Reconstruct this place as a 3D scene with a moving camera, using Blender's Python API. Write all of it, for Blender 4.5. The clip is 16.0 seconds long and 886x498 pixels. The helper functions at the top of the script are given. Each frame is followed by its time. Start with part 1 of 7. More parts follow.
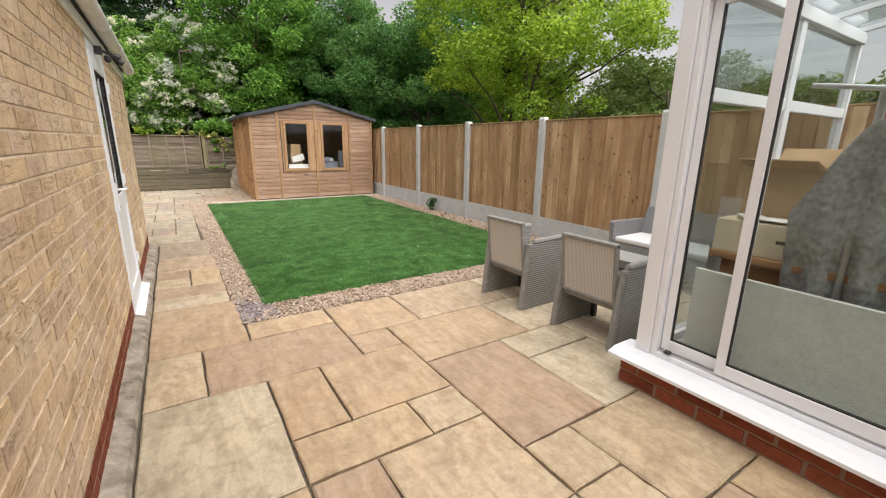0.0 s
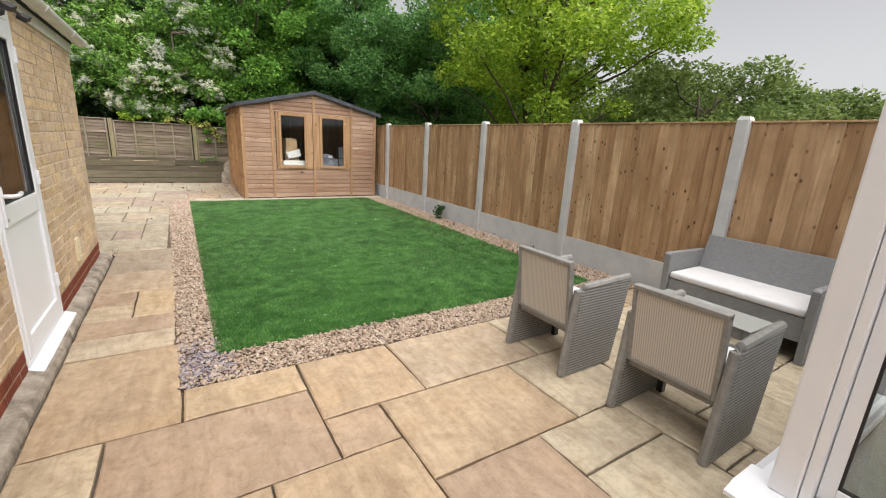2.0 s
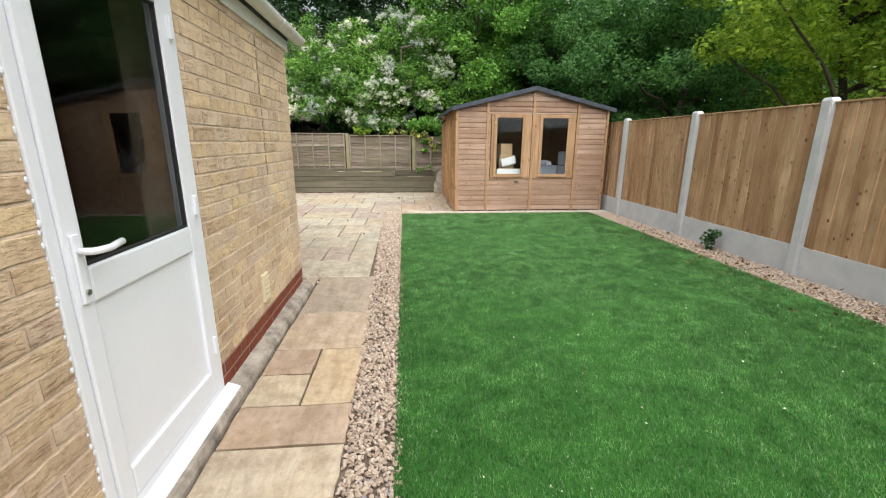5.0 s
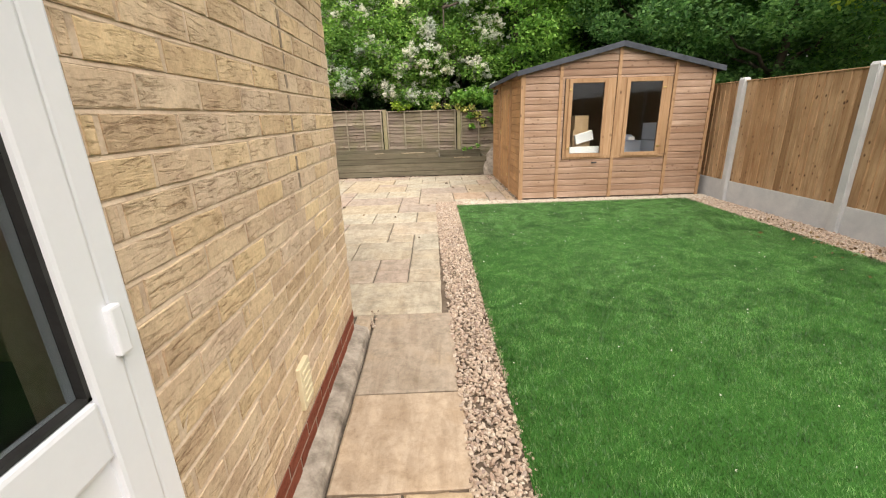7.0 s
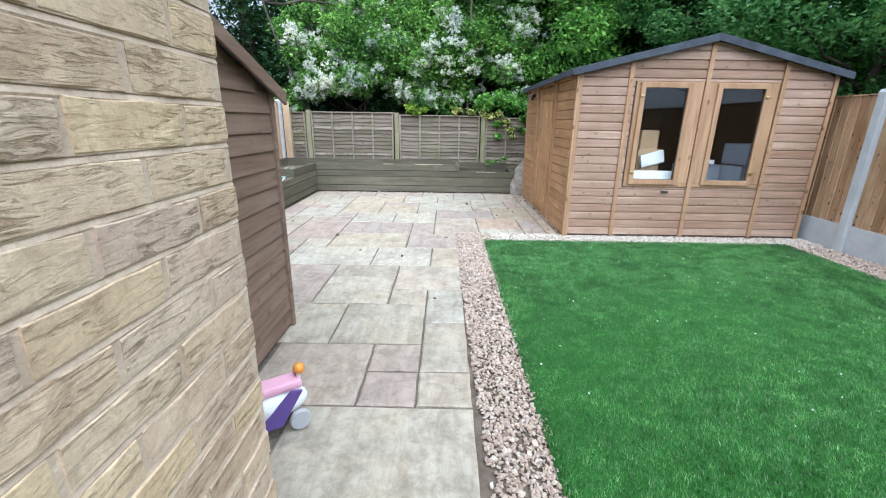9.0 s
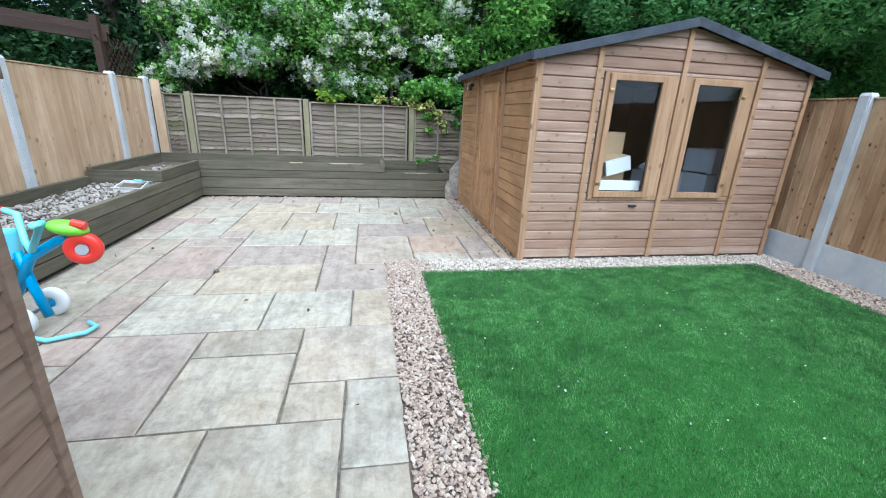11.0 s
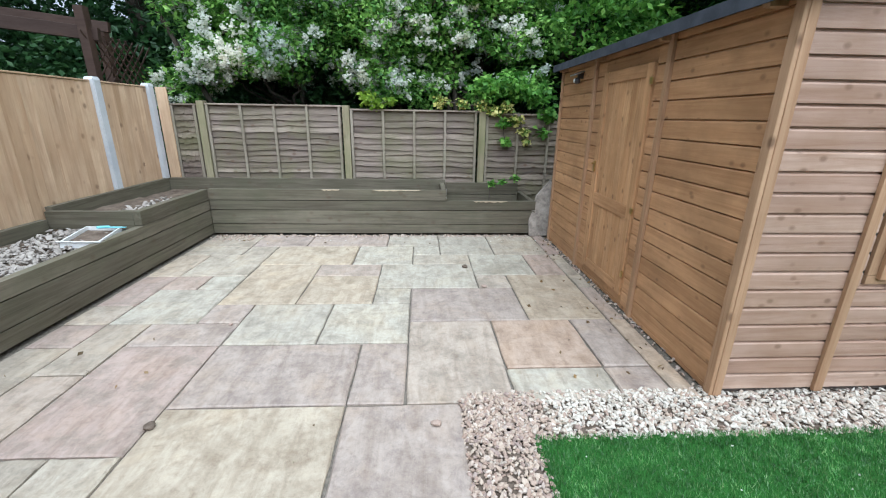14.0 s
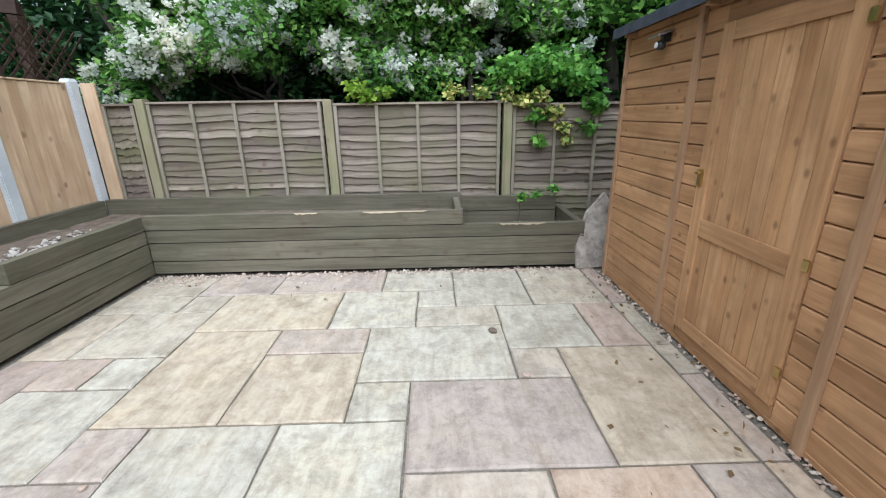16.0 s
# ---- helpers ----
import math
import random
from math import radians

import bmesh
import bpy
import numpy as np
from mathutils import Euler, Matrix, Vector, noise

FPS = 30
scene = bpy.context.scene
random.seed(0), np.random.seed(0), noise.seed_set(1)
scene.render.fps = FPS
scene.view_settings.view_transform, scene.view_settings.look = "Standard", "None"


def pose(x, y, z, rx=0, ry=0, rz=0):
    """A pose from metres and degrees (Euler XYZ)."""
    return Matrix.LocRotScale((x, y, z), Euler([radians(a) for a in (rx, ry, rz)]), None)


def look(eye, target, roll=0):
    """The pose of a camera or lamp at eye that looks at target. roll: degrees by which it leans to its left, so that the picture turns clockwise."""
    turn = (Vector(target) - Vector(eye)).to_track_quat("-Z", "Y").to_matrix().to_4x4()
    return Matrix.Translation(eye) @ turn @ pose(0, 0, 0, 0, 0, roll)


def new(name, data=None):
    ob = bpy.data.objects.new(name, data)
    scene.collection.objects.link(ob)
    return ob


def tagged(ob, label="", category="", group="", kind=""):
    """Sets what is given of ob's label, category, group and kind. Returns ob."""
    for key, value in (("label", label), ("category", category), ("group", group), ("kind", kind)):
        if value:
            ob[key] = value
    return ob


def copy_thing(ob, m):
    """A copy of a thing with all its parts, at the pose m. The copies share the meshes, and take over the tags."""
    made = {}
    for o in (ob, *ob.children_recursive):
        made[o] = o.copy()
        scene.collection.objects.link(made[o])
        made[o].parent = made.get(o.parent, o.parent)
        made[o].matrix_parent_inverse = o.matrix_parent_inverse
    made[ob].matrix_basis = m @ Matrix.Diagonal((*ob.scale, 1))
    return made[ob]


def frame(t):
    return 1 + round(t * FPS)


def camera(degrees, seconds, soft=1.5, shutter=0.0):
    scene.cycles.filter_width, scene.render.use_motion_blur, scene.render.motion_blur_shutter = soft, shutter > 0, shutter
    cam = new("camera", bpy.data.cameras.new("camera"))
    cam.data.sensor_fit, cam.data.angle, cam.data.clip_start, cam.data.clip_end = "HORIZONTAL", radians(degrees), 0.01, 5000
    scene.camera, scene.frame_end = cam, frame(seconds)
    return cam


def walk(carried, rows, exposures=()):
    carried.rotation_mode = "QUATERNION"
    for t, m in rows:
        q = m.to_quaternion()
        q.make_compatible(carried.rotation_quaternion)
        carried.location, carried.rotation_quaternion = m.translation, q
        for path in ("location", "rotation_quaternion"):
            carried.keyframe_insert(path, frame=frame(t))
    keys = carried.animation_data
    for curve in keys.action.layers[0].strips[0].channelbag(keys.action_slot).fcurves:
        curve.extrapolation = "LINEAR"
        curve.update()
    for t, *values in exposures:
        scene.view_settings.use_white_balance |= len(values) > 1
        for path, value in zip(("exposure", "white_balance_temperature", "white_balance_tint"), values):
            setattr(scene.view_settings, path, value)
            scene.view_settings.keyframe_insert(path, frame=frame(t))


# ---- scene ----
cam = camera(94.1, 16.0, soft=1.1)
PATH = [
    (0, (0.086, 0.686, 1.381), (1.134, 2.315, 0.885), 0.8),
    (0.5, (0.215, 0.833, 1.388), (1.109, 2.55, 0.887), 1.6),
    (1, (0.351, 1.034, 1.392), (1.083, 2.81, 0.832), 3.3),
    (1.5, (0.427, 1.296, 1.394), (1.258, 3.03, 0.841), 2.8),
    (2, (0.497, 1.545, 1.41), (1.541, 3.175, 0.911), 3.2),
    (2.5, (0.638, 1.77, 1.417), (1.754, 3.379, 1.012), 2.6),
    (3, (0.718, 2.015, 1.394), (1.855, 3.593, 0.93), 1.9),
    (3.5, (0.698, 2.347, 1.397), (1.639, 4.016, 0.827), -0.4),
    (4, (0.683, 2.626, 1.359), (1.164, 4.483, 0.792), 0.1),
    (4.5, (0.703, 2.958, 1.343), (0.931, 4.877, 0.829), 1.9),
    (5, (0.655, 3.275, 1.334), (0.833, 5.203, 0.832), 0.4),
    (5.2, (0.616, 3.415, 1.341), (0.758, 5.344, 0.834), -0.5),
    (7.3, (0.218, 4.819, 1.397), (0.224, 6.714, 0.759), -1.3),
    (7.5, (0.205, 4.974, 1.419), (0.171, 6.866, 0.771), -0.3),
    (8, (0.137, 5.38, 1.376), (0.112, 7.286, 0.77), 0.1),
    (8.5, (0.092, 5.801, 1.335), (0.104, 7.712, 0.745), 0.2),
    (8.7, (0.102, 5.969, 1.353), (0.094, 7.882, 0.768), 0.8),
    (10.8, (0.138, 7.373, 1.415), (0.398, 9.249, 0.772), 3.0),
    (11, (0.116, 7.491, 1.424), (0.468, 9.358, 0.798), 2.6),
    (11.5, (0.074, 7.792, 1.454), (0.607, 9.609, 0.81), 1.5),
    (12, (0.082, 8.104, 1.443), (0.633, 9.943, 0.881), 1.4),
    (12.5, (0.096, 8.419, 1.451), (0.585, 10.266, 0.861), 2.1),
    (13, (0.037, 8.793, 1.453), (0.583, 10.616, 0.838), -1.4),
    (13.5, (0.052, 9.152, 1.412), (0.4, 11.026, 0.806), -2.1),
    (14, (0.064, 9.512, 1.425), (0.171, 11.413, 0.815), 0.9),
    (14.5, (0.011, 9.856, 1.437), (0.204, 11.74, 0.796), -2.6),
    (15, (0.048, 10.207, 1.429), (0.221, 12.087, 0.769), -0.6),
    (15.5, (0.127, 10.546, 1.432), (0.155, 12.436, 0.776), 0.8),
    (16, (0.137, 10.913, 1.383), (0.169, 12.814, 0.764), -1.0),
]
walk(cam, [(t, look(eye, target, roll)) for t, eye, target, roll in PATH], exposures=[(0.0, 1.1, 6700, 13), (2.0, 1.08, 6600, 12), (3.8, 1.18, 6450, 9), (5.2, 1.2, 6250, 9), (7.4, 1.26, 7000, 13), (8.0, 1.29, 5900, 9), (8.6, 1.33, 5300, 8), (10.9, 1.25, 5000, 5), (12.5, 1.17, 5100, 7), (14.5, 1.06, 5300, 7), (16.0, 1.15, 5350, 8)])

# ---------------- world and light ----------------
SUN_ELEVATION, SUN_TURN = 62.0, 167.0
world = bpy.data.worlds.new("world")
scene.world = world
world.use_nodes = True
wn, wl = world.node_tree.nodes, world.node_tree.links
sky = wn.new("ShaderNodeTexSky")
sky.sky_type = "NISHITA"
sky.sun_disc = False
sky.sun_elevation, sky.sun_rotation = radians(SUN_ELEVATION), radians(SUN_TURN)
sky.air_density, sky.dust_density, sky.ozone_density = 1.0, 1.2, 1.0
grey = wn.new("ShaderNodeHueSaturation")
grey.inputs["Saturation"].default_value = 0.12
wl.new(sky.outputs[0], grey.inputs["Color"])
wl.new(grey.outputs[0], wn["Background"].inputs["Color"])
wn["Background"].inputs["Strength"].default_value = 0.066

sun = bpy.data.lights.new("sun", "SUN")
sun.energy, sun.angle, sun.color = 3.15, radians(95), (1.0, 0.97, 0.92)
sun_ob = new("sun", sun)
sun_ob.rotation_euler = (radians(90 - SUN_ELEVATION), 0, radians(180 - SUN_TURN))


# ---------------- materials ----------------
def material(name, base, rough=0.6, metal=0.0, spec=0.5):
    m = bpy.data.materials.new(name)
    m.use_nodes = True
    b = m.node_tree.nodes["Principled BSDF"]
    b.inputs["Base Color"].default_value = (*base, 1)
    b.inputs["Roughness"].default_value = rough
    b.inputs["Metallic"].default_value = metal
    b.inputs["Specular IOR Level"].default_value = spec
    return m


class Shade:
    """Small helper round one material's nodes."""

    def __init__(self, name, rough=0.7, spec=0.35, metal=0.0):
        self.m = material(name, (0.5, 0.5, 0.5), rough, metal, spec)
        self.n, self.l = self.m.node_tree.nodes, self.m.node_tree.links
        self.b = self.n["Principled BSDF"]
        self.co = self.n.new("ShaderNodeTexCoord").outputs["Object"]

    def world_co(self):
        return self.n.new("ShaderNodeNewGeometry").outputs["Position"]

    def scaled(self, co, sx, sy, sz):
        mp = self.n.new("ShaderNodeMapping")
        mp.inputs["Scale"].default_value = (sx, sy, sz)
        self.l.new(co, mp.inputs["Vector"])
        return mp.outputs[0]

    def shifted(self, co):
        """Shift by a random amount per object, so that repeats differ."""
        info = self.n.new("ShaderNodeObjectInfo").outputs["Random"]
        mul = self.n.new("ShaderNodeMath")
        mul.operation = "MULTIPLY"
        mul.inputs[1].default_value = 57.0
        self.l.new(info, mul.inputs[0])
        add = self.n.new("ShaderNodeVectorMath")
        add.operation = "ADD"
        self.l.new(co, add.inputs[0])
        self.l.new(mul.outputs[0], add.inputs[1])
        return add.outputs[0]

    def noise(self, co, scale, detail=4, rough=0.6, dist=0.0):
        t = self.n.new("ShaderNodeTexNoise")
        t.inputs["Scale"].default_value = scale
        t.inputs["Detail"].default_value = detail
        t.inputs["Roughness"].default_value = rough
        t.inputs["Distortion"].default_value = dist
        self.l.new(co, t.inputs["Vector"])
        return t.outputs["Fac"]

    def wave(self, co, scale, axis="X", dist=2.0, detail=2.0):
        t = self.n.new("ShaderNodeTexWave")
        t.bands_direction = axis
        t.inputs["Scale"].default_value = scale
        t.inputs["Distortion"].default_value = dist
        t.inputs["Detail"].default_value = detail
        self.l.new(co, t.inputs["Vector"])
        return t.outputs["Fac"]

    def ramp(self, fac, stops):
        r = self.n.new("ShaderNodeValToRGB")
        e = r.color_ramp.elements
        while len(e) < len(stops):
            e.new(0.5)
        for el, (p, c) in zip(e, stops):
            el.position = p
            el.color = (*c, 1) if len(c) == 3 else c
        self.l.new(fac, r.inputs["Fac"])
        return r.outputs["Color"]

    def mix(self, a, b, fac=0.5, mode="MIX"):
        x = self.n.new("ShaderNodeMix")
        x.data_type, x.blend_type = "RGBA", mode
        for sock, v in ((x.inputs[0], fac), (x.inputs[6], a), (x.inputs[7], b)):
            if isinstance(v, (int, float)):
                sock.default_value = v
            elif isinstance(v, tuple):
                sock.default_value = (*v, 1)
            else:
                self.l.new(v, sock)
        return x.outputs[2]

    def random(self):
        return self.n.new("ShaderNodeObjectInfo").outputs["Random"]

    def island(self):
        return self.n.new("ShaderNodeNewGeometry").outputs["Random Per Island"]

    def color(self, c):
        self.l.new(c, self.b.inputs["Base Color"])

    def rough(self, fac, lo, hi):
        r = self.n.new("ShaderNodeMapRange")
        r.inputs["To Min"].default_value, r.inputs["To Max"].default_value = lo, hi
        self.l.new(fac, r.inputs["Value"])
        self.l.new(r.outputs[0], self.b.inputs["Roughness"])

    def bump(self, fac, strength=0.4, depth=0.01):
        bp = self.n.new("ShaderNodeBump")
        bp.inputs["Strength"].default_value = strength
        bp.inputs["Distance"].default_value = depth
        self.l.new(fac, bp.inputs["Height"])
        prev = self.b.inputs["Normal"].links
        if prev:
            self.l.new(prev[0].from_socket, bp.inputs["Normal"])
        self.l.new(bp.outputs[0], self.b.inputs["Normal"])


def stone_material(name, tints, stain, stain_amount):
    """Riven sandstone slab: a tint for each slab, cloudy veins, stains, fine grain."""
    s = Shade(name, 0.75, 0.3)
    co = s.shifted(s.co)
    tint = s.ramp(s.random(), tints)
    cloud = s.noise(co, 2.6, 5, 0.6, 0.6)
    c = s.mix(tint, s.ramp(cloud, [(0.25, (0.62, 0.58, 0.53)), (0.48, (1, 1, 1)), (0.75, (1.0, 0.92, 0.80))]), 0.7, "MULTIPLY")
    band = s.noise(s.scaled(co, 6.5, 1.3, 1), 2.4, 6, 0.68, 0.7)
    c = s.mix(c, s.ramp(band, [(0.36, (0.66, 0.62, 0.58)), (0.56, (1, 1, 1)), (0.75, (1.06, 1.04, 1.0))]), 0.6, "MULTIPLY")
    dirt = s.noise(co, 8.0, 9, 0.74, 0.3)
    c = s.mix(c, stain, s.ramp(dirt, [(0.46, (0, 0, 0)), (0.72, (stain_amount,) * 3)]))
    mottle = s.noise(co, 26, 6, 0.74, 0.5)
    c = s.mix(c, s.ramp(mottle, [(0.32, (0.80, 0.76, 0.72)), (0.5, (1.04, 1.04, 1.03)), (0.72, (1.16, 1.14, 1.11))]), 0.75, "MULTIPLY")
    grain = s.noise(co, 190, 3, 0.7)
    c = s.mix(c, s.ramp(grain, [(0.3, (0.86, 0.86, 0.86)), (0.6, (1.03, 1.03, 1.03))]), 0.6, "MULTIPLY")
    s.color(c)
    s.rough(cloud, 0.5, 0.82)
    s.bump(s.noise(co, 5.0, 6, 0.62), 0.55, 0.010)
    s.bump(mottle, 0.3, 0.004)
    s.bump(grain, 0.25, 0.002)
    return s.m


M_SLAB_NEAR = stone_material("sandstone_golden", [(0.0, (0.44, 0.34, 0.24)), (0.2, (0.52, 0.435, 0.315)), (0.4, (0.43, 0.325, 0.225)), (0.55, (0.49, 0.385, 0.255)), (0.75, (0.40, 0.30, 0.225)), (0.88, (0.50, 0.43, 0.33)), (1.0, (0.47, 0.35, 0.22))], (0.27, 0.195, 0.13), 0.85)
M_SLAB_FAR = stone_material("sandstone_weathered", [(0.0, (0.355, 0.31, 0.245)), (0.16, (0.44, 0.39, 0.31)), (0.32, (0.37, 0.29, 0.245)), (0.48, (0.42, 0.375, 0.30)), (0.62, (0.355, 0.305, 0.24)), (0.76, (0.39, 0.305, 0.25)), (0.88, (0.43, 0.385, 0.305)), (1.0, (0.44, 0.345, 0.255))], (0.18, 0.155, 0.12), 0.8)


W_PALE, W_BUFF, W_MAUVE = (0.165, 0.145, 0.115), (0.20, 0.15, 0.10), (0.165, 0.13, 0.115)
M_SLAB_PALE = stone_material("sandstone_pale", [(0.0, (0.385, 0.35, 0.285)), (0.5, (0.44, 0.405, 0.33)), (1.0, (0.41, 0.375, 0.305))], W_PALE, 0.75)
M_SLAB_BUFF = stone_material("sandstone_buff", [(0.0, (0.40, 0.335, 0.25)), (0.5, (0.43, 0.37, 0.28)), (1.0, (0.40, 0.34, 0.26))], W_BUFF, 0.8)
M_SLAB_MAUVE = stone_material("sandstone_mauve", [(0.0, (0.355, 0.295, 0.245)), (0.5, (0.375, 0.315, 0.265)), (1.0, (0.345, 0.29, 0.245))], W_MAUVE, 0.8)
M_SLAB_ORANGE = stone_material("sandstone_orange", [(0.0, (0.40, 0.31, 0.235)), (1.0, (0.41, 0.315, 0.24))], (0.21, 0.14, 0.09), 0.8)


def mortar_material():
    s = Shade("jointing_grit", 0.95, 0.1)
    co = s.world_co()
    s.color(s.ramp(s.noise(co, 60, 4, 0.7), [(0.3, (0.055, 0.046, 0.036)), (0.7, (0.16, 0.135, 0.105))]))
    s.bump(s.noise(co, 150, 3), 0.6, 0.004)
    return s.m


M_JOINT = mortar_material()


def brick_material(name, tints, groove, joined_bricks=False):
    """Rustic drag-wired brick: a tint for each brick, torn level creases, soot and bloom in patches."""
    s = Shade(name, 0.92, 0.12)
    co = s.world_co() if joined_bricks else s.shifted(s.co)
    c = s.ramp(s.island() if joined_bricks else s.random(), tints)
    blotch = s.noise(s.world_co(), 1.7, 4, 0.6)
    c = s.mix(c, s.ramp(blotch, [(0.35, (0.80, 0.75, 0.70)), (0.65, (1.05, 1.03, 0.98))]), 0.8, "MULTIPLY")
    mauve = s.noise(s.world_co(), 8.0, 4, 0.65)
    c = s.mix(c, s.ramp(mauve, [(0.36, (0.78, 0.73, 0.74)), (0.56, (1, 1, 1))]), 0.6, "MULTIPLY")
    patch = s.noise(s.scaled(co, 3, 3, 5), 1.6, 2, 0.5)
    crease = s.noise(s.scaled(co, 17, 17, 92), 1.0, 7, 0.66, 0.9)
    torn = s.ramp(crease, [(0.36, (0, 0, 0)), (0.47, (0.75, 0.75, 0.75)), (0.66, (1, 1, 1))])
    drag = s.mix(torn, (0.82, 0.82, 0.82), s.ramp(patch, [(0.42, (0, 0, 0)), (0.62, (0.8, 0.8, 0.8))]))
    # shade in the creases is multiplied into the colour, on top of the bump
    c = s.mix(c, s.ramp(drag, [(0.0, (0.62, 0.54, 0.46)), (0.55, (0.96, 0.94, 0.92)), (1.0, (1.05, 1.05, 1.04))]), groove, "MULTIPLY")
    mott = s.noise(co, 38, 5, 0.72, 0.4)
    c = s.mix(c, s.ramp(mott, [(0.32, (0.74, 0.70, 0.66)), (0.5, (1, 1, 1)), (0.7, (1.14, 1.12, 1.08))]), 0.7, "MULTIPLY")
    fine = s.noise(co, 130, 3, 0.7)
    c = s.mix(c, s.ramp(fine, [(0.25, (0.8, 0.78, 0.76)), (0.6, (1.04, 1.03, 1.02))]), 0.6, "MULTIPLY")
    s.color(c)
    s.bump(drag, 0.8, 0.005)
    s.bump(mott, 0.5, 0.004)
    s.bump(fine, 0.35, 0.003)
    return s.m


M_BRICK = brick_material("buff_rustic_brick", [(0.0, (0.58, 0.455, 0.345)), (0.15, (0.72, 0.575, 0.385)), (0.3, (0.64, 0.52, 0.42)), (0.42, (0.74, 0.59, 0.385)), (0.58, (0.68, 0.56, 0.45)), (0.72, (0.71, 0.58, 0.42)), (0.85, (0.57, 0.44, 0.315)), (1.0, (0.73, 0.62, 0.49))], 0.8)
M_BRICK_RED = brick_material("red_engineering_brick", [(0.0, (0.27, 0.085, 0.055)), (0.5, (0.32, 0.10, 0.062)), (1.0, (0.22, 0.07, 0.046))], 0.4)


def simple_noise(name, a, b, scale, rough=0.85, spec=0.3, fine=140, bump=0.4, stretch=(1, 1, 1), metal=0.0, grain=0.7):
    s = Shade(name, rough, spec, metal)
    co = s.scaled(s.shifted(s.co), *stretch)
    big = s.noise(co, scale, 6, 0.65, 0.3)
    c = s.ramp(big, [(0.3, a), (0.7, b)])
    fn = s.noise(co, fine, 3, 0.7)
    c = s.mix(c, s.ramp(fn, [(0.25, (0.82, 0.82, 0.82)), (0.62, (1.03, 1.03, 1.03))]), grain, "MULTIPLY")
    s.color(c)
    s.bump(fn, bump, 0.003)
    s.bump(big, bump * 0.5, 0.006)
    return s.m


M_WALL_MORTAR = simple_noise("brick_mortar", (0.46, 0.35, 0.255), (0.68, 0.545, 0.41), 16, 0.95, 0.1, 120, 0.9)
M_DARK_STAIN = simple_noise("blackened_mortar", (0.13, 0.10, 0.08), (0.40, 0.32, 0.24), 45, 0.95, 0.1)
M_RED_MORTAR = simple_noise("plinth_mortar", (0.22, 0.15, 0.115), (0.33, 0.24, 0.19), 14, 0.95, 0.1)
M_CONCRETE = simple_noise("post_concrete", (0.44, 0.455, 0.47), (0.57, 0.575, 0.57), 4, 0.85, 0.25, 120, 0.3)
M_FOUNDATION = simple_noise("stained_concrete", (0.13, 0.11, 0.09), (0.50, 0.44, 0.37), 7.5, 0.9, 0.2, 80, 0.7)
M_PLASTIC = simple_noise("white_plastic", (0.75, 0.775, 0.83), (0.79, 0.81, 0.855), 3, 0.32, 0.5, 40, 0.02, grain=0.1)
M_GUTTER = simple_noise("weathered_white_plastic", (0.64, 0.635, 0.61), (0.79, 0.785, 0.765), 7, 0.45, 0.4, 60, 0.08)
M_SOIL = simple_noise("dry_soil", (0.075, 0.055, 0.04), (0.19, 0.15, 0.115), 9, 0.95, 0.1, 70, 0.9)
M_DARK_METAL = simple_noise("dark_metal", (0.02, 0.02, 0.022), (0.04, 0.04, 0.042), 9, 0.45, 0.5, 90, 0.1)
M_BRASS = simple_noise("brass", (0.46, 0.34, 0.14), (0.58, 0.44, 0.19), 20, 0.35, 0.5, 90, 0.1, metal=1.0)
M_STEEL = simple_noise("zinc_steel", (0.45, 0.46, 0.47), (0.58, 0.59, 0.60), 20, 0.38, 0.5, 90, 0.1, metal=1.0)
M_RUBBER = simple_noise("black_rubber", (0.015, 0.015, 0.015), (0.03, 0.03, 0.03), 20, 0.6, 0.4, 90, 0.1)
M_FELT = simple_noise("roofing_felt", (0.040, 0.046, 0.058), (0.085, 0.094, 0.112), 8, 0.9, 0.25, 220, 0.7)
M_CARD = simple_noise("cardboard", (0.40, 0.27, 0.155), (0.49, 0.345, 0.21), 3, 0.85, 0.2, 60, 0.1)
M_WHITE_CARD = simple_noise("white_card", (0.70, 0.70, 0.69), (0.78, 0.78, 0.77), 3, 0.7, 0.3, 60, 0.05, grain=0.1)
M_CUSHION = simple_noise("white_cushion_cloth", (0.66, 0.66, 0.69), (0.76, 0.76, 0.78), 6, 0.9, 0.2, 260, 0.3)
M_CREAM = simple_noise("cream_plastic", (0.62, 0.54, 0.36), (0.68, 0.60, 0.42), 5, 0.4, 0.4, 60, 0.05, grain=0.1)
M_ROOM = simple_noise("room_plaster", (0.42, 0.41, 0.39), (0.48, 0.47, 0.45), 4, 0.9, 0.2)
M_BLANKET = simple_noise("grey_woven_blanket", (0.14, 0.15, 0.15), (0.40, 0.42, 0.42), 34, 0.95, 0.1, 160, 0.8)
M_BLUE = simple_noise("blue_toy_plastic", (0.02, 0.30, 0.62), (0.03, 0.36, 0.70), 4, 0.3, 0.5, 60, 0.02, grain=0.1)
M_AQUA = simple_noise("aqua_toy_plastic", (0.22, 0.62, 0.70), (0.28, 0.70, 0.76), 4, 0.3, 0.5, 60, 0.02, grain=0.1)
M_RED = simple_noise("red_toy_plastic", (0.66, 0.035, 0.022), (0.74, 0.05, 0.03), 4, 0.35, 0.5, 60, 0.02, grain=0.1)
M_LIME = simple_noise("lime_toy_plastic", (0.22, 0.62, 0.03), (0.27, 0.68, 0.05), 4, 0.35, 0.5, 60, 0.02, grain=0.1)
M_PINK = simple_noise("pink_toy_plastic", (0.68, 0.36, 0.46), (0.74, 0.42, 0.52), 4, 0.4, 0.5, 60, 0.02, grain=0.1)
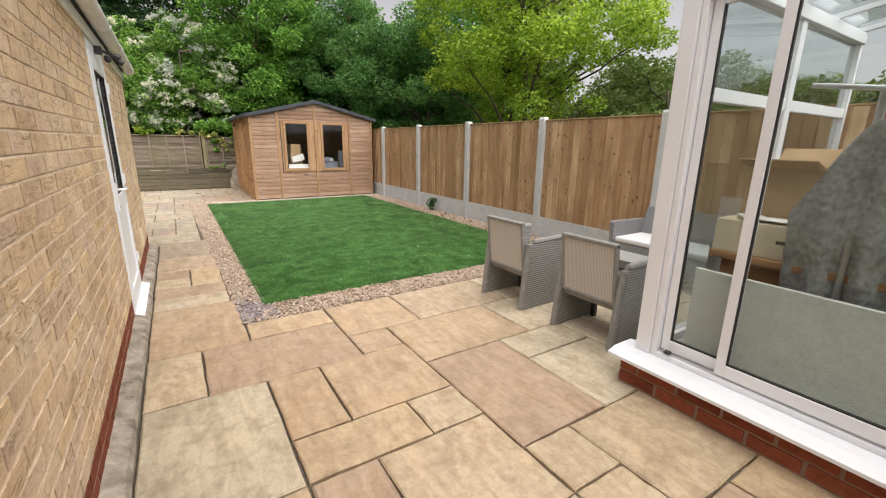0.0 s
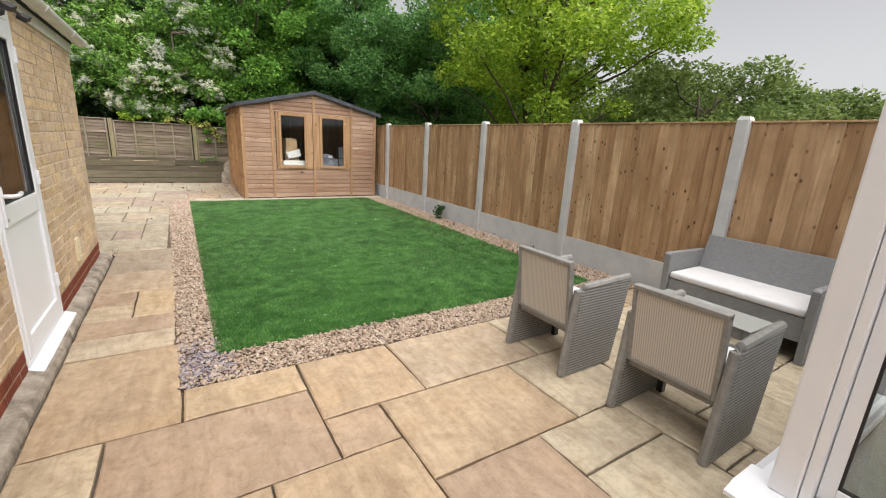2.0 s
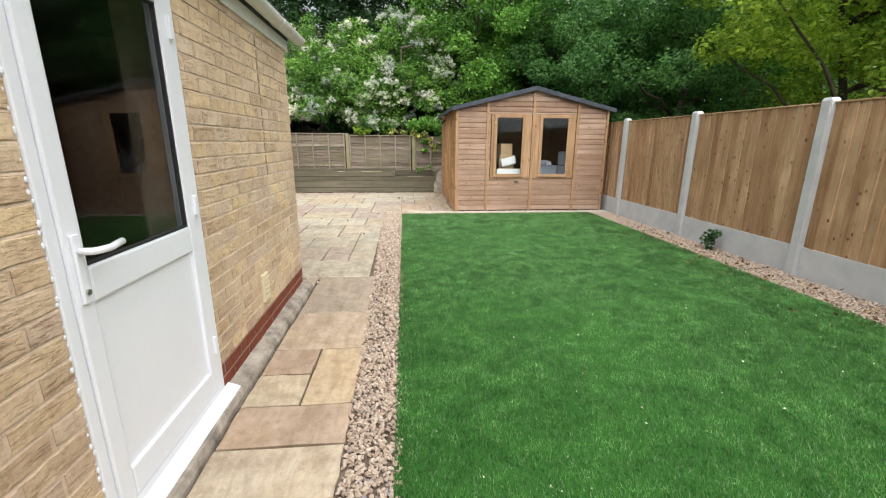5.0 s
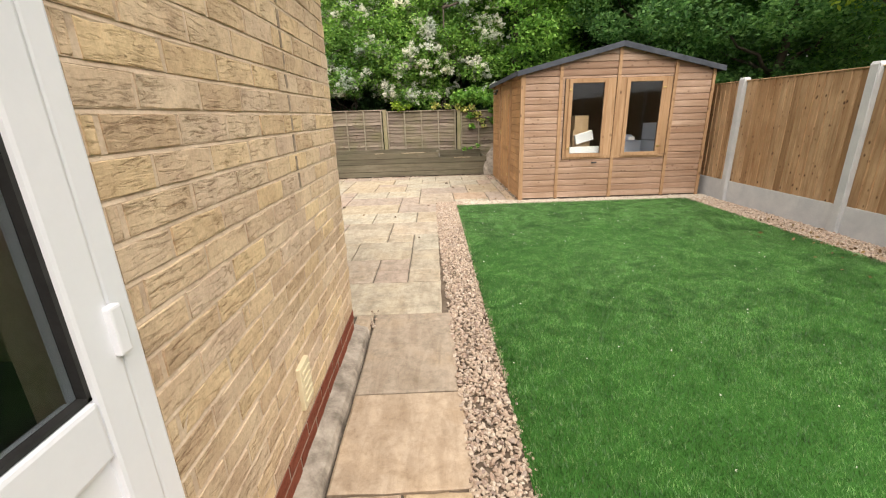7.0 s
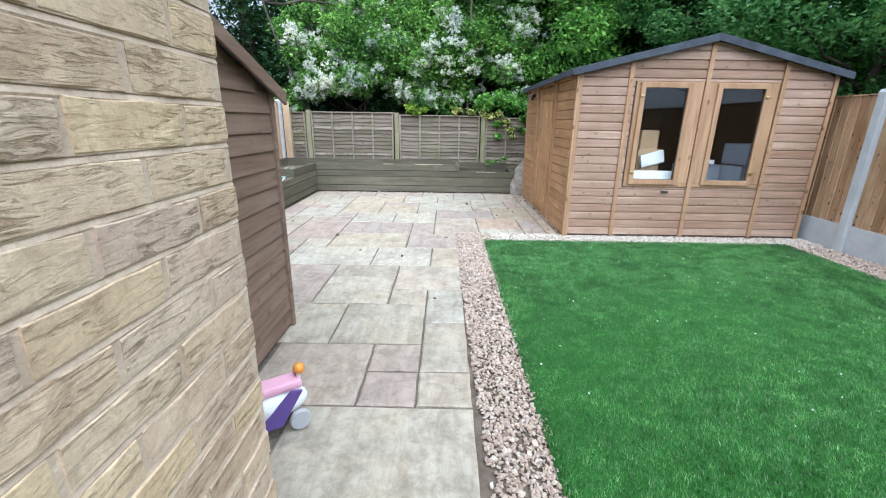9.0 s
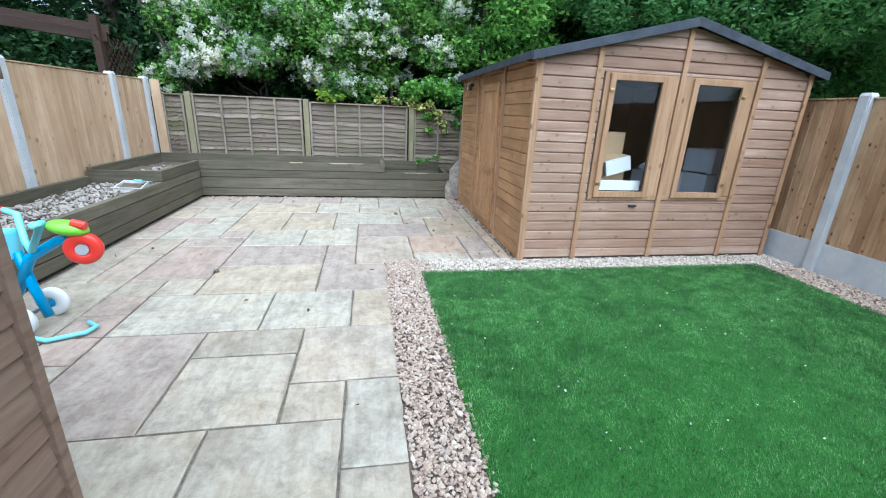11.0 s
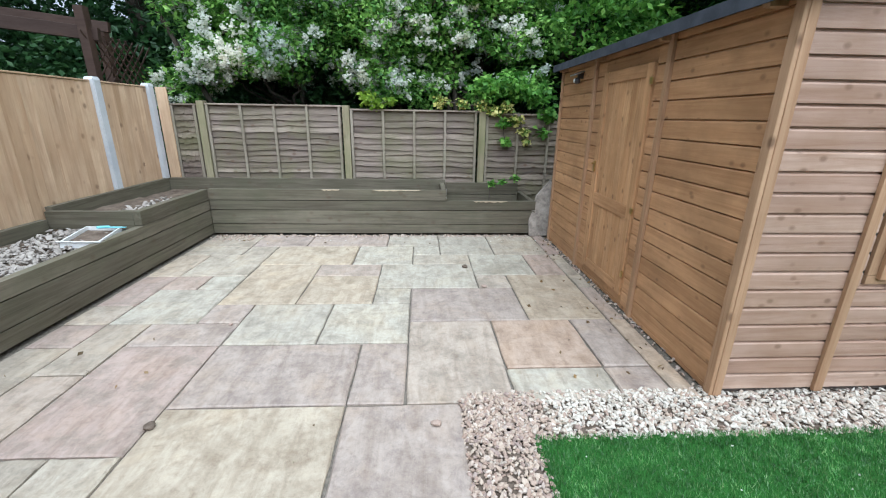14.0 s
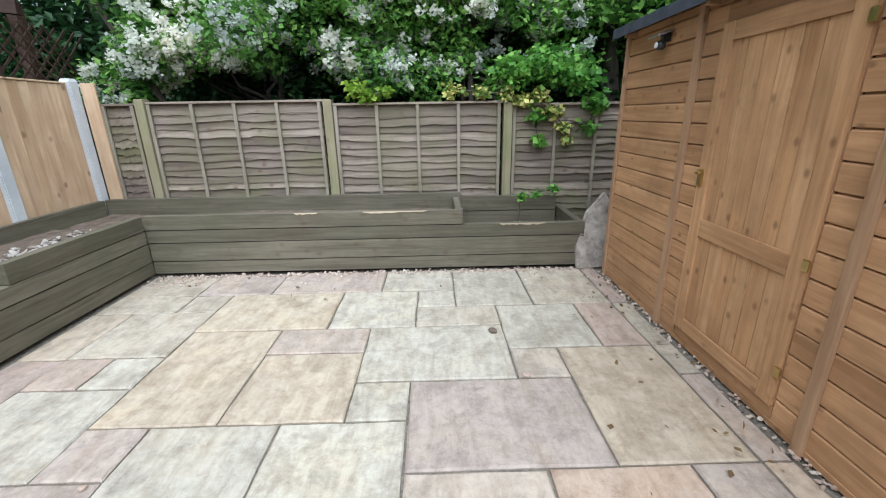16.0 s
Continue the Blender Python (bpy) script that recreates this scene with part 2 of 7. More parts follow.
M_PURPLE = simple_noise("purple_toy_plastic", (0.09, 0.05, 0.22), (0.12, 0.07, 0.27), 4, 0.4, 0.5, 60, 0.02, grain=0.1)
M_ORANGE = simple_noise("orange_toy_plastic", (0.70, 0.27, 0.03), (0.74, 0.31, 0.05), 4, 0.4, 0.5, 60, 0.02, grain=0.1)
M_GREY_TOY = simple_noise("grey_toy_plastic", (0.40, 0.40, 0.41), (0.47, 0.47, 0.48), 4, 0.4, 0.5, 60, 0.02, grain=0.1)


def wood_material(name, tints, dark, along, knots=0.5, weather=None, rough=0.72, blotch=(0.70, 0.66, 0.62), fine=1.0):
    """Sawn timber. along: the axis of the grain, 0 x, 1 y, 2 z."""
    s = Shade(name, rough, 0.25)
    co = s.shifted(s.co)
    k = [26.0, 26.0, 26.0]
    k[along] = 1.3
    grain = s.noise(s.scaled(co, *k), 1.0, 6, 0.68, 0.7)
    c = s.ramp(s.random(), tints)
    c = s.mix(c, s.ramp(grain, [(0.28, dark), (0.58, (1, 1, 1))]), 0.75, "MULTIPLY")
    k2 = [3.2, 3.2, 3.2]
    k2[along] = 1.0
    cloud = s.noise(s.scaled(co, *k2), 1.4, 4, 0.6)
    c = s.mix(c, s.ramp(cloud, [(0.3, blotch), (0.65, (1.06, 1.03, 1.0))]), 0.8, "MULTIPLY")
    if knots:
        kk = [9.0 * fine] * 3
        kk[along] = 6.5 * fine
        v = s.n.new("ShaderNodeTexVoronoi")
        v.inputs["Scale"].default_value = 1.0
        s.l.new(s.scaled(co, *kk), v.inputs["Vector"])
        pick = s.ramp(v.outputs["Distance"], [(0.09, (1, 1, 1)), (0.24, (0, 0, 0))])
        rare = s.ramp(v.outputs["Color"], [(0.52 - 0.05 * fine, (0, 0, 0)), (0.56 - 0.05 * fine, (1, 1, 1))])
        c = s.mix(c, (0.075, 0.036, 0.018), s.mix(pick, rare, 1.0, "MULTIPLY"))
        f = c.node.inputs[0]
        lk = f.links[0].from_socket
        sc = s.n.new("ShaderNodeMath")
        sc.operation = "MULTIPLY"
        sc.inputs[1].default_value = knots
        s.l.new(lk, sc.inputs[0])
        s.l.new(sc.outputs[0], f)
    if weather:
        wn_ = s.noise(s.world_co(), 2.3, 5, 0.65)
        c = s.mix(c, weather[0], s.ramp(wn_, [(0.42, (0, 0, 0)), (0.72, (weather[1],) * 3)]))
    s.color(c)
    s.bump(grain, 0.5, 0.004)
    return s.m


# Front boards greyer and pinker than the side: sky sheen put into these tints.
T_SHED = [(0.0, (0.35, 0.23, 0.165)), (0.35, (0.46, 0.33, 0.255)), (0.7, (0.39, 0.265, 0.195)), (1.0, (0.52, 0.39, 0.305))]
M_SHED_X = wood_material("shed_cladding_front", T_SHED, (0.58, 0.48, 0.40), 0, 0.6, ((0.26, 0.155, 0.09), 0.55), 0.36, (0.70, 0.66, 0.62), 1.4)
M_SHED_Y = wood_material("shed_cladding_side", [(0.0, (0.46, 0.265, 0.13)), (0.5, (0.56, 0.335, 0.17)), (1.0, (0.51, 0.30, 0.15))], (0.55, 0.46, 0.38), 1, 0.5, ((0.22, 0.125, 0.06), 0.6), 0.6, (0.62, 0.57, 0.52), 1.5)
M_SHED_Z = wood_material("shed_batten", [(0.0, (0.38, 0.24, 0.135)), (0.5, (0.45, 0.295, 0.175)), (1.0, (0.41, 0.26, 0.15))], (0.64, 0.54, 0.46), 2, 0.7)
M_DOOR_Z = wood_material("shed_door_board", [(0.0, (0.55, 0.33, 0.165)), (0.5, (0.61, 0.38, 0.195)), (1.0, (0.51, 0.30, 0.145))], (0.58, 0.48, 0.40), 2, 0.55, ((0.26, 0.145, 0.07), 0.6), 0.6, (0.62, 0.57, 0.52), 1.3)
M_FENCE = wood_material("feather_edge_board", [(0.0, (0.35, 0.22, 0.12)), (0.2, (0.58, 0.41, 0.25)), (0.4, (0.44, 0.285, 0.16)), (0.6, (0.68, 0.515, 0.335)), (0.8, (0.48, 0.31, 0.175)), (1.0, (0.62, 0.445, 0.28))], (0.56, 0.46, 0.39), 2, 1.0, ((0.27, 0.15, 0.075), 0.5), 0.72, (0.56, 0.49, 0.43), 1.5)
M_FENCE_PALE = wood_material("pale_feather_edge_board", [(0.0, (0.53, 0.385, 0.25)), (0.5, (0.62, 0.465, 0.31)), (1.0, (0.48, 0.34, 0.21))], (0.66, 0.56, 0.47), 2, 0.6, ((0.40, 0.26, 0.15), 0.6))
M_OLD_X = wood_material("weathered_lap_slat", [(0.0, (0.12, 0.095, 0.075)), (0.3, (0.30, 0.25, 0.20)), (0.6, (0.17, 0.135, 0.11)), (1.0, (0.38, 0.32, 0.26))], (0.22, 0.19, 0.17), 0, 0.6, ((0.125, 0.125, 0.05), 0.65))
M_OLD_Z = wood_material("weathered_fence_post", [(0.0, (0.26, 0.235, 0.15)), (0.5, (0.32, 0.285, 0.185)), (1.0, (0.24, 0.215, 0.145))], (0.55, 0.50, 0.45), 2, 0.3, ((0.17, 0.18, 0.075), 0.7))
M_OLD_BATTEN = wood_material("weathered_fence_batten", [(0.0, (0.24, 0.21, 0.165)), (0.5, (0.31, 0.275, 0.22)), (1.0, (0.27, 0.235, 0.18))], (0.5, 0.46, 0.42), 2, 0.3, ((0.17, 0.175, 0.09), 0.5))
T_SLEEPER = [(0.0, (0.11, 0.098, 0.07)), (0.5, (0.175, 0.158, 0.115)), (1.0, (0.135, 0.12, 0.085))]
M_SLEEPER_X = wood_material("bed_sleeper", T_SLEEPER, (0.32, 0.29, 0.26), 0, 0.3, ((0.085, 0.085, 0.050), 0.6))
M_SLEEPER_Y = wood_material("bed_sleeper_side", T_SLEEPER, (0.32, 0.29, 0.26), 1, 0.3, ((0.085, 0.085, 0.050), 0.6))
M_SPLIT = wood_material("fresh_split_wood", [(0.0, (0.48, 0.40, 0.29)), (1.0, (0.58, 0.49, 0.36))], (0.6, 0.55, 0.5), 0, 0.0)
M_STORE_Y = wood_material("faded_store_lap", [(0.0, (0.19, 0.13, 0.095)), (0.5, (0.25, 0.18, 0.135)), (1.0, (0.22, 0.15, 0.11))], (0.55, 0.48, 0.43), 1, 0.4)
M_PERGOLA = wood_material("brown_pergola_timber", [(0.0, (0.045, 0.028, 0.021)), (1.0, (0.07, 0.042, 0.03))], (0.6, 0.5, 0.45), 0, 0.2)
M_TABLE = wood_material("oak_table", [(0.0, (0.24, 0.125, 0.055)), (1.0, (0.29, 0.15, 0.07))], (0.6, 0.5, 0.42), 1, 0.2, None, 0.45)
# Kept dark so the dim inside of the shed lies in the colour.
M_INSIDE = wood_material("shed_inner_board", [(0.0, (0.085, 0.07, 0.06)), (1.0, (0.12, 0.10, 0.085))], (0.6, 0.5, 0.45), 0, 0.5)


def weave_material(name, a, b, scale):
    """Flat woven rattan: strands over and under one another."""
    s = Shade(name, 0.55, 0.35)
    co = s.co
    u = s.wave(s.scaled(co, scale * 2, scale * 2, 0), 1.0, "DIAGONAL", 0.0, 0.0)
    v = s.wave(s.scaled(co, 0, 0, scale * 1.3), 1.0, "Z", 0.0, 0.0)
    w = s.mix(u, v, 0.8)
    c = s.ramp(w, [(0.05, a), (0.55, b)])
    n = s.noise(co, 30, 3)
    c = s.mix(c, s.ramp(n, [(0.3, (0.8, 0.8, 0.8)), (0.7, (1.05, 1.05, 1.05))]), 0.6, "MULTIPLY")
    s.color(c)
    s.bump(w, 0.6, 0.004)
    return s.m


M_RATTAN = weave_material("grey_flat_rattan", (0.085, 0.085, 0.083), (0.29, 0.288, 0.28), 13)
M_RATTAN_PLAIN = simple_noise("grey_rattan_frame", (0.19, 0.188, 0.182), (0.28, 0.275, 0.265), 24, 0.55, 0.35, 160, 0.4)
M_RATTAN_SOFA = simple_noise("sofa_grey_rattan", (0.20, 0.205, 0.215), (0.28, 0.285, 0.295), 30, 0.55, 0.35, 150, 0.6, (1, 1, 3))


def rib_material():
    s = Shade("ribbed_back_weave", 0.7, 0.25)
    u = s.wave(s.scaled(s.co, 0, 26, 0), 1.0, "Y", 0.15, 1.0)
    z = s.wave(s.scaled(s.co, 0, 0, 60), 1.0, "Z", 0.3, 1.0)
    c = s.ramp(u, [(0.1, (0.40, 0.37, 0.335)), (0.7, (0.54, 0.51, 0.465))])
    c = s.mix(c, s.ramp(z, [(0.0, (0.9, 0.9, 0.9)), (0.8, (1, 1, 1))]), 0.7, "MULTIPLY")
    s.color(c)
    s.bump(u, 0.25, 0.003)
    s.bump(z, 0.3, 0.002)
    return s.m


M_RIB = rib_material()


def glass_material(name, tint=(1, 1, 1), rough=0.0):
    s = Shade(name, rough, 0.5)
    g = s.b
    g.inputs["Base Color"].default_value = (*tint, 1)
    g.inputs["Transmission Weight"].default_value = 1.0
    g.inputs["IOR"].default_value = 1.45
    g.inputs["Roughness"].default_value = rough
    return s.m


M_GLASS = glass_material("window_glass", (0.82, 0.85, 0.845))
M_GLASS_CONS = glass_material("conservatory_glass", (0.72, 0.77, 0.76))
M_GLASS_DARK = glass_material("tinted_door_glass", (0.62, 0.66, 0.66))
M_GLASS_DARK.node_tree.nodes["Principled BSDF"].inputs["IOR"].default_value = 1.3
M_GLASS_TABLE = glass_material("table_glass", (0.50, 0.53, 0.53), 0.12)
M_GLASS_TABLE.node_tree.nodes["Principled BSDF"].inputs["Transmission Weight"].default_value = 0.4


def leaf_material(name, stops, trans=0.35, rough=0.5):
    s = Shade(name, rough, 0.35)
    c = s.ramp(s.island(), stops)
    patch = s.noise(s.world_co(), 0.9, 3, 0.6)
    # self-shading contrast put into the colour: clumps darkened or lifted by patches
    c = s.mix(c, s.ramp(patch, [(0.36, (0.55, 0.62, 0.56)), (0.64, (1.18, 1.12, 1.0))]), 0.8, "MULTIPLY")
    s.color(c)
    tr = s.n.new("ShaderNodeBsdfTranslucent")
    s.l.new(c, tr.inputs["Color"])
    mx = s.n.new("ShaderNodeMixShader")
    mx.inputs[0].default_value = trans
    s.l.new(s.b.outputs[0], mx.inputs[1])
    s.l.new(tr.outputs[0], mx.inputs[2])
    s.l.new(mx.outputs[0], s.n["Material Output"].inputs["Surface"])
    return s.m


M_LEAF_MID = leaf_material("mid_green_leaf", [(0.0, (0.06, 0.17, 0.028)), (0.5, (0.155, 0.36, 0.058)), (1.0, (0.31, 0.55, 0.11))], 0.46)
# Darkened past the leaf's own green, so depth shade lies in the colour.
M_LEAF_DARK_SHADED = leaf_material("dark_green_shaded_leaf", [(0.0, (0.018, 0.055, 0.018)), (0.5, (0.034, 0.09, 0.027)), (1.0, (0.06, 0.135, 0.04))], 0.25)
M_LEAF_CONIFER = leaf_material("conifer_spray", [(0.0, (0.045, 0.14, 0.042)), (0.5, (0.13, 0.30, 0.09)), (1.0, (0.24, 0.45, 0.14))], 0.55)
M_LEAF_LIGHT = leaf_material("yellow_green_leaf", [(0.0, (0.14, 0.27, 0.024)), (0.5, (0.32, 0.48, 0.046)), (1.0, (0.52, 0.66, 0.10))], 0.48)
M_LEAF_HAW = leaf_material("hawthorn_leaf", [(0.0, (0.05, 0.145, 0.025)), (0.5, (0.155, 0.335, 0.056)), (1.0, (0.35, 0.57, 0.135))], 0.36)
M_LEAF_FAR = leaf_material("far_hedge_leaf", [(0.0, (0.11, 0.165, 0.045)), (0.5, (0.17, 0.245, 0.07)), (1.0, (0.25, 0.33, 0.11))], 0.5)
M_LEAF_IVY = leaf_material("variegated_ivy_leaf", [(0.0, (0.05, 0.13, 0.025)), (0.5, (0.20, 0.27, 0.05)), (0.6, (0.50, 0.48, 0.13)), (1.0, (0.66, 0.62, 0.26))])
M_BLOSSOM = leaf_material("white_blossom", [(0.0, (0.80, 0.80, 0.75)), (0.5, (0.87, 0.87, 0.84)), (1.0, (0.90, 0.90, 0.88))], 0.5)
def grass_material():
    s = Shade("artificial_grass_blade", 0.33, 0.6)
    c = s.ramp(s.island(), [(0.0, (0.026, 0.105, 0.016)), (0.4, (0.048, 0.165, 0.028)), (0.8, (0.080, 0.22, 0.046)), (1.0, (0.18, 0.30, 0.10))])
    co = s.world_co()
    # patchy turf sheen put into the blade colour as lighter and darker swirls
    c = s.mix(c, s.ramp(s.noise(s.scaled(co, 1.0, 1.1, 1), 2.4, 5, 0.65, 1.6), [(0.36, (0.62, 0.68, 0.62)), (0.64, (2.0, 1.75, 2.1))]), 1.0, "MULTIPLY")
    c = s.mix(c, s.ramp(s.noise(s.scaled(co, 1.0, 1.1, 1), 7.5, 5, 0.65, 1.4), [(0.38, (0.62, 0.66, 0.62)), (0.62, (1.35, 1.25, 1.35))]), 0.9, "MULTIPLY")
    s.color(c)
    tr = s.n.new("ShaderNodeBsdfTranslucent")
    s.l.new(c, tr.inputs["Color"])
    mx = s.n.new("ShaderNodeMixShader")
    mx.inputs[0].default_value = 0.35
    s.l.new(s.b.outputs[0], mx.inputs[1])
    s.l.new(tr.outputs[0], mx.inputs[2])
    s.l.new(mx.outputs[0], s.n["Material Output"].inputs["Surface"])
    return s.m


M_GRASS = grass_material()
M_TURF = simple_noise("turf_backing", (0.020, 0.080, 0.012), (0.034, 0.12, 0.020), 40, 0.9, 0.15, 300, 0.9)
M_BARK = simple_noise("tree_bark", (0.045, 0.036, 0.028), (0.12, 0.10, 0.08), 7, 0.95, 0.15, 40, 1.0, (1, 1, 0.25))
M_FIELD = simple_noise("rough_ground", (0.035, 0.05, 0.018), (0.085, 0.085, 0.04), 1.2, 0.95, 0.1, 30, 0.8)


def pebble_material(name, tints):
    s = Shade(name, 0.8, 0.3)
    c = s.ramp(s.island(), tints)
    mott = s.noise(s.world_co(), 120, 3, 0.6)
    c = s.mix(c, s.ramp(mott, [(0.3, (0.75, 0.73, 0.72)), (0.65, (1.06, 1.05, 1.04))]), 0.7, "MULTIPLY")
    s.color(c)
    s.bump(mott, 0.3, 0.002)
    return s.m


def slate_material():
    s = Shade("plum_slate_chips", 0.6, 0.4)
    s.color(s.ramp(s.island(), [(0.0, (0.17, 0.14, 0.16)), (0.5, (0.27, 0.235, 0.255)), (1.0, (0.36, 0.32, 0.32))]))
    return s.m


M_PEBBLE = pebble_material("mixed_gravel", [(0.0, (0.37, 0.28, 0.21)), (0.25, (0.47, 0.39, 0.305)), (0.5, (0.32, 0.23, 0.175)), (0.72, (0.53, 0.46, 0.38)), (0.88, (0.27, 0.205, 0.175)), (1.0, (0.42, 0.32, 0.245))])
M_PEBBLE_PALE = pebble_material("pale_gravel", [(0.0, (0.50, 0.45, 0.37)), (0.5, (0.60, 0.56, 0.48)), (1.0, (0.44, 0.37, 0.29))])
M_SLATE = slate_material()
M_LITTER = leaf_material("dry_leaf", [(0.0, (0.10, 0.06, 0.03)), (0.6, (0.20, 0.13, 0.06)), (1.0, (0.30, 0.20, 0.09))], 0.1)


# ---------------- building helpers ----------------
def box(bm, x0, x1, y0, y1, z0, z1, bevel=0.0):
    r = bmesh.ops.create_cube(bm, size=1.0)
    m = Matrix.Translation(((x0 + x1) / 2, (y0 + y1) / 2, (z0 + z1) / 2)) @ Matrix.Diagonal((abs(x1 - x0), abs(y1 - y0), abs(z1 - z0), 1))
    bmesh.ops.transform(bm, matrix=m, verts=r["verts"])
    if bevel:
        edges = list({e for v in r["verts"] for e in v.link_edges})
        bmesh.ops.bevel(bm, geom=edges, offset=bevel, segments=2, profile=0.6, affect="EDGES")
    return r["verts"]


def boxed(*dims, bevel=0.0):
    bm = bmesh.new()
    box(bm, *dims, bevel=bevel)
    return bm


def prism(bm, outline, axis, a, b):
    """A flat outline of (u, v) drawn out from a to b along an axis: x takes (y, z), y takes (x, z), z takes (x, y)."""
    def at(u, v, w):
        return {"x": (w, u, v), "y": (u, w, v), "z": (u, v, w)}[axis]
    lo = [bm.verts.new(at(u, v, a)) for u, v in outline]
    hi = [bm.verts.new(at(u, v, b)) for u, v in outline]
    bm.faces.new(lo)
    bm.faces.new(hi[::-1])
    n = len(outline)
    for i in range(n):
        bm.faces.new((lo[i], hi[i], hi[(i + 1) % n], lo[(i + 1) % n]))
    bmesh.ops.recalc_face_normals(bm, faces=bm.faces)
    return lo + hi


def prismed(outline, axis, a, b, bevel=0.0):
    bm = bmesh.new()
    prism(bm, outline, axis, a, b)
    if bevel:
        bmesh.ops.bevel(bm, geom=bm.edges[:], offset=bevel, segments=2, profile=0.6, affect="EDGES")
    return bm


def tube(points, radius, sides=8, ends=None, bm=None):
    """A round bar along points; ends: the radius at the last point."""
    bm = bm or bmesh.new()
    pts = [Vector(p) for p in points]
    rings = []
    for i, p in enumerate(pts):
        d = (pts[min(i + 1, len(pts) - 1)] - pts[max(i - 1, 0)]).normalized()
        side = d.cross(Vector((0, 0, 1)) if abs(d.z) < 0.9 else Vector((1, 0, 0))).normalized()
        up = side.cross(d)
        r = radius if ends is None else radius + (ends - radius) * i / (len(pts) - 1)
        rings.append([bm.verts.new(p + r * (side * math.cos(a) + up * math.sin(a))) for a in (2 * math.pi * k / sides for k in range(sides))])
    for a, b in zip(rings, rings[1:]):
        for k in range(sides):
            bm.faces.new((a[k], a[(k + 1) % sides], b[(k + 1) % sides], b[k]))
    bm.faces.new(rings[0][::-1])
    bm.faces.new(rings[-1])
    bmesh.ops.recalc_face_normals(bm, faces=bm.faces)
    return bm


def turned(profile, sides=24, axis="z"):
    """A lathe: (radius, height) pairs turned round an axis."""
    bm = bmesh.new()
    rings = []
    for r, h in profile:
        ring = []
        for k in range(sides):
            a = 2 * math.pi * k / sides
            c, s = max(r, 1e-4) * math.cos(a), max(r, 1e-4) * math.sin(a)
            ring.append(bm.verts.new((c, s, h) if axis == "z" else (c, h, s) if axis == "y" else (h, c, s)))
        rings.append(ring)
    for a, b in zip(rings, rings[1:]):
        for k in range(sides):
            bm.faces.new((a[k], a[(k + 1) % sides], b[(k + 1) % sides], b[k]))
    bmesh.ops.remove_doubles(bm, verts=bm.verts, dist=5e-4)
    bmesh.ops.recalc_face_normals(bm, faces=bm.faces)
    return bm


def moved(bm, m):
    bmesh.ops.transform(bm, matrix=m, verts=bm.verts)
    return bm


def to_mesh(name, bm, mat, smooth=False):
    me = bpy.data.meshes.new(name)
    bm.to_mesh(me)
    bm.free()
    me.materials.append(mat)
    if smooth:
        for p in me.polygons:
            p.use_smooth = True
    return me


def part(name, bm, mat, parent, label="", smooth=False):
    ob = new(name, to_mesh(name, bm, mat, smooth) if isinstance(bm, bmesh.types.BMesh) else bm)
    ob.parent = parent
    return tagged(ob, label)


def thing(name, m, label, category, group="", kind=""):
    ob = new(name)
    ob.empty_display_size = 0.1
    ob.matrix_basis = m
    return tagged(ob, label, category, group, kind)


def solid(name, bm, mat, label, category, group="", kind="", smooth=False):
    return tagged(new(name, to_mesh(name, bm, mat, smooth)), label, category, group, kind)


def fast_mesh(name, verts, faces, mat):
    """A mesh straight from arrays; faces all have the same number of corners."""
    me = bpy.data.meshes.new(name)
    n, k = faces.shape
    me.vertices.add(len(verts))
    me.vertices.foreach_set("co", np.ascontiguousarray(verts, dtype=np.float32).ravel())
    me.loops.add(n * k)
    me.loops.foreach_set("vertex_index", np.ascontiguousarray(faces, dtype=np.int32).ravel())
    me.polygons.add(n)
    me.polygons.foreach_set("loop_start", np.arange(0, n * k, k, dtype=np.int32))
    me.polygons.foreach_set("use_smooth", np.zeros(n, dtype=bool))
    me.update(calc_edges=True)
    me.materials.append(mat)
    return me


rng = np.random.default_rng(7)

# ---------------- plan ----------------
WALL_X, WALL_END = -0.31, 7.04          # side of the house and its corner
FENCE_X, BACK_Y, LEFT_X = 4.76, 15.42, -3.40
CELL_Y = 0.305


def slab_y(k):
    return 4.0 + CELL_Y * k


# ---------------- ground ----------------
bm = bmesh.new()
bmesh.ops.create_grid(bm, x_segments=8, y_segments=8, size=400)
ground = solid("ground", moved(bm, pose(0, 0, -0.06)), M_FIELD, "rough green ground beyond the garden fences", "ground", kind="structure")
bm = boxed(LEFT_X, FENCE_X, -2.2, BACK_Y, -0.05, -0.022)
patio = solid("patio", bm, M_JOINT, "sandstone slab patio and path with dark gritty joints", "patio", kind="structure")

joint_far = boxed(LEFT_X, 1.70, slab_y(11) - 0.01, 14.60, -0.03, -0.016)
part("joint_sand", joint_far, simple_noise("pale_joint_sand", (0.09, 0.078, 0.06), (0.24, 0.21, 0.17), 40, 0.95, 0.1, 150, 0.8), patio, "paler gritty jointing between weathered slabs")

LAWN = (0.59, 4.26, 4.34, 11.05)
x0, x1, y0, y1 = LAWN
bm = bmesh.new()
bmesh.ops.create_grid(bm, x_segments=60, y_segments=100, size=0.5)
for v in bm.verts:
    u, w = v.co.x + 0.5, v.co.y + 0.5
    edge = min(u, 1 - u, w, 1 - w)
    x = x0 + (x1 - x0) * u
    y = y0 + (y1 - y0) * w
    wob = 0.012 * noise.noise((x * 2.0, y * 2.0, 3.1))
    v.co = (x + (wob if edge < 0.001 else 0), y + (wob if edge < 0.001 else 0), (0.002 if edge < 0.001 else 0.012) + 0.006 * noise.noise((x * 0.9, y * 0.9, 0.5)))
lawn = solid("lawn", bm, M_TURF, "bright green artificial grass lawn edged with gravel", "lawn", kind="structure", smooth=True)

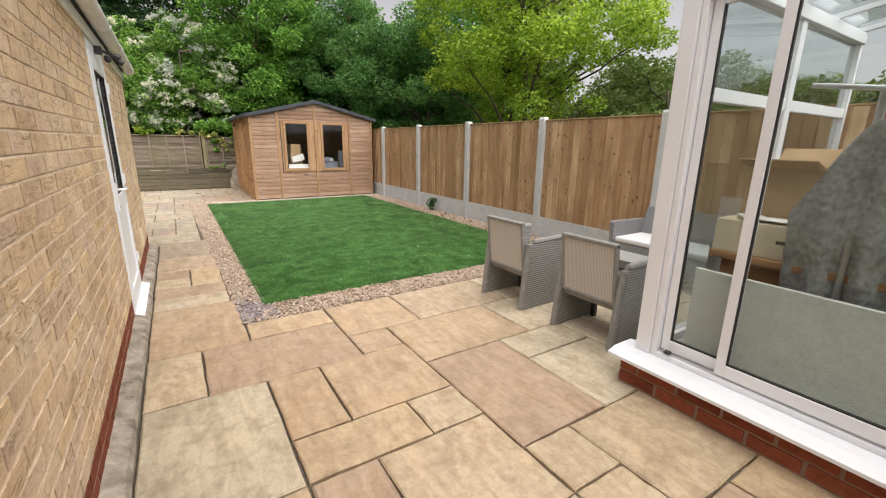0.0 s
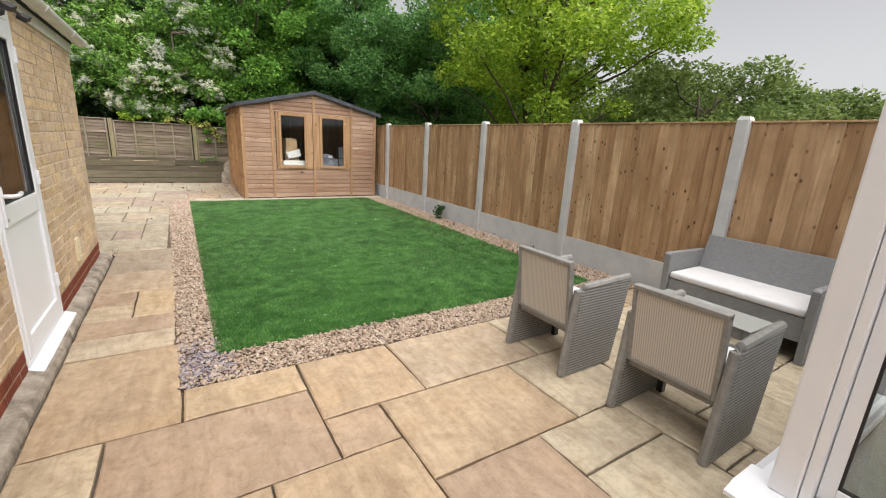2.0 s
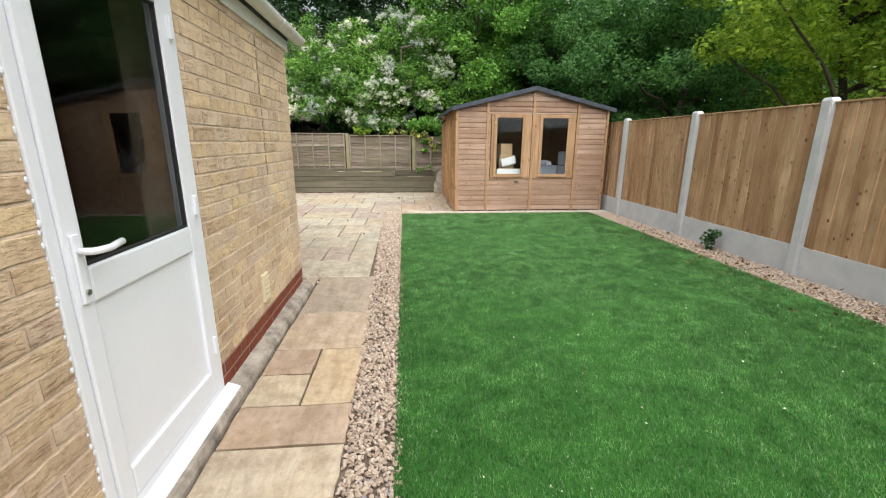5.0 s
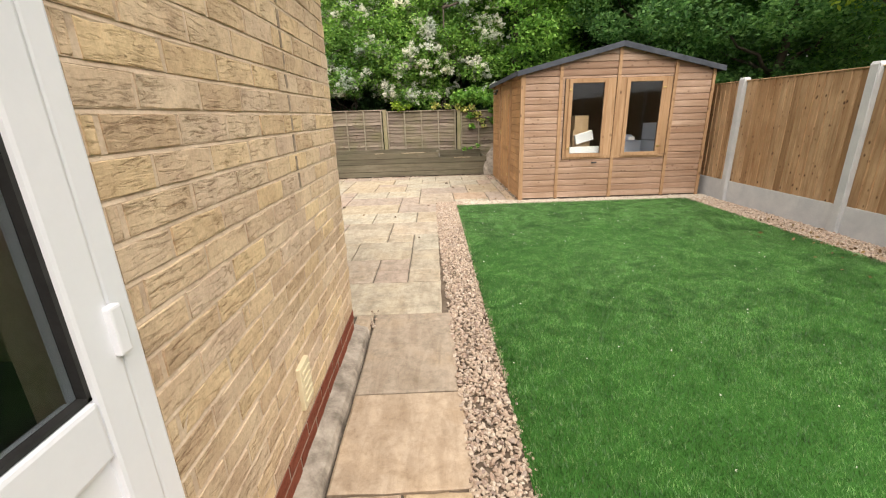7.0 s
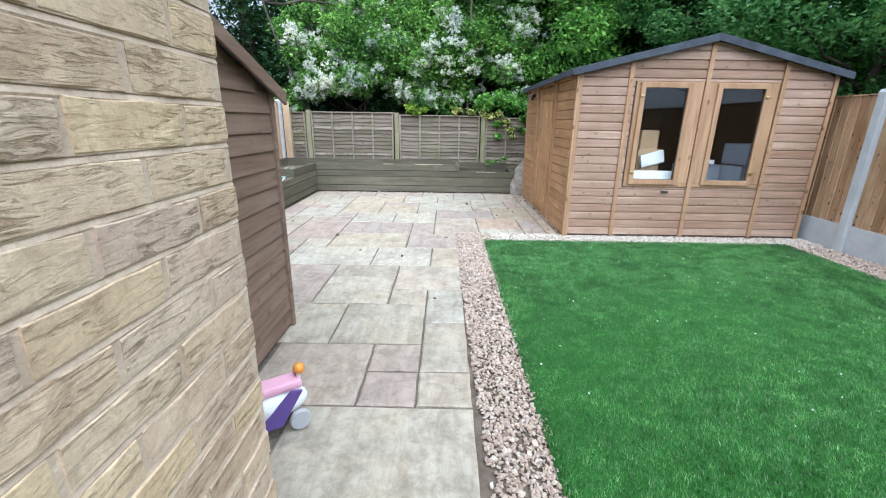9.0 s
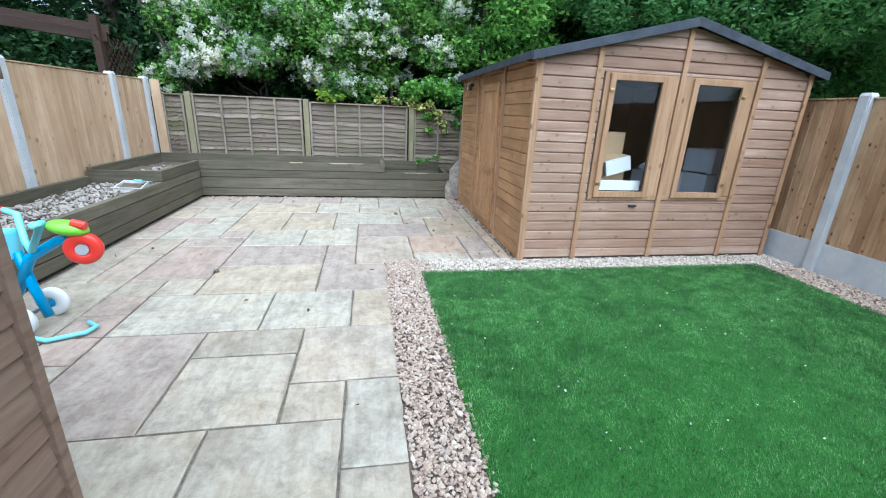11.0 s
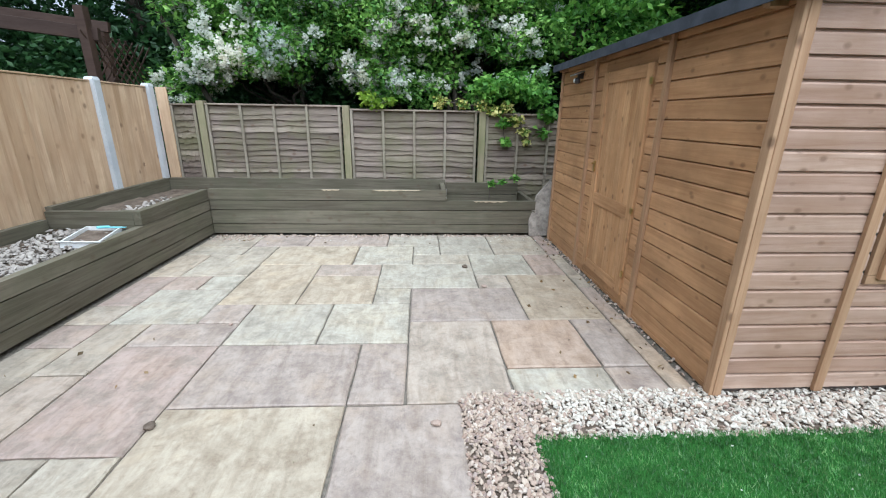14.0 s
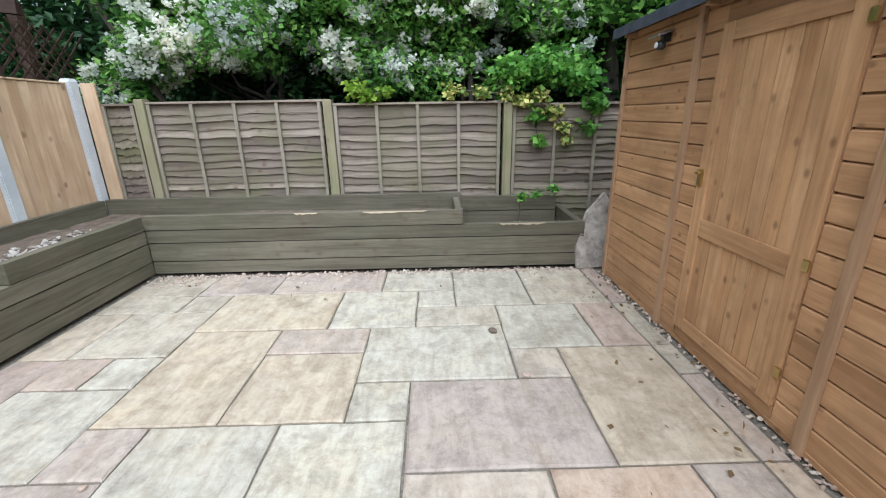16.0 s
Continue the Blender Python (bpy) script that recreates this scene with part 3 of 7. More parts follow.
N = 640000
px, py = rng.uniform(x0, x1, N), rng.uniform(y0, y1, N)
a = rng.uniform(0, 2 * np.pi, N)
h = rng.uniform(0.010, 0.022, N)
lean = np.abs(rng.normal(0.0, 0.010, N))
la = rng.uniform(0, 2 * np.pi, N)
w = rng.uniform(0.0012, 0.0021, N)
gz = np.full(N, 0.010)
P = np.stack([px, py, gz], 1)
side = np.stack([np.cos(a) * w, np.sin(a) * w, np.zeros(N)], 1)
tip = P + np.stack([np.cos(la) * lean, np.sin(la) * lean + 0.006, h], 1)
V = np.stack([P - side, P + side, tip], 1).reshape(-1, 3)
grass = new("grass", fast_mesh("grass", V, np.arange(3 * N).reshape(-1, 3), M_GRASS))
tagged(grass, "short dense blades of bright artificial grass", "grass", kind="stuff")

# ---------------- gravel ----------------
ICO = bmesh.new()
bmesh.ops.create_icosphere(ICO, subdivisions=1, radius=1.0)
ICO_V = np.array([v.co[:] for v in ICO.verts])
ICO_F = np.array([[v.index for v in f.verts] for f in ICO.faces])
ICO.free()


def stones(name, places, size, flat, mat, label):
    n = len(places)
    jit = 1 + rng.uniform(-0.28, 0.28, (n, 12, 3))
    v = ICO_V[None] * jit
    s = rng.uniform(size[0], size[1], (n, 1, 1)) * np.stack([rng.uniform(0.8, 1.4, n), rng.uniform(0.6, 1.0, n), rng.uniform(flat[0], flat[1], n)], 1)[:, None, :]
    v = v * s
    tilt = rng.normal(0, 0.35, (n, 2))
    v[..., 2] += v[..., 0] * tilt[:, :1] + v[..., 1] * tilt[:, 1:]
    a = rng.uniform(0, 2 * np.pi, n)[:, None]
    c, sn = np.cos(a), np.sin(a)
    v = np.stack([v[..., 0] * c - v[..., 1] * sn, v[..., 0] * sn + v[..., 1] * c, v[..., 2]], -1)
    v = v + np.asarray(places)[:, None, :]
    f = ICO_F[None] + 12 * np.arange(n)[:, None, None]
    ob = new(name, fast_mesh(name, v.reshape(-1, 3), f.reshape(-1, 3), mat))
    return tagged(ob, label, "gravel", kind="stuff")


def scatter(x0, x1, y0, y1, density, z=(-0.012, 0.004)):
    n = int((x1 - x0) * (y1 - y0) * density)
    return np.stack([rng.uniform(x0, x1, n), rng.uniform(y0, y1, n), rng.uniform(z[0], z[1], n)], 1)


BEDS = [(0.262, 0.62, 4.0, 11.36), (0.62, FENCE_X - 0.05, 4.0, 4.36), (0.30, 4.70, 11.03, 11.40), (4.24, FENCE_X - 0.04, 4.34, 11.36)]
base = bmesh.new()
for bx0, bx1, by0, by1 in BEDS:
    box(base, bx0, bx1, by0, by1, -0.03, -0.014)
solid("gravel_bed", base, M_SOIL, "soil bed under the gravel border", "gravel bed", kind="structure")
pts = np.concatenate([scatter(*b, 4600) for b in BEDS])
slate_pick = np.exp(-(((pts[:, 0] - 0.5) / 0.22) ** 2 + ((pts[:, 1] - 4.25) / 0.42) ** 2)) > rng.uniform(0.25, 1.1, len(pts))
right_path = (pts[:, 0] > 0.388 - 0.021 * (pts[:, 1] - 4)) | (pts[:, 1] > 11.2)
pts, slate_pick = pts[right_path], slate_pick[right_path]
pale_pick = (pts[:, 1] > 11.0 + rng.normal(0, 0.06, len(pts))) & (pts[:, 0] > 0.7) & (rng.uniform(0, 1, len(pts)) < 0.75)
stones("pale_gravel", pts[pale_pick], (0.008, 0.016), (0.45, 0.8), M_PEBBLE_PALE, "pale cream gravel along the front of the shed")
slate_pick, pts = slate_pick[~pale_pick], pts[~pale_pick]
stones("gravel", pts[~slate_pick], (0.0075, 0.0155), (0.45, 0.8), M_PEBBLE, "loose cream and brown gravel round the lawn")
stones("slate_chips", pts[slate_pick], (0.009, 0.017), (0.25, 0.5), M_SLATE, "plum grey slate chips mixed into the gravel corner")
edge_pts = np.concatenate([scatter(-2.4, 1.5, 14.44, 14.53, 1500, (-0.005, 0.01)), scatter(-2.45, -1.9, 14.25, 14.5, 500, (0, 0.01)), scatter(1.585, 1.66, 11.4, 14.4, 900, (-0.005, 0.008)), scatter(-0.26, -0.2, 7.15, 7.4, 900, (0.0, 0.01))])
stones("spilt_gravel", edge_pts, (0.007, 0.016), (0.45, 0.8), M_PEBBLE, "gravel spilt along the foot of the raised beds and the shed")


# ---------------- house ----------------
def brick_mesh(name, L, H, D, mat, jitter):
    """One brick lying along y with its face towards +x, with uneven, worn arrises."""
    bm = bmesh.new()
    c = 0.0022
    n = 5 if L > 0.15 else 3
    r = lambda k=1.0: random.uniform(-jitter, jitter) * k
    columns = []
    for i in range(n + 1):
        y = -L / 2 + L * i / n
        yf = y + (c if i == 0 else -c if i == n else 0) + r(0.6)
        zb, zt = -H / 2 + abs(r(0.9)), H / 2 + r(0.9)
        columns.append([bm.verts.new(v) for v in ((-D, y, -H / 2), (-c + r(0.4), yf, zb), (r(0.8), yf, zb + c * 0.7), (r(0.8), yf, zt - c), (-c + r(0.4), yf, zt), (-D, y, H / 2))])
    for a, b in zip(columns, columns[1:]):
        for k in range(5):
            bm.faces.new((a[k], b[k], b[k + 1], a[k + 1]))
    for col in (columns[0], columns[-1]):
        bm.faces.new((col[0], col[1], col[4], col[5]))
        bm.faces.new((col[1], col[2], col[3], col[4]))
    bmesh.ops.recalc_face_normals(bm, faces=bm.faces)
    return to_mesh(name, bm, mat)


BRICK_L, BRICK_H, COURSE = 0.215, 0.065, 0.075
WALL_TOP = 2.06
DOOR = (4.44, 5.29, 0.075, 2.03)      # y0, y1, z0, z1 of the opening

bm = bmesh.new()
for y0_, y1_, z0_, z1_ in ((-2.2, DOOR[0], 0, WALL_TOP), (DOOR[1], WALL_END - 0.005, 0, WALL_TOP), (DOOR[0], DOOR[1], DOOR[3], WALL_TOP), (DOOR[0], DOOR[1], 0, DOOR[2])):
    box(bm, WALL_X - 0.25, WALL_X - 0.013, y0_, y1_, z0_, z1_)
wall_east = solid("wall_side", bm, M_WALL_MORTAR, "buff rustic brick side wall of the house with a red brick base course", "wall", kind="structure")
bm = bmesh.new()
box(bm, -3.9, WALL_X - 0.25, WALL_END - 0.25, WALL_END - 0.0065, 0, WALL_TOP)
wall_end = solid("wall_end", bm, M_WALL_MORTAR, "buff brick end wall of the house", "wall", kind="structure")
solid("wall_far_side", boxed(-4.1, -3.9, -2.2, WALL_END, 0, WALL_TOP), M_WALL_MORTAR, "plain house wall on the far side", "wall", kind="structure")
bm = bmesh.new()
box(bm, -4.1, FENCE_X, -2.45, -2.2, 0, 4.6)
solid("wall_back", bm, M_BRICK, "plain brick back wall of the house", "wall", kind="structure")
solid("floor_inside", boxed(-3.9, WALL_X - 0.25, -2.2, WALL_END - 0.25, 0.0, 0.06), M_ROOM, "plain floor inside the house", "floor", kind="structure")
solid("ceiling_inside", boxed(-3.9, WALL_X - 0.02, -2.2, WALL_END - 0.02, 2.07, 2.12), M_ROOM, "plain ceiling inside the house", "ceiling", kind="structure")
solid("roof", boxed(-4.2, WALL_X + 0.02, -2.2, WALL_END + 0.06, 2.125, 2.30), M_FELT, "flat grey felt roof of the side extension", "roof", kind="structure")

# concrete foundation strip at the wall's foot
bm = bmesh.new()
ys = np.linspace(-2.2, 7.07, 70)
prof = lambda y: (0.012 * noise.noise((y * 3, 0.2, 0)), 0.010 * noise.noise((y * 5, 4.2, 0)))
rows_ = []
for y in ys:
    dx, dz = prof(y)
    rows_.append([bm.verts.new(c) for c in ((WALL_X - 0.02, y, 0.075 + dz), (-0.235 + dx, y, 0.045 + dz), (-0.222 + dx, y, 0.012), (-0.222 + dx, y, -0.03))])
for p, q in zip(rows_, rows_[1:]):
    for i in range(3):
        bm.faces.new((p[i], p[i + 1], q[i + 1], q[i]))
bm.faces.new(rows_[-1])
bmesh.ops.recalc_face_normals(bm, faces=bm.faces)
solid("foundation_strip", bm, M_FOUNDATION, "stained rough concrete strip at the foot of the brick wall", "foundation", kind="structure")


def house_door():
    """White plastic half-glazed door standing in the brick side wall."""
    y0_, y1_, z0_, z1_ = DOOR
    d = thing("door_1", pose(WALL_X, y0_, 0), "white plastic half-glazed back door, shut, with a lever handle", "door", kind="structure")
    W, T = y1_ - y0_, z1_
    fr = bmesh.new()
    for b in ((-0.06, 0.004, 0, 0.042, z0_, T), (-0.06, 0.004, W - 0.05, W, z0_, T), (-0.06, 0.004, 0.042, W - 0.05, T - 0.062, T), (-0.06, 0.004, 0.042, W - 0.05, z0_, z0_ + 0.04)):
        box(fr, *b, bevel=0.006)
    part("door_frame", fr, M_PLASTIC, d)
    lf = bmesh.new()
    a0, a1, b0, b1 = 0.046, W - 0.054, z0_ + 0.044, T - 0.068
    ws = 0.072
    for b in ((-0.05, 0.010, a0, a0 + ws, b0, b1), (-0.05, 0.010, a1 - ws, a1, b0, b1), (-0.05, 0.010, a0 + ws, a1 - ws, b1 - 0.11, b1), (-0.05, 0.010, a0 + ws, a1 - ws, b0, b0 + 0.115), (-0.05, 0.010, a0 + ws, a1 - ws, 0.85, 0.962)):
        box(lf, *b, bevel=0.008)
    leaf = part("door_leaf", lf, M_PLASTIC, d)
    g0, g1 = a0 + ws, a1 - ws
    part("lower_panel", boxed(-0.03, -0.004, g0 - 0.01, g1 + 0.01, b0 + 0.11, 0.86, bevel=0.004), M_PLASTIC, leaf, "smooth white lower panel")
    part("glass_pane", boxed(-0.028, -0.014, g0 - 0.01, g1 + 0.01, 0.955, b1 - 0.10), M_GLASS_DARK, leaf, "dark glass pane")
    gk = bmesh.new()
    for b in ((-0.016, 0.002, g0, g0 + 0.008, 0.964, b1 - 0.11), (-0.016, 0.002, g1 - 0.008, g1, 0.964, b1 - 0.11), (-0.016, 0.002, g0, g1, 0.964, 0.972), (-0.016, 0.002, g0, g1, b1 - 0.118, b1 - 0.11)):
        box(gk, *b)
    part("gasket", gk, M_RUBBER, leaf, "black rubber glazing seal")
    h = bmesh.new()
    box(h, 0.010, 0.022, 0.064, 0.092, 0.86, 1.07, bevel=0.005)
    hp = part("handle_plate", h, M_PLASTIC, leaf)
    part("door_handle", tube([(0.02, 0.078, 1.02), (0.058, 0.079, 1.02), (0.066, 0.095, 1.019), (0.066, 0.145, 1.016), (0.062, 0.205, 1.022)], 0.011, 10), M_PLASTIC, leaf, "white curved lever handle", True)
    part("keyhole", moved(turned([(0.0, 0.0), (0.009, 0.0), (0.009, 0.008), (0.0, 0.008)], 12, "x"), pose(0.02, 0.078, 0.895)), M_STEEL, leaf)
    for z in (0.35, 1.05, 1.78):
        part("hinge", boxed(0.004, 0.022, W - 0.07, W - 0.042, z - 0.045, z + 0.045, bevel=0.005), M_PLASTIC, d)
    part("door_sill", prismed([(-0.06, 0.03), (0.062, 0.03), (0.062, 0.052), (0.0, 0.078), (-0.06, 0.078)], "y", -0.005, W + 0.05, 0.003), M_PLASTIC, d, "projecting white sill")
    sg = bmesh.new()
    for i in range(60):
        z = z0_ + 0.03 + i * 0.0325 + random.uniform(-0.015, 0.015)
        r = bmesh.ops.create_icosphere(sg, subdivisions=1, radius=0.003 + 0.0055 * random.random() ** 2)
        bmesh.ops.transform(sg, matrix=Matrix.Translation((0.0, -0.006 + random.uniform(-0.006, 0.004), z)) @ Matrix.Diagonal((0.6, 1.0, 1.5, 1)), verts=r["verts"])
    part("sealant", sg, M_PLASTIC, d, "lumpy white sealant along the frame")


house_door()

# fascia, soffit and gutter
bm = boxed(WALL_X - 0.02, WALL_X + 0.016, -2.2, WALL_END + 0.05, 2.045, 2.215, bevel=0.004)
solid("fascia", bm, M_GUTTER, "white plastic fascia board under the gutter", "fascia", kind="structure")


def gutter():
    g = thing("gutter", pose(WALL_X + 0.018, -2.2, 2.125), "white plastic half-round gutter with joint brackets", "gutter")
    bm = bmesh.new()
    sec = [(0.055 + 0.055 * math.cos(a), 0.052 + 0.052 * math.sin(a)) for a in np.linspace(math.pi, 2 * math.pi, 11)]
    inner = [(0.055 + 0.050 * math.cos(a), 0.052 + 0.047 * math.sin(a)) for a in np.linspace(2 * math.pi, math.pi, 11)]
    prism(bm, sec + inner, "y", 0.0, 9.44)
    part("channel", bm, M_GUTTER, g, smooth=False)
    for i in range(10):
        y = 0.45 + i * 0.93
        b = bmesh.new()
        o = [(0.055 + 0.060 * math.cos(a), 0.052 + 0.057 * math.sin(a)) for a in np.linspace(math.pi, 2 * math.pi, 9)]
        n_ = [(0.055 + 0.0555 * math.cos(a), 0.052 + 0.0525 * math.sin(a)) for a in np.linspace(2 * math.pi, math.pi, 9)]
        prism(b, o + n_, "y", y, y + 0.05)
        part("bracket", b, M_GUTTER, g)
    part("end_cap", prismed(sec, "y", 9.44, 9.452), M_GUTTER, g)


gutter()


def wall_lamp():
    l = thing("wall_lamp", pose(WALL_X, 4.82, 2.005), "black twin-arm security lamp above the house door", "lamp")
    part("base", boxed(0.006, 0.05, -0.03, 0.03, -0.025, 0.03, bevel=0.006), M_DARK_METAL, l)
    for s in (-1, 1):
        part("arm", tube([(0.05, 0.02 * s, 0.0), (0.10, 0.05 * s, -0.02), (0.13, 0.10 * s, -0.04)], 0.008), M_DARK_METAL, l)
        part("head", moved(boxed(-0.022, 0.022, -0.035, 0.035, -0.014, 0.014, bevel=0.005), pose(0.14, 0.13 * s, -0.05, 20, 25, 0)), M_DARK_METAL, l)
    part("sensor", moved(turned([(0.0, -0.03), (0.018, -0.02), (0.022, 0.0), (0.018, 0.02)], 14), pose(0.075, 0, -0.05)), M_DARK_METAL, l)


wall_lamp()


def vent_plate():
    v = thing("wall_vent", pose(WALL_X, 6.03, 0.37), "cream plastic vent cover low on the brick wall", "vent")
    part("plate", boxed(-0.01, 0.018, -0.055, 0.055, -0.095, 0.095, bevel=0.006), M_CREAM, v)
    for i in range(5):
        part("louvre", boxed(0.017, 0.024, -0.04, 0.04, -0.07 + i * 0.032, -0.058 + i * 0.032, bevel=0.002), M_CREAM, v)


vent_plate()


# ---------------- conservatory ----------------
CX, CY = 2.29, 1.96     # outer faces of the frame at the corner
def conservatory():
    c = thing("conservatory", pose(CX, CY, 0), "white plastic framed glass conservatory on a low red brick base", "conservatory", kind="structure")
    back = -4.13           # as far as the house wall
    wide = 2.40
    sill = bmesh.new()
    prism(sill, [(-0.135, 0.165), (0.09, 0.165), (0.09, 0.205), (-0.07, 0.205), (-0.135, 0.183)], "y", back, 0.086)
    part("sill", sill, M_PLASTIC, c, "projecting white sill")
    sill2 = bmesh.new()
    prism(sill2, [(-0.09, 0.1655), (0.084, 0.1655), (0.084, 0.183), (0.05, 0.2045), (-0.09, 0.2045)], "x", 0.09, wide)
    part("sill", sill2, M_PLASTIC, c)
    core = bmesh.new()
    box(core, -0.078, 0.08, back, 0.020, -0.03, 0.165)
    box(core, 0.08, wide, -0.08, 0.020, -0.03, 0.165)
    part("base_wall", core, M_RED_MORTAR, c, "low red brick wall")
    # side frame with sliding panels
    part("corner_post", boxed(0.0, 0.10, -0.085, 0.0, 0.205, 2.16, bevel=0.008), M_PLASTIC, c)
    part("inner_jamb", boxed(0.012, 0.085, -0.12, -0.087, 0.206, 2.088, bevel=0.006), M_PLASTIC, c)
    part("head_rail", boxed(0.0, 0.10, back, -0.087, 2.09, 2.20, bevel=0.006), M_PLASTIC, c)
    part("bottom_track", boxed(0.01, 0.09, back, -0.122, 0.206, 0.232, bevel=0.004), M_PLASTIC, c)
    part("track_rail", boxed(0.03, 0.036, back, -0.122, 0.232, 0.246), M_STEEL, c)
    ys_ = [-0.123, -0.468, -1.62, -2.8, back + 0.02]
    for i, (ya, yb) in enumerate(zip(ys_, ys_[1:])):
        off = 0.018 if i % 2 else 0.05
        ya = ya + 0.043 if i else ya
        sash = bmesh.new()
        for b in ((off, off + 0.03, ya - 0.045, ya, 0.247, 2.088), (off, off + 0.03, yb, yb + 0.045, 0.247, 2.088), (off, off + 0.03, yb + 0.045, ya - 0.045, 0.247, 0.31), (off, off + 0.03, yb + 0.045, ya - 0.045, 2.03, 2.088)):
            box(sash, *b, bevel=0.004)
        sp = part("sliding_panel", sash, M_PLASTIC, c)
        pane = part("pane", boxed(off + 0.011, off + 0.018, yb + 0.035, ya - 0.035, 0.30, 2.04), M_GLASS_CONS, sp)
        pane.visible_shadow = False
        gk = bmesh.new()
        for b in ((off + 0.006, off + 0.024, ya - 0.053, ya - 0.045, 0.31, 2.03), (off + 0.006, off + 0.024, yb + 0.045, yb + 0.053, 0.31, 2.03), (off + 0.006, off + 0.024, yb + 0.053, ya - 0.053, 0.31, 0.318)):
            box(gk, *b)
        part("gasket", gk, M_RUBBER, sp)
    # front facing the garden
    n = 2
    step = (wide - 0.1) / n
    for i in range(n + 1):
        part("mullion", boxed(0.10 + i * step - (0 if i == 0 else 0.04), 0.10 + i * step + (0.04 if i < n else 0.0), -0.085, -0.012, 0.206, 2.16, bevel=0.006), M_PLASTIC, c)
    part("front_head", boxed(0.10, wide, -0.10, -0.002, 2.161, 2.24, bevel=0.005), M_PLASTIC, c)
    part("front_rail", boxed(0.142, wide, -0.08, -0.016, 0.2065, 0.26, bevel=0.005), M_PLASTIC, c)
    part("transom", boxed(0.142, wide - 0.04, -0.078, -0.018, 1.62, 1.69, bevel=0.005), M_PLASTIC, c)
    for i in range(n):
        xa, xb = 0.145 + i * step, 0.055 + (i + 1) * step
        pane = part("pane", boxed(xa, xb, -0.055, -0.047, 0.262, 1.618), M_GLASS_CONS, c)
        pane.visible_shadow = False
        pane = part("pane", boxed(xa, xb, -0.055, -0.047, 1.692, 2.158), M_GLASS_CONS, c)
        pane.visible_shadow = False
    # glazed roof
    roof = bmesh.new()
    for i in range(5):
        x = 0.02 + i * (wide - 0.06) / 4
        verts = box(roof, x, x + 0.05, back, -0.05, 0, 0.06)
        for v in verts:
            v.co.z += 2.24 + 0.16 * (-v.co.y)
    part("roof_bars", roof, M_PLASTIC, c)
    rg = bmesh.new()
    for v in box(rg, 0.05, wide - 0.03, back, -0.06, 0.03, 0.036):
        v.co.z += 2.24 + 0.16 * (-v.co.y)
    pane = part("roof_glass", rg, M_GLASS_CONS, c)
    pane.visible_shadow = False
    part("far_side", boxed(wide + 0.001, wide + 0.05, back, 0.0, 0, 0.9), M_PLASTIC, c)
    part("floor", boxed(0.081, wide, back, -0.081, 0.0, 0.12), M_ROOM, c)
    part("track_stop", boxed(0.0, 0.03, -0.20, -0.168, 0.247, 0.262, bevel=0.003), M_DARK_METAL, c)


conservatory()


# things inside the conservatory
def inner_table():
    t = thing("dining_table", pose(3.05, 1.26, 0.12), "brown wooden table inside the conservatory", "table")
    part("tabletop", boxed(-0.40, 0.40, -0.62, 0.55, 0.65, 0.69, bevel=0.008), M_TABLE, t)
    part("apron", boxed(-0.34, 0.34, -0.56, 0.50, 0.54, 0.649, bevel=0.004), M_TABLE, t)
    for x in (-0.36, 0.29):
        for y in (-0.58, 0.44):
            part("leg", boxed(x, x + 0.07, y, y + 0.07, 0, 0.54, bevel=0.006), M_TABLE, t)


inner_table()


def carton(m, w, d, h, label, open_top=True, mat=None):
    mat = mat or M_CARD
    b = thing("cardboard_box", m, label, "box")
    t = 0.006
    bm = bmesh.new()
    box(bm, -w / 2, w / 2, -d / 2, d / 2, 0, t)
    for q in ((-w / 2, -w / 2 + t, -d / 2, d / 2, t, h), (w / 2 - t, w / 2, -d / 2, d / 2, t, h), (-w / 2 + t, w / 2 - t, -d / 2, -d / 2 + t, t, h), (-w / 2 + t, w / 2 - t, d / 2 - t, d / 2, t, h)):
        box(bm, *q)
    part("body", bm, mat, b)
    if open_top:
        for s in (-1, 1):
            f = boxed(0, w * 0.45, -d / 2, d / 2, 0, t)
            part("flap", moved(f, pose(s * w / 2, 0, h, 0, 0, 0 if s > 0 else 180) @ pose(0, 0, 0, 0, -35 - 15 * s, 0)), mat, b)
    else:
        part("flap", boxed(-w / 2, -0.002, -d / 2, d / 2, h, h + t), mat, b)
        part("flap", boxed(0.002, w / 2, -d / 2, d / 2, h, h + t), mat, b)
        part("tape", boxed(-0.025, 0.025, -d / 2, d / 2, h + t, h + t + 0.001), M_CREAM, b)
    return b


long_box = carton(pose(2.80, 1.50, 0.812, 0, 0, 3), 0.22, 0.62, 0.17, "long cream cardboard box with a printed arrow on the table", False, simple_noise("cream_card", (0.50, 0.43, 0.31), (0.58, 0.51, 0.38), 3, 0.85, 0.2, 60, 0.1))
part("arrow_print", prismed([(0.02, 0.08), (-0.06, 0.08), (-0.06, 0.065), (-0.10, 0.09), (-0.06, 0.115), (-0.06, 0.10), (0.02, 0.10)], "x", -0.1115, -0.1102), M_DARK_METAL, long_box, "dark printed arrow")
carton(pose(3.06, 1.60, 0.812, 0, 0, -4), 0.30, 0.36, 0.46, "tall open cardboard box standing on the table", True)
carton(pose(3.02, 1.16, 0.812, 0, 0, 6), 0.34, 0.34, 0.48, "taped cardboard box standing on the table", False)
pp = thing("paper_pile", pose(2.79, 1.52, 0.990, 0, 0, 20), "crumpled white papers lying on the long box", "paper")
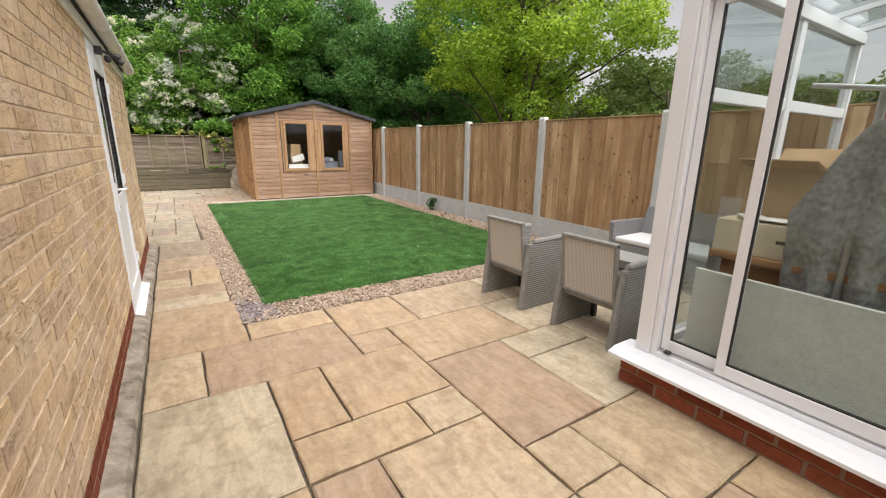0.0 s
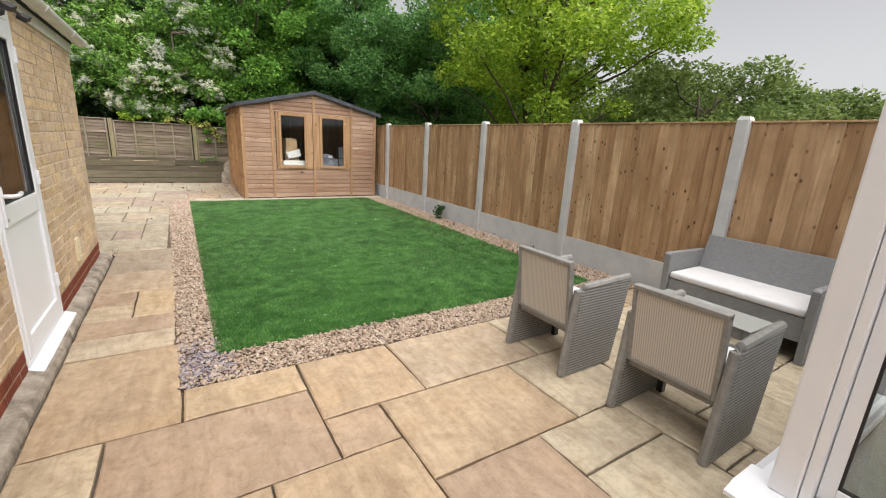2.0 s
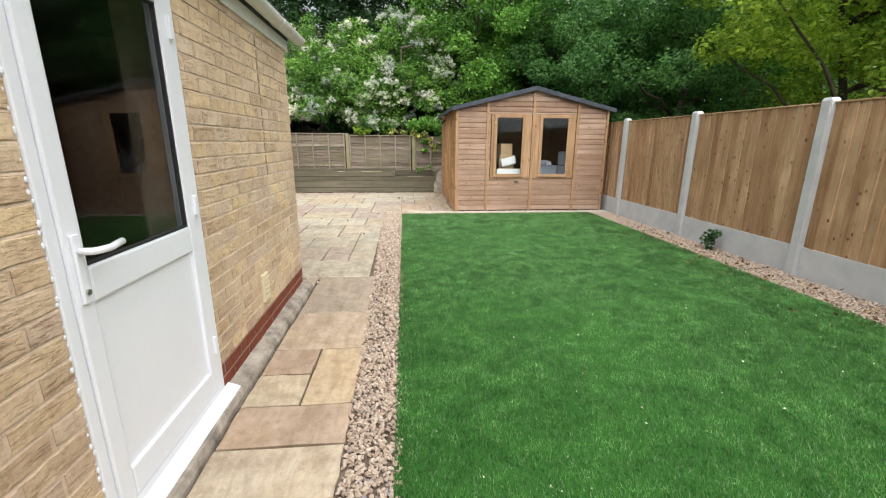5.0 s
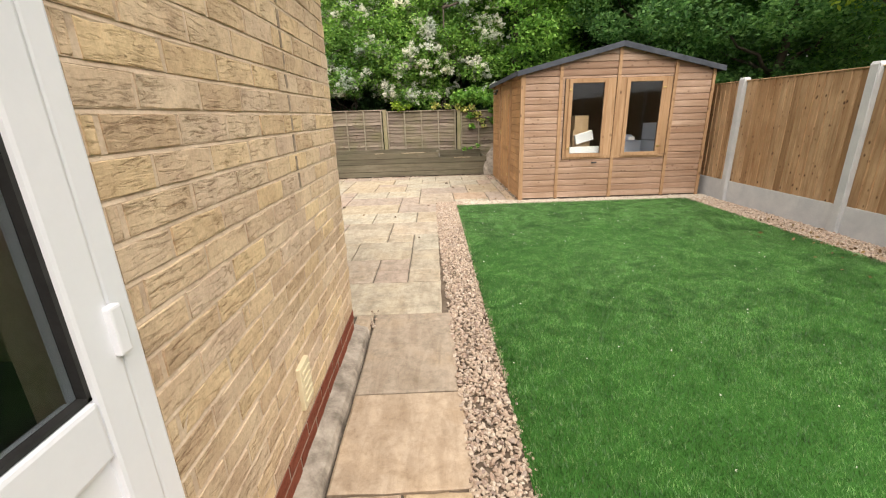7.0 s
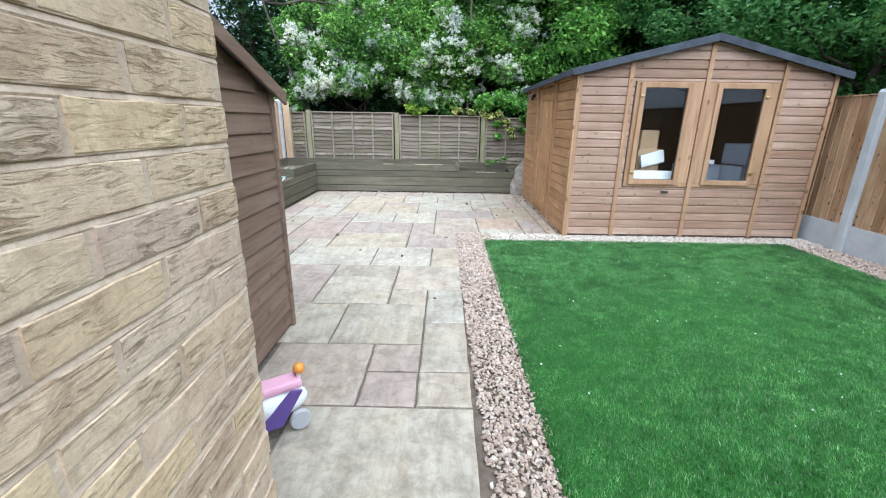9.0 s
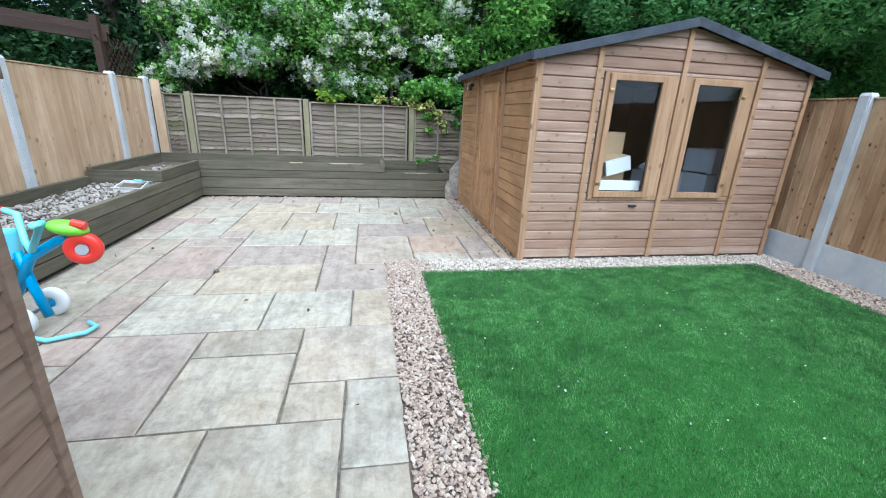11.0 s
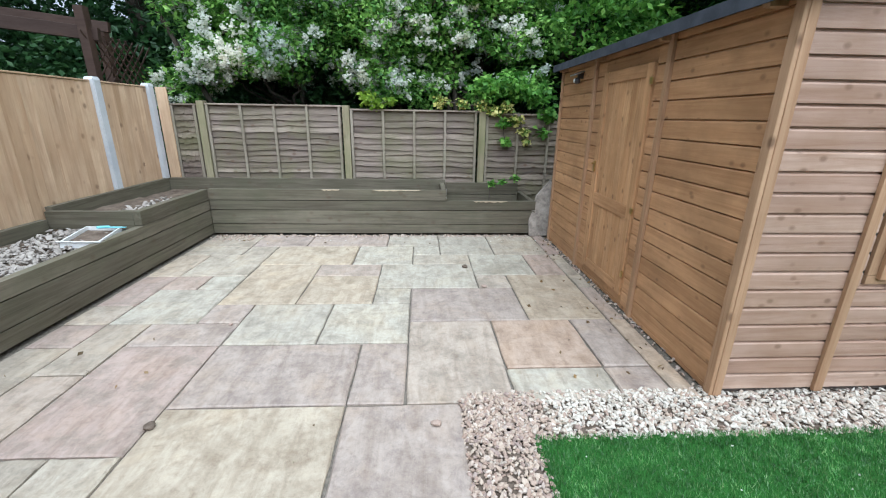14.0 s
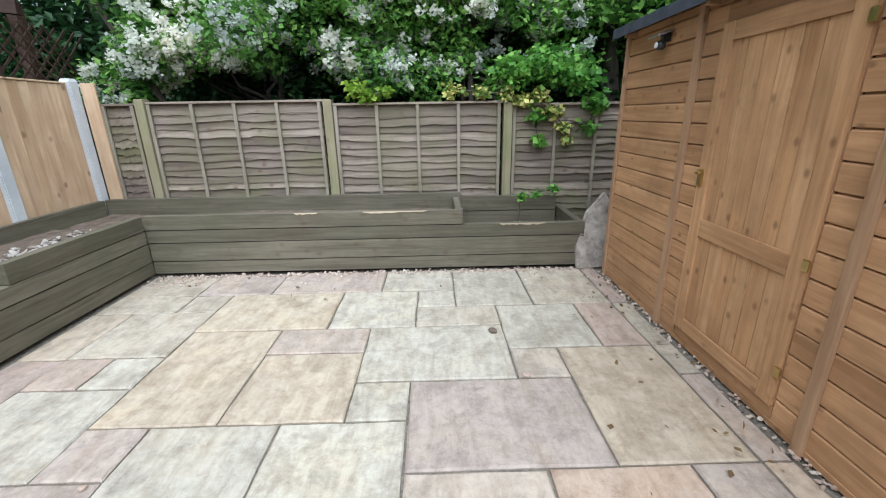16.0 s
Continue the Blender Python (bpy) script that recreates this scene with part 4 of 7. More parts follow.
for k in range(4):
    part("sheet", moved(boxed(-0.06, 0.06, -0.09, 0.09, 0, 0.004), pose(0.01 * k, -0.16 + 0.10 * k, 0.002 + 0.005 * k, random.uniform(-3, 3), 0, 35 * k)), M_WHITE_CARD, pp)

bm = bmesh.new()
bmesh.ops.create_grid(bm, x_segments=40, y_segments=30, size=0.5)
for v in bm.verts:
    u, w_ = v.co.x + 0.5, v.co.y + 0.5
    fold = 0.035 * math.sin(u * 30) * (0.3 + 0.7 * (1 - w_)) + 0.02 * noise.noise((u * 6, w_ * 6, 1))
    top = 1.50 - 1.5 * max(0.0, 0.27 - u) - 0.12 * max(0.0, u - 0.5)
    v.co = (2.56 + fold + 0.10 * (1 - w_), 1.44 - u * 0.78, 0.64 + (top - 0.64) * w_)
bl = to_mesh("blanket", bm, M_BLANKET, True)
blanket = tagged(new("blanket", bl), "grey patterned blanket hung over an airer behind the glass", "blanket")
m_ = blanket.modifiers.new("thick", "SOLIDIFY")
m_.thickness = 0.02


def airer():
    a = thing("clothes_airer", pose(2.64, 1.05, 0.12), "grey metal clothes airer with an arched top under the blanket", "clothes airer")
    part("post", tube([(0.02, 0.17, 0.0), (0.0, 0.19, 1.50)], 0.016, 10), M_STEEL, a)
    part("top_rail", tube([(0.0, 0.44, 1.545), (0.0, 0.36, 1.535), (0.0, 0.19, 1.51), (0.0, -0.1, 1.49), (0.0, -0.40, 1.50)], 0.012, 10), M_STEEL, a)
    part("post", tube([(0.02, -0.36, 0.0), (0.0, -0.38, 1.49)], 0.012, 10), M_STEEL, a)
    for z in (0.85, 1.15):
        part("rail", tube([(0.012, 0.18, z), (0.012, -0.37, z)], 0.007), M_STEEL, a)
    for y in (0.17, -0.36):
        part("foot", tube([(-0.12, y, 0.01), (0.16, y, 0.01)], 0.012), M_STEEL, a)


airer()
bd = thing("white_board", pose(2.43, -0.1, 0.12), "pale grey scuffed board standing inside behind the glass", "board")
part("panel", boxed(0, 0.03, -1.9, 1.86, 0.0, 0.62, bevel=0.004), simple_noise("scuffed_pale_board", (0.46, 0.47, 0.43), (0.58, 0.59, 0.55), 3.0, 0.7, 0.3, 30, 0.15), bd)


# ---------------- fences ----------------
def concrete_post(fence, m, h):
    bm = bmesh.new()
    s = 0.052
    lo = [bm.verts.new((x, y, -0.03)) for x, y in ((-s, -s), (s, -s), (s, s), (-s, s))]
    mid = [bm.verts.new((x, y, h - 0.03)) for x, y in ((-s, -s), (s, -s), (s, s), (-s, s))]
    top = [bm.verts.new((x * 0.72, y * 0.72, h)) for x, y in ((-s, -s), (s, -s), (s, s), (-s, s))]
    for a_, b_ in ((lo, mid), (mid, top)):
        for i in range(4):
            bm.faces.new((a_[i], a_[(i + 1) % 4], b_[(i + 1) % 4], b_[i]))
    bm.faces.new(top)
    bmesh.ops.recalc_face_normals(bm, faces=bm.faces)
    bmesh.ops.bevel(bm, geom=[e for e in bm.edges if abs(e.verts[0].co.z - e.verts[1].co.z) > 0.5], offset=0.008, segments=2, affect="EDGES")
    part("post", bm, M_CONCRETE, fence, "grey concrete fence post").matrix_basis = m


def feather_board(name, w, h, mat):
    """A tapered vertical board: thick at one long edge, thin at the other, face towards -x."""
    bm = bmesh.new()
    o = [(-0.022, 0), (-0.007, w), (0.004, w), (0.004, 0)]
    lo = [bm.verts.new((x, y, 0)) for x, y in o]
    hi = [bm.verts.new((x, y, h + random.uniform(-0.003, 0.003))) for x, y in o]
    bm.faces.new(lo[::-1])
    bm.faces.new(hi)
    for i in range(4):
        bm.faces.new((lo[i], lo[(i + 1) % 4], hi[(i + 1) % 4], hi[i]))
    bmesh.ops.recalc_face_normals(bm, faces=bm.faces)
    return to_mesh(name, bm, mat)


def feather_panel(fence, m, length, z0_, z1_, mat, board_meshes, gravel=True):
    rails = bmesh.new()
    for z in (z0_ + 0.12, (z0_ + z1_) / 2, z1_ - 0.14):
        box(rails, 0.006, 0.042, 0.0, length, z - 0.025, z + 0.025)
    f = part("panel", rails, mat, fence)
    f.matrix_basis = m
    n = round((length - 0.116) / 0.102)
    for i in range(n + 1):
        y = 0.002 + i * (length - 0.116) / n
        b = part("board", random.choice(board_meshes), mat, f)
        b.matrix_basis = pose(random.uniform(-0.002, 0.002), y, z0_, 0, 0, random.uniform(-0.25, 0.25))
    part("capping", boxed(-0.026, 0.018, 0.0, length, z1_ + 0.004, z1_ + 0.020, bevel=0.004), mat, f)
    if gravel:
        part("gravel_board", boxed(-0.022, 0.022, 0.0, length, -0.02, z0_ - 0.002, bevel=0.006), M_CONCRETE, f, "grey concrete gravel board")
    return f


POSTS_Y = [3.375 + 1.875 * i for i in range(-3, 7)]
FB = [feather_board("board", 0.112, 1.41, M_FENCE) for _ in range(4)]
side_fence = thing("fence", pose(0, 0, 0), "brown feather-edge timber fence with concrete posts and gravel boards", "fence")
for i, y in enumerate(POSTS_Y):
    concrete_post(side_fence, pose(FENCE_X, y, 0), 1.775)
    if i + 1 < len(POSTS_Y):
        feather_panel(side_fence, pose(FENCE_X + 0.01, y + 0.054, 0), 1.875 - 0.108, 0.305, 1.715, M_FENCE, FB)

LPOSTS = [15.30, 14.38, 12.50, 10.62, 8.74, 6.86]
FBL = [feather_board("board", 0.112, 1.46, M_FENCE_PALE) for _ in range(4)]
pale_fence = thing("fence", pose(0, 0, 0), "pale new feather-edge timber fence between concrete posts", "fence")
for i, y in enumerate(LPOSTS):
    concrete_post(pale_fence, pose(LEFT_X, y, 0), 1.775)
    if i + 1 < len(LPOSTS):
        gap = y - LPOSTS[i + 1]
        feather_panel(pale_fence, pose(LEFT_X - 0.01, y - 0.054, 0, 0, 0, 180), gap - 0.108, 0.26, 1.72, M_FENCE_PALE, FBL)


part("end_board", boxed(LEFT_X + 0.068, LEFT_X + 0.205, 15.34, 15.362, 0.0, 1.735, bevel=0.004), M_FENCE_PALE, pale_fence)


def lap_slat(name, w, mat, seed):
    """A waney-edged overlapping slat lying along x, its face towards -y."""
    bm = bmesh.new()
    n = 22
    rs = random.Random(seed)
    pts_ = []
    for i in range(n + 1):
        x = w * i / n
        dz = 0.024 * noise.noise((x * 3.1, seed * 1.7, 0)) + 0.010 * noise.noise((x * 11, seed * 3.7, 0)) + rs.uniform(-0.004, 0.004)
        pts_.append([bm.verts.new(c) for c in ((x, -0.030, dz), (x, -0.002, 0.115 + dz * 0.3), (x, 0.004, 0.115), (x, -0.012, 0.0))])
    for p, q in zip(pts_, pts_[1:]):
        for i in range(4):
            bm.faces.new((p[i], q[i], q[(i + 1) % 4], p[(i + 1) % 4]))
    bm.faces.new(pts_[0][::-1])
    bm.faces.new(pts_[-1])
    bmesh.ops.recalc_face_normals(bm, faces=bm.faces)
    return to_mesh(name, bm, mat)


BACK_POSTS = [-2.81, -0.935, 0.905, 2.78, 4.66]
SLATS = [lap_slat("slat", 1.80, M_OLD_X, s) for s in range(7)]


back_fence = thing("fence", pose(0, 0, 0), "old weathered waney-lap timber fence stained green with moss", "fence")


def lap_panel(x, width, top):
    f = part("panel", boxed(0, width, -0.055, 0.02, top, top + 0.022, bevel=0.004), M_OLD_X, back_fence)
    f.matrix_basis = pose(x, BACK_Y, 0)
    z = 0.05
    i = 0
    while z < top - 0.10:
        b = part("slat", random.choice(SLATS), M_OLD_X, f)
        b.matrix_basis = pose(0.02, random.uniform(-0.003, 0.003), z, 0, random.uniform(-0.35, 0.35), 0) @ Matrix.Diagonal((width / 1.84, 1, 1, 1))
        z += 0.076 + random.uniform(-0.008, 0.008)
        i += 1
    part("slat", random.choice(SLATS), M_OLD_X, f).matrix_basis = pose(0.02, 0.004, top - 0.112) @ Matrix.Diagonal((width / 1.84, 1, 1, 1))
    nb = 4 if width > 1 else 1
    for k in range(nb + 1):
        xx = 0.02 + (width - 0.06) * k / nb
        part("batten", boxed(xx - 0.017, xx + 0.017, -0.052, -0.032, 0.03, top, bevel=0.003), M_OLD_BATTEN, f)


tops = [1.56, 1.52, 1.49, 1.47]
for i in range(4):
    lap_panel(BACK_POSTS[i] + 0.05, BACK_POSTS[i + 1] - BACK_POSTS[i] - 0.10, tops[i] - 0.03)
lap_panel(LEFT_X + 0.19, BACK_POSTS[0] - LEFT_X - 0.24, 1.52)
for i, x in enumerate(BACK_POSTS):
    p = part("post", boxed(-0.045, 0.045, -0.065, 0.045, -0.02, [1.58, 1.55, 1.50, 1.49, 1.49][i], bevel=0.006), M_OLD_Z, back_fence, "green-stained wooden post")
    p.matrix_basis = pose(x, BACK_Y - 0.01, 0)


# ---------------- raised beds ----------------
def sleeper(name, parent, x0_, x1_, y0_, y1_, z0_, z1_):
    bm = bmesh.new()
    along_x = (x1_ - x0_) > (y1_ - y0_)
    box(bm, x0_, x1_, y0_, y1_, z0_ + 0.004, z1_ - 0.005)
    long_e = [e for e in bm.edges if abs((e.verts[0].co - e.verts[1].co).x if along_x else (e.verts[0].co - e.verts[1].co).y) > 0.05]
    bmesh.ops.subdivide_edges(bm, edges=long_e, cuts=12, use_grid_fill=True)
    for v in bm.verts:
        n_ = 0.007 * noise.noise((v.co.x * 2.2, v.co.y * 2.2, z0_ * 9))
        if v.co.z > (z0_ + z1_) / 2:
            v.co.z += min(n_, 0.001) if z1_ < 0.42 else n_
        if along_x:
            v.co.y += 0.004 * noise.noise((v.co.x * 1.8, z0_ * 7, 2))
        else:
            v.co.x += 0.004 * noise.noise((v.co.y * 1.8, z0_ * 7, 2))
    part(name, bm, M_SLEEPER_X if along_x else M_SLEEPER_Y, parent)


BED_Y, BED_X, BED_END = 14.54, -2.47, 1.50
back_bed = thing("raised_bed", pose(0, 0, 0), "dark stained timber sleeper raised bed along the back fence", "raised bed")
levels = [0.02, 0.14, 0.315, 0.435, 0.57]
for a_, b_ in zip(levels[:3], levels[1:4]):
    sleeper("sleeper", back_bed, BED_X, BED_END, BED_Y, BED_Y + 0.07, a_, b_)
sleeper("sleeper", back_bed, BED_X, 0.38, BED_Y, BED_Y + 0.07, levels[3], levels[4])
for a_, b_ in zip(levels[:3], levels[1:4]):
    sleeper("end_sleeper", back_bed, BED_END - 0.065, BED_END - 0.002, BED_Y + 0.072, 15.30, a_, b_)
sleeper("divider", back_bed, 0.32, 0.38, BED_Y + 0.072, 15.22, 0.30, 0.565)
sleeper("back_sleeper", back_bed, -3.30, 0.40, 15.225, 15.285, 0.42, 0.60)
sleeper("back_sleeper", back_bed, 0.41, 1.42, 15.225, 15.285, 0.40, 0.56)
sleeper("back_sleeper", back_bed, -3.30, 1.42, 15.226, 15.284, 0.20, 0.40)
for xa, xb, zt in ((-1.13, -0.92, 0.57), (-0.52, 0.06, 0.57), (0.72, 1.14, 0.435)):
    ch = bmesh.new()
    n = 14
    edge = [(xa + (xb - xa) * i / n, zt - 0.004 - random.uniform(0.004, 0.016) * min(1, i, n - i)) for i in range(n + 1)]
    prism(ch, edge + [(xb, zt - 0.003), (xa, zt - 0.003)], "y", BED_Y - 0.007, BED_Y + 0.01)
    part("split_edge", ch, M_SPLIT, back_bed, "pale splintered edge")
part("bracket", boxed(0.381, 0.386, BED_Y + 0.075, BED_Y + 0.12, 0.45, 0.56), M_STEEL, back_bed)

left_bed = thing("raised_bed", pose(0, 0, 0), "dark timber sleeper raised bed beside the pale fence", "raised bed")
for a_, b_ in zip(levels[:3], levels[1:4]):
    sleeper("sleeper", left_bed, BED_X - 0.072, BED_X - 0.002, 10.25, 14.535, a_, b_)
sleeper("sleeper", left_bed, BED_X - 0.072, BED_X - 0.002, 13.30, 14.535, levels[3], levels[4])
sleeper("cross_sleeper", left_bed, -3.30, BED_X - 0.074, 13.30, 13.365, 0.40, 0.57)
sleeper("back_sleeper", left_bed, -3.345, -3.285, 10.25, 13.29, 0.30, 0.50)
sleeper("back_sleeper", left_bed, -3.345, -3.285, 13.37, 15.20, 0.40, 0.60)
for a_, b_ in zip(levels[:3], levels[1:4]):
    sleeper("end_sleeper", left_bed, -3.28, BED_X - 0.074, 10.25, 10.32, a_, b_)


def soil(name, x0_, x1_, y0_, y1_, z, label):
    bm = bmesh.new()
    bmesh.ops.create_grid(bm, x_segments=24, y_segments=24, size=0.5)
    for v in bm.verts:
        x, y = x0_ + (x1_ - x0_) * (v.co.x + 0.5), y0_ + (y1_ - y0_) * (v.co.y + 0.5)
        v.co = (x, y, z + 0.03 * noise.noise((x * 3, y * 3, 0)) + 0.012 * noise.noise((x * 14, y * 14, 0)))
    solid(name, bm, M_SOIL, label, "soil", kind="structure", smooth=True)


soil("soil_1", -3.28, BED_X - 0.074, 10.33, 13.29, 0.37, "pale dry soil and rubble in the lower bed")
soil("soil_2", -3.28, BED_X - 0.074, 13.37, 14.55, 0.47, "dry soil in the taller bed")
soil("soil_3", -3.28, 0.31, BED_Y + 0.075, 15.22, 0.44, "dark soil in the back bed")
soil("soil_4", 0.385, BED_END - 0.07, BED_Y + 0.075, 15.22, 0.24, "dark soil in the low box bed")
rub = np.concatenate([scatter(-3.2, -2.58, 10.5, 13.25, 900, (0.38, 0.42)), scatter(-2.95, -2.6, 13.42, 14.4, 420, (0.47, 0.50))])
stones("rubble", rub, (0.008, 0.028), (0.3, 0.8), simple_noise("pale_rubble", (0.24, 0.21, 0.18), (0.42, 0.38, 0.33), 6, 0.9, 0.2), "pale rubble and gravel on the soil of the bed")


def tray():
    t = thing("plastic_tray", pose(-2.66, 12.95, 0.405, 3, 4, 12), "dirty white plastic tray with a teal trowel on the bed", "tray")
    bm = bmesh.new()
    for b in ((-0.12, 0.12, -0.19, 0.19, 0, 0.006), (-0.13, -0.12, -0.2, 0.2, 0, 0.055), (0.12, 0.13, -0.2, 0.2, 0, 0.055), (-0.12, 0.12, -0.2, -0.19, 0, 0.055), (-0.12, 0.12, 0.19, 0.2, 0, 0.055)):
        box(bm, *b)
    part("tub", bm, M_GUTTER, t)
    part("soil_fill", boxed(-0.118, 0.118, -0.188, 0.188, 0.0065, 0.024), M_SOIL, t, "dried soil in the bottom")
    part("rim", prismed([(-0.145, 0.055), (0.145, 0.055), (0.145, 0.06), (-0.145, 0.06)], "y", -0.215, -0.2), M_GUTTER, t)


tray()
tr = thing("trowel", pose(-2.62, 13.10, 0.475, 0, 12, 60), "teal plastic garden trowel lying on the tray", "trowel")
part("handle", tube([(-0.09, 0, 0), (0.0, 0, 0.004)], 0.012, 10), M_AQUA, tr)
part("blade", prismed([(0.0, -0.015), (0.04, -0.028), (0.11, -0.02), (0.135, 0.0), (0.11, 0.02), (0.04, 0.028), (0.0, 0.015)], "z", -0.003, 0.003), M_AQUA, tr)


# ---------------- shed ----------------
SX0, SX1, SY0, SY1 = 1.665, 4.60, 11.365, 14.37
EAVE, APEX = 1.955, 2.305
SMID = (SX0 + SX1) / 2


def shiplap(name, L, H, mat, axis):
    """One horizontal board along x (face -y) or along y (face -x), proud at its foot and set back at its top."""
    bm = bmesh.new()
    g = 0.006 if axis == "y" else 0.012
    o = [(0.0, 0.0), (-0.017, 0.0), (-0.017, H - g - 0.010), (-0.012, H - g - 0.003), (-0.001, H - g), (-0.001, H), (0.004, H)]
    if axis == "x":
        prism(bm, o, "x", 0, L)
    else:
        prism(bm, o, "y", 0, L)
    return to_mesh(name, bm, mat)


def shed():
    s = thing("summer_house_shed", pose(0, 0, 0), "brown shiplap garden shed with two tall windows and felt roof", "shed")
    H = 0.0985

    def gable(x):
        return EAVE + (APEX - EAVE) * (1 - abs(x - SMID) / (SX1 - SMID))

    # inner shell with window openings
    W = [(2.41, 2.925), (3.30, 3.82)]
    WZ0, WZ1 = 0.72, 1.80
    t = 0.02
    shell = bmesh.new()
    west, east, rear, deck = bmesh.new(), bmesh.new(), bmesh.new(), bmesh.new()
    for b in ((SX0, W[0][0], SY0, SY0 + t, 0.03, 1.93), (W[0][1], W[1][0], SY0, SY0 + t, 0.03, 1.93), (W[1][1], SX1, SY0, SY0 + t, 0.03, 1.93)):
        box(shell, *b)
    for xa, xb in W:
        box(shell, xa, xb, SY0, SY0 + t, 0.03, WZ0)
        box(shell, xa, xb, SY0, SY0 + t, WZ1, 1.93)
    prism(shell, [(SX0, 1.93), (SX1, 1.93), (SX1, EAVE), (SMID, APEX), (SX0, EAVE)], "y", SY0, SY0 + t)
    box(west, SX0, SX0 + t, SY0 + t, SY1, 0.03, EAVE)
    box(east, SX1 - t, SX1, SY0 + t, SY1, 0.03, EAVE)
    prism(rear, [(SX0, 0.03), (SX1, 0.03), (SX1, EAVE), (SMID, APEX), (SX0, EAVE)], "y", SY1 - t, SY1)
    box(deck, SX0, SX1, SY0, SY1, 0.0, 0.03)
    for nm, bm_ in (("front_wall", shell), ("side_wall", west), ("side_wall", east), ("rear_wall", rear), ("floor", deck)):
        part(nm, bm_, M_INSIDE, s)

    # front cladding, cut round the windows
    segs = {}

    def board(x0_, x1_, z, h=H):
        key = (round(x1_ - x0_, 3), round(h, 3))
        if key not in segs:
            segs[key] = shiplap("board", key[0], key[1], M_SHED_X, "x")
        b = part("board", segs[key], M_SHED_X, s)
        b.matrix_basis = pose(x0_, SY0 - 0.001, z, 0, random.uniform(-0.06, 0.06), 0)

    def gable_board(z, h):
        me = shiplap("board", 1.0, h, M_SHED_X, "x")
        for v in me.vertices:
            f = min(1.0, max(0.0, (APEX - 0.004 - z - v.co.z) / (APEX - EAVE)))
            v.co.x = (-1 if v.co.x < 0.5 else 1) * (SX1 - SMID) * f
        part("board", me, M_SHED_X, s).matrix_basis = pose(SMID, SY0 - 0.001, z)

    z = 0.03
    wx0, wx1 = 2.30, 3.985
    while z < APEX - 0.03:
        h = min(H, APEX - z)
        if z + H < EAVE + 0.01:
            a_, b_ = SX0, SX1
        else:
            gable_board(z, h)
            z += H
            continue
        if z + H > 0.64 and z < 1.86:
            if z < 0.64:
                board(a_, wx0, z), board(wx1, b_, z), board(wx0, wx1, z, 0.64 - z)
            elif z + H > 1.86:
                board(a_, wx0, z), board(wx1, b_, z), board(wx0, wx1, 1.862, z + H - 1.862)
            else:
                board(a_, wx0, z), board(wx1, b_, z)
        else:
            board(a_, b_, z, h)
        z += H
    # west side cladding, cut round the door
    D0, D1, DZ = 12.44, 13.23, 1.80
    ys_m = {}

    HS = 0.117

    def sideboard(y0_, y1_, z):
        key = round(y1_ - y0_, 3)
        if key not in ys_m:
            ys_m[key] = shiplap("board", key, HS, M_SHED_Y, "y")
        b = part("board", ys_m[key], M_SHED_Y, s)
        b.matrix_basis = pose(SX0 - 0.001, y0_, z, random.uniform(-0.06, 0.06), 0, 0)

    z = 0.03
    while z < EAVE - HS:
        sideboard(SY0, D0 - 0.006, z), sideboard(D1 + 0.006, SY1, z)
        z += HS
    part("board", shiplap("board", SY1 - SY0, EAVE - z, M_SHED_Y, "y"), M_SHED_Y, s).matrix_basis = pose(SX0 - 0.001, SY0, z)
    part("board", shiplap("board", D1 - D0 + 0.01, z - DZ - 0.002, M_SHED_Y, "y"), M_SHED_Y, s).matrix_basis = pose(SX0 - 0.001, D0 - 0.005, DZ + 0.001)
    part("east_cladding", boxed(SX1 + 0.001, SX1 + 0.018, SY0, SY1, 0.03, EAVE), M_SHED_Y, s)
    part("back_cladding", boxed(SX0, SX1, SY1 + 0.001, SY1 + 0.018, 0.03, EAVE), M_SHED_X, s)

    # upright battens
    for x, w_ in ((2.24, 0.05), (SMID - 0.005, 0.05), (4.005, 0.05)):
        zt = gable(x) - 0.01
        part("batten", boxed(x - w_ / 2, x + w_ / 2, SY0 - 0.040, SY0 - 0.018, 0.02, zt, bevel=0.003), M_SHED_Z, s)
    part("corner_batten", boxed(SX0 - 0.020, SX0 + 0.026, SY0 - 0.040, SY0 - 0.0185, 0.0, EAVE + 0.0, bevel=0.004), M_SHED_Z, s)
    part("corner_batten", boxed(SX0 - 0.041, SX0 - 0.0185, SY0 - 0.036, SY0 + 0.016, 0.0, EAVE - 0.01, bevel=0.004), M_SHED_Z, s)
    part("corner_batten", boxed(SX1 - 0.026, SX1 + 0.020, SY0 - 0.040, SY0 - 0.0185, 0.0, EAVE + 0.0, bevel=0.004), M_SHED_Z, s)
    for y in (12.27, 13.43):
        part("batten", boxed(SX0 - 0.044, SX0 - 0.018, y - 0.024, y + 0.024, 0.0, EAVE - 0.02, bevel=0.004), M_SHED_Z, s)
    part("corner_batten", boxed(SX0 - 0.036, SX0 - 0.018, SY1 - 0.04, SY1 + 0.01, 0.0, EAVE - 0.02, bevel=0.004), M_SHED_Z, s)

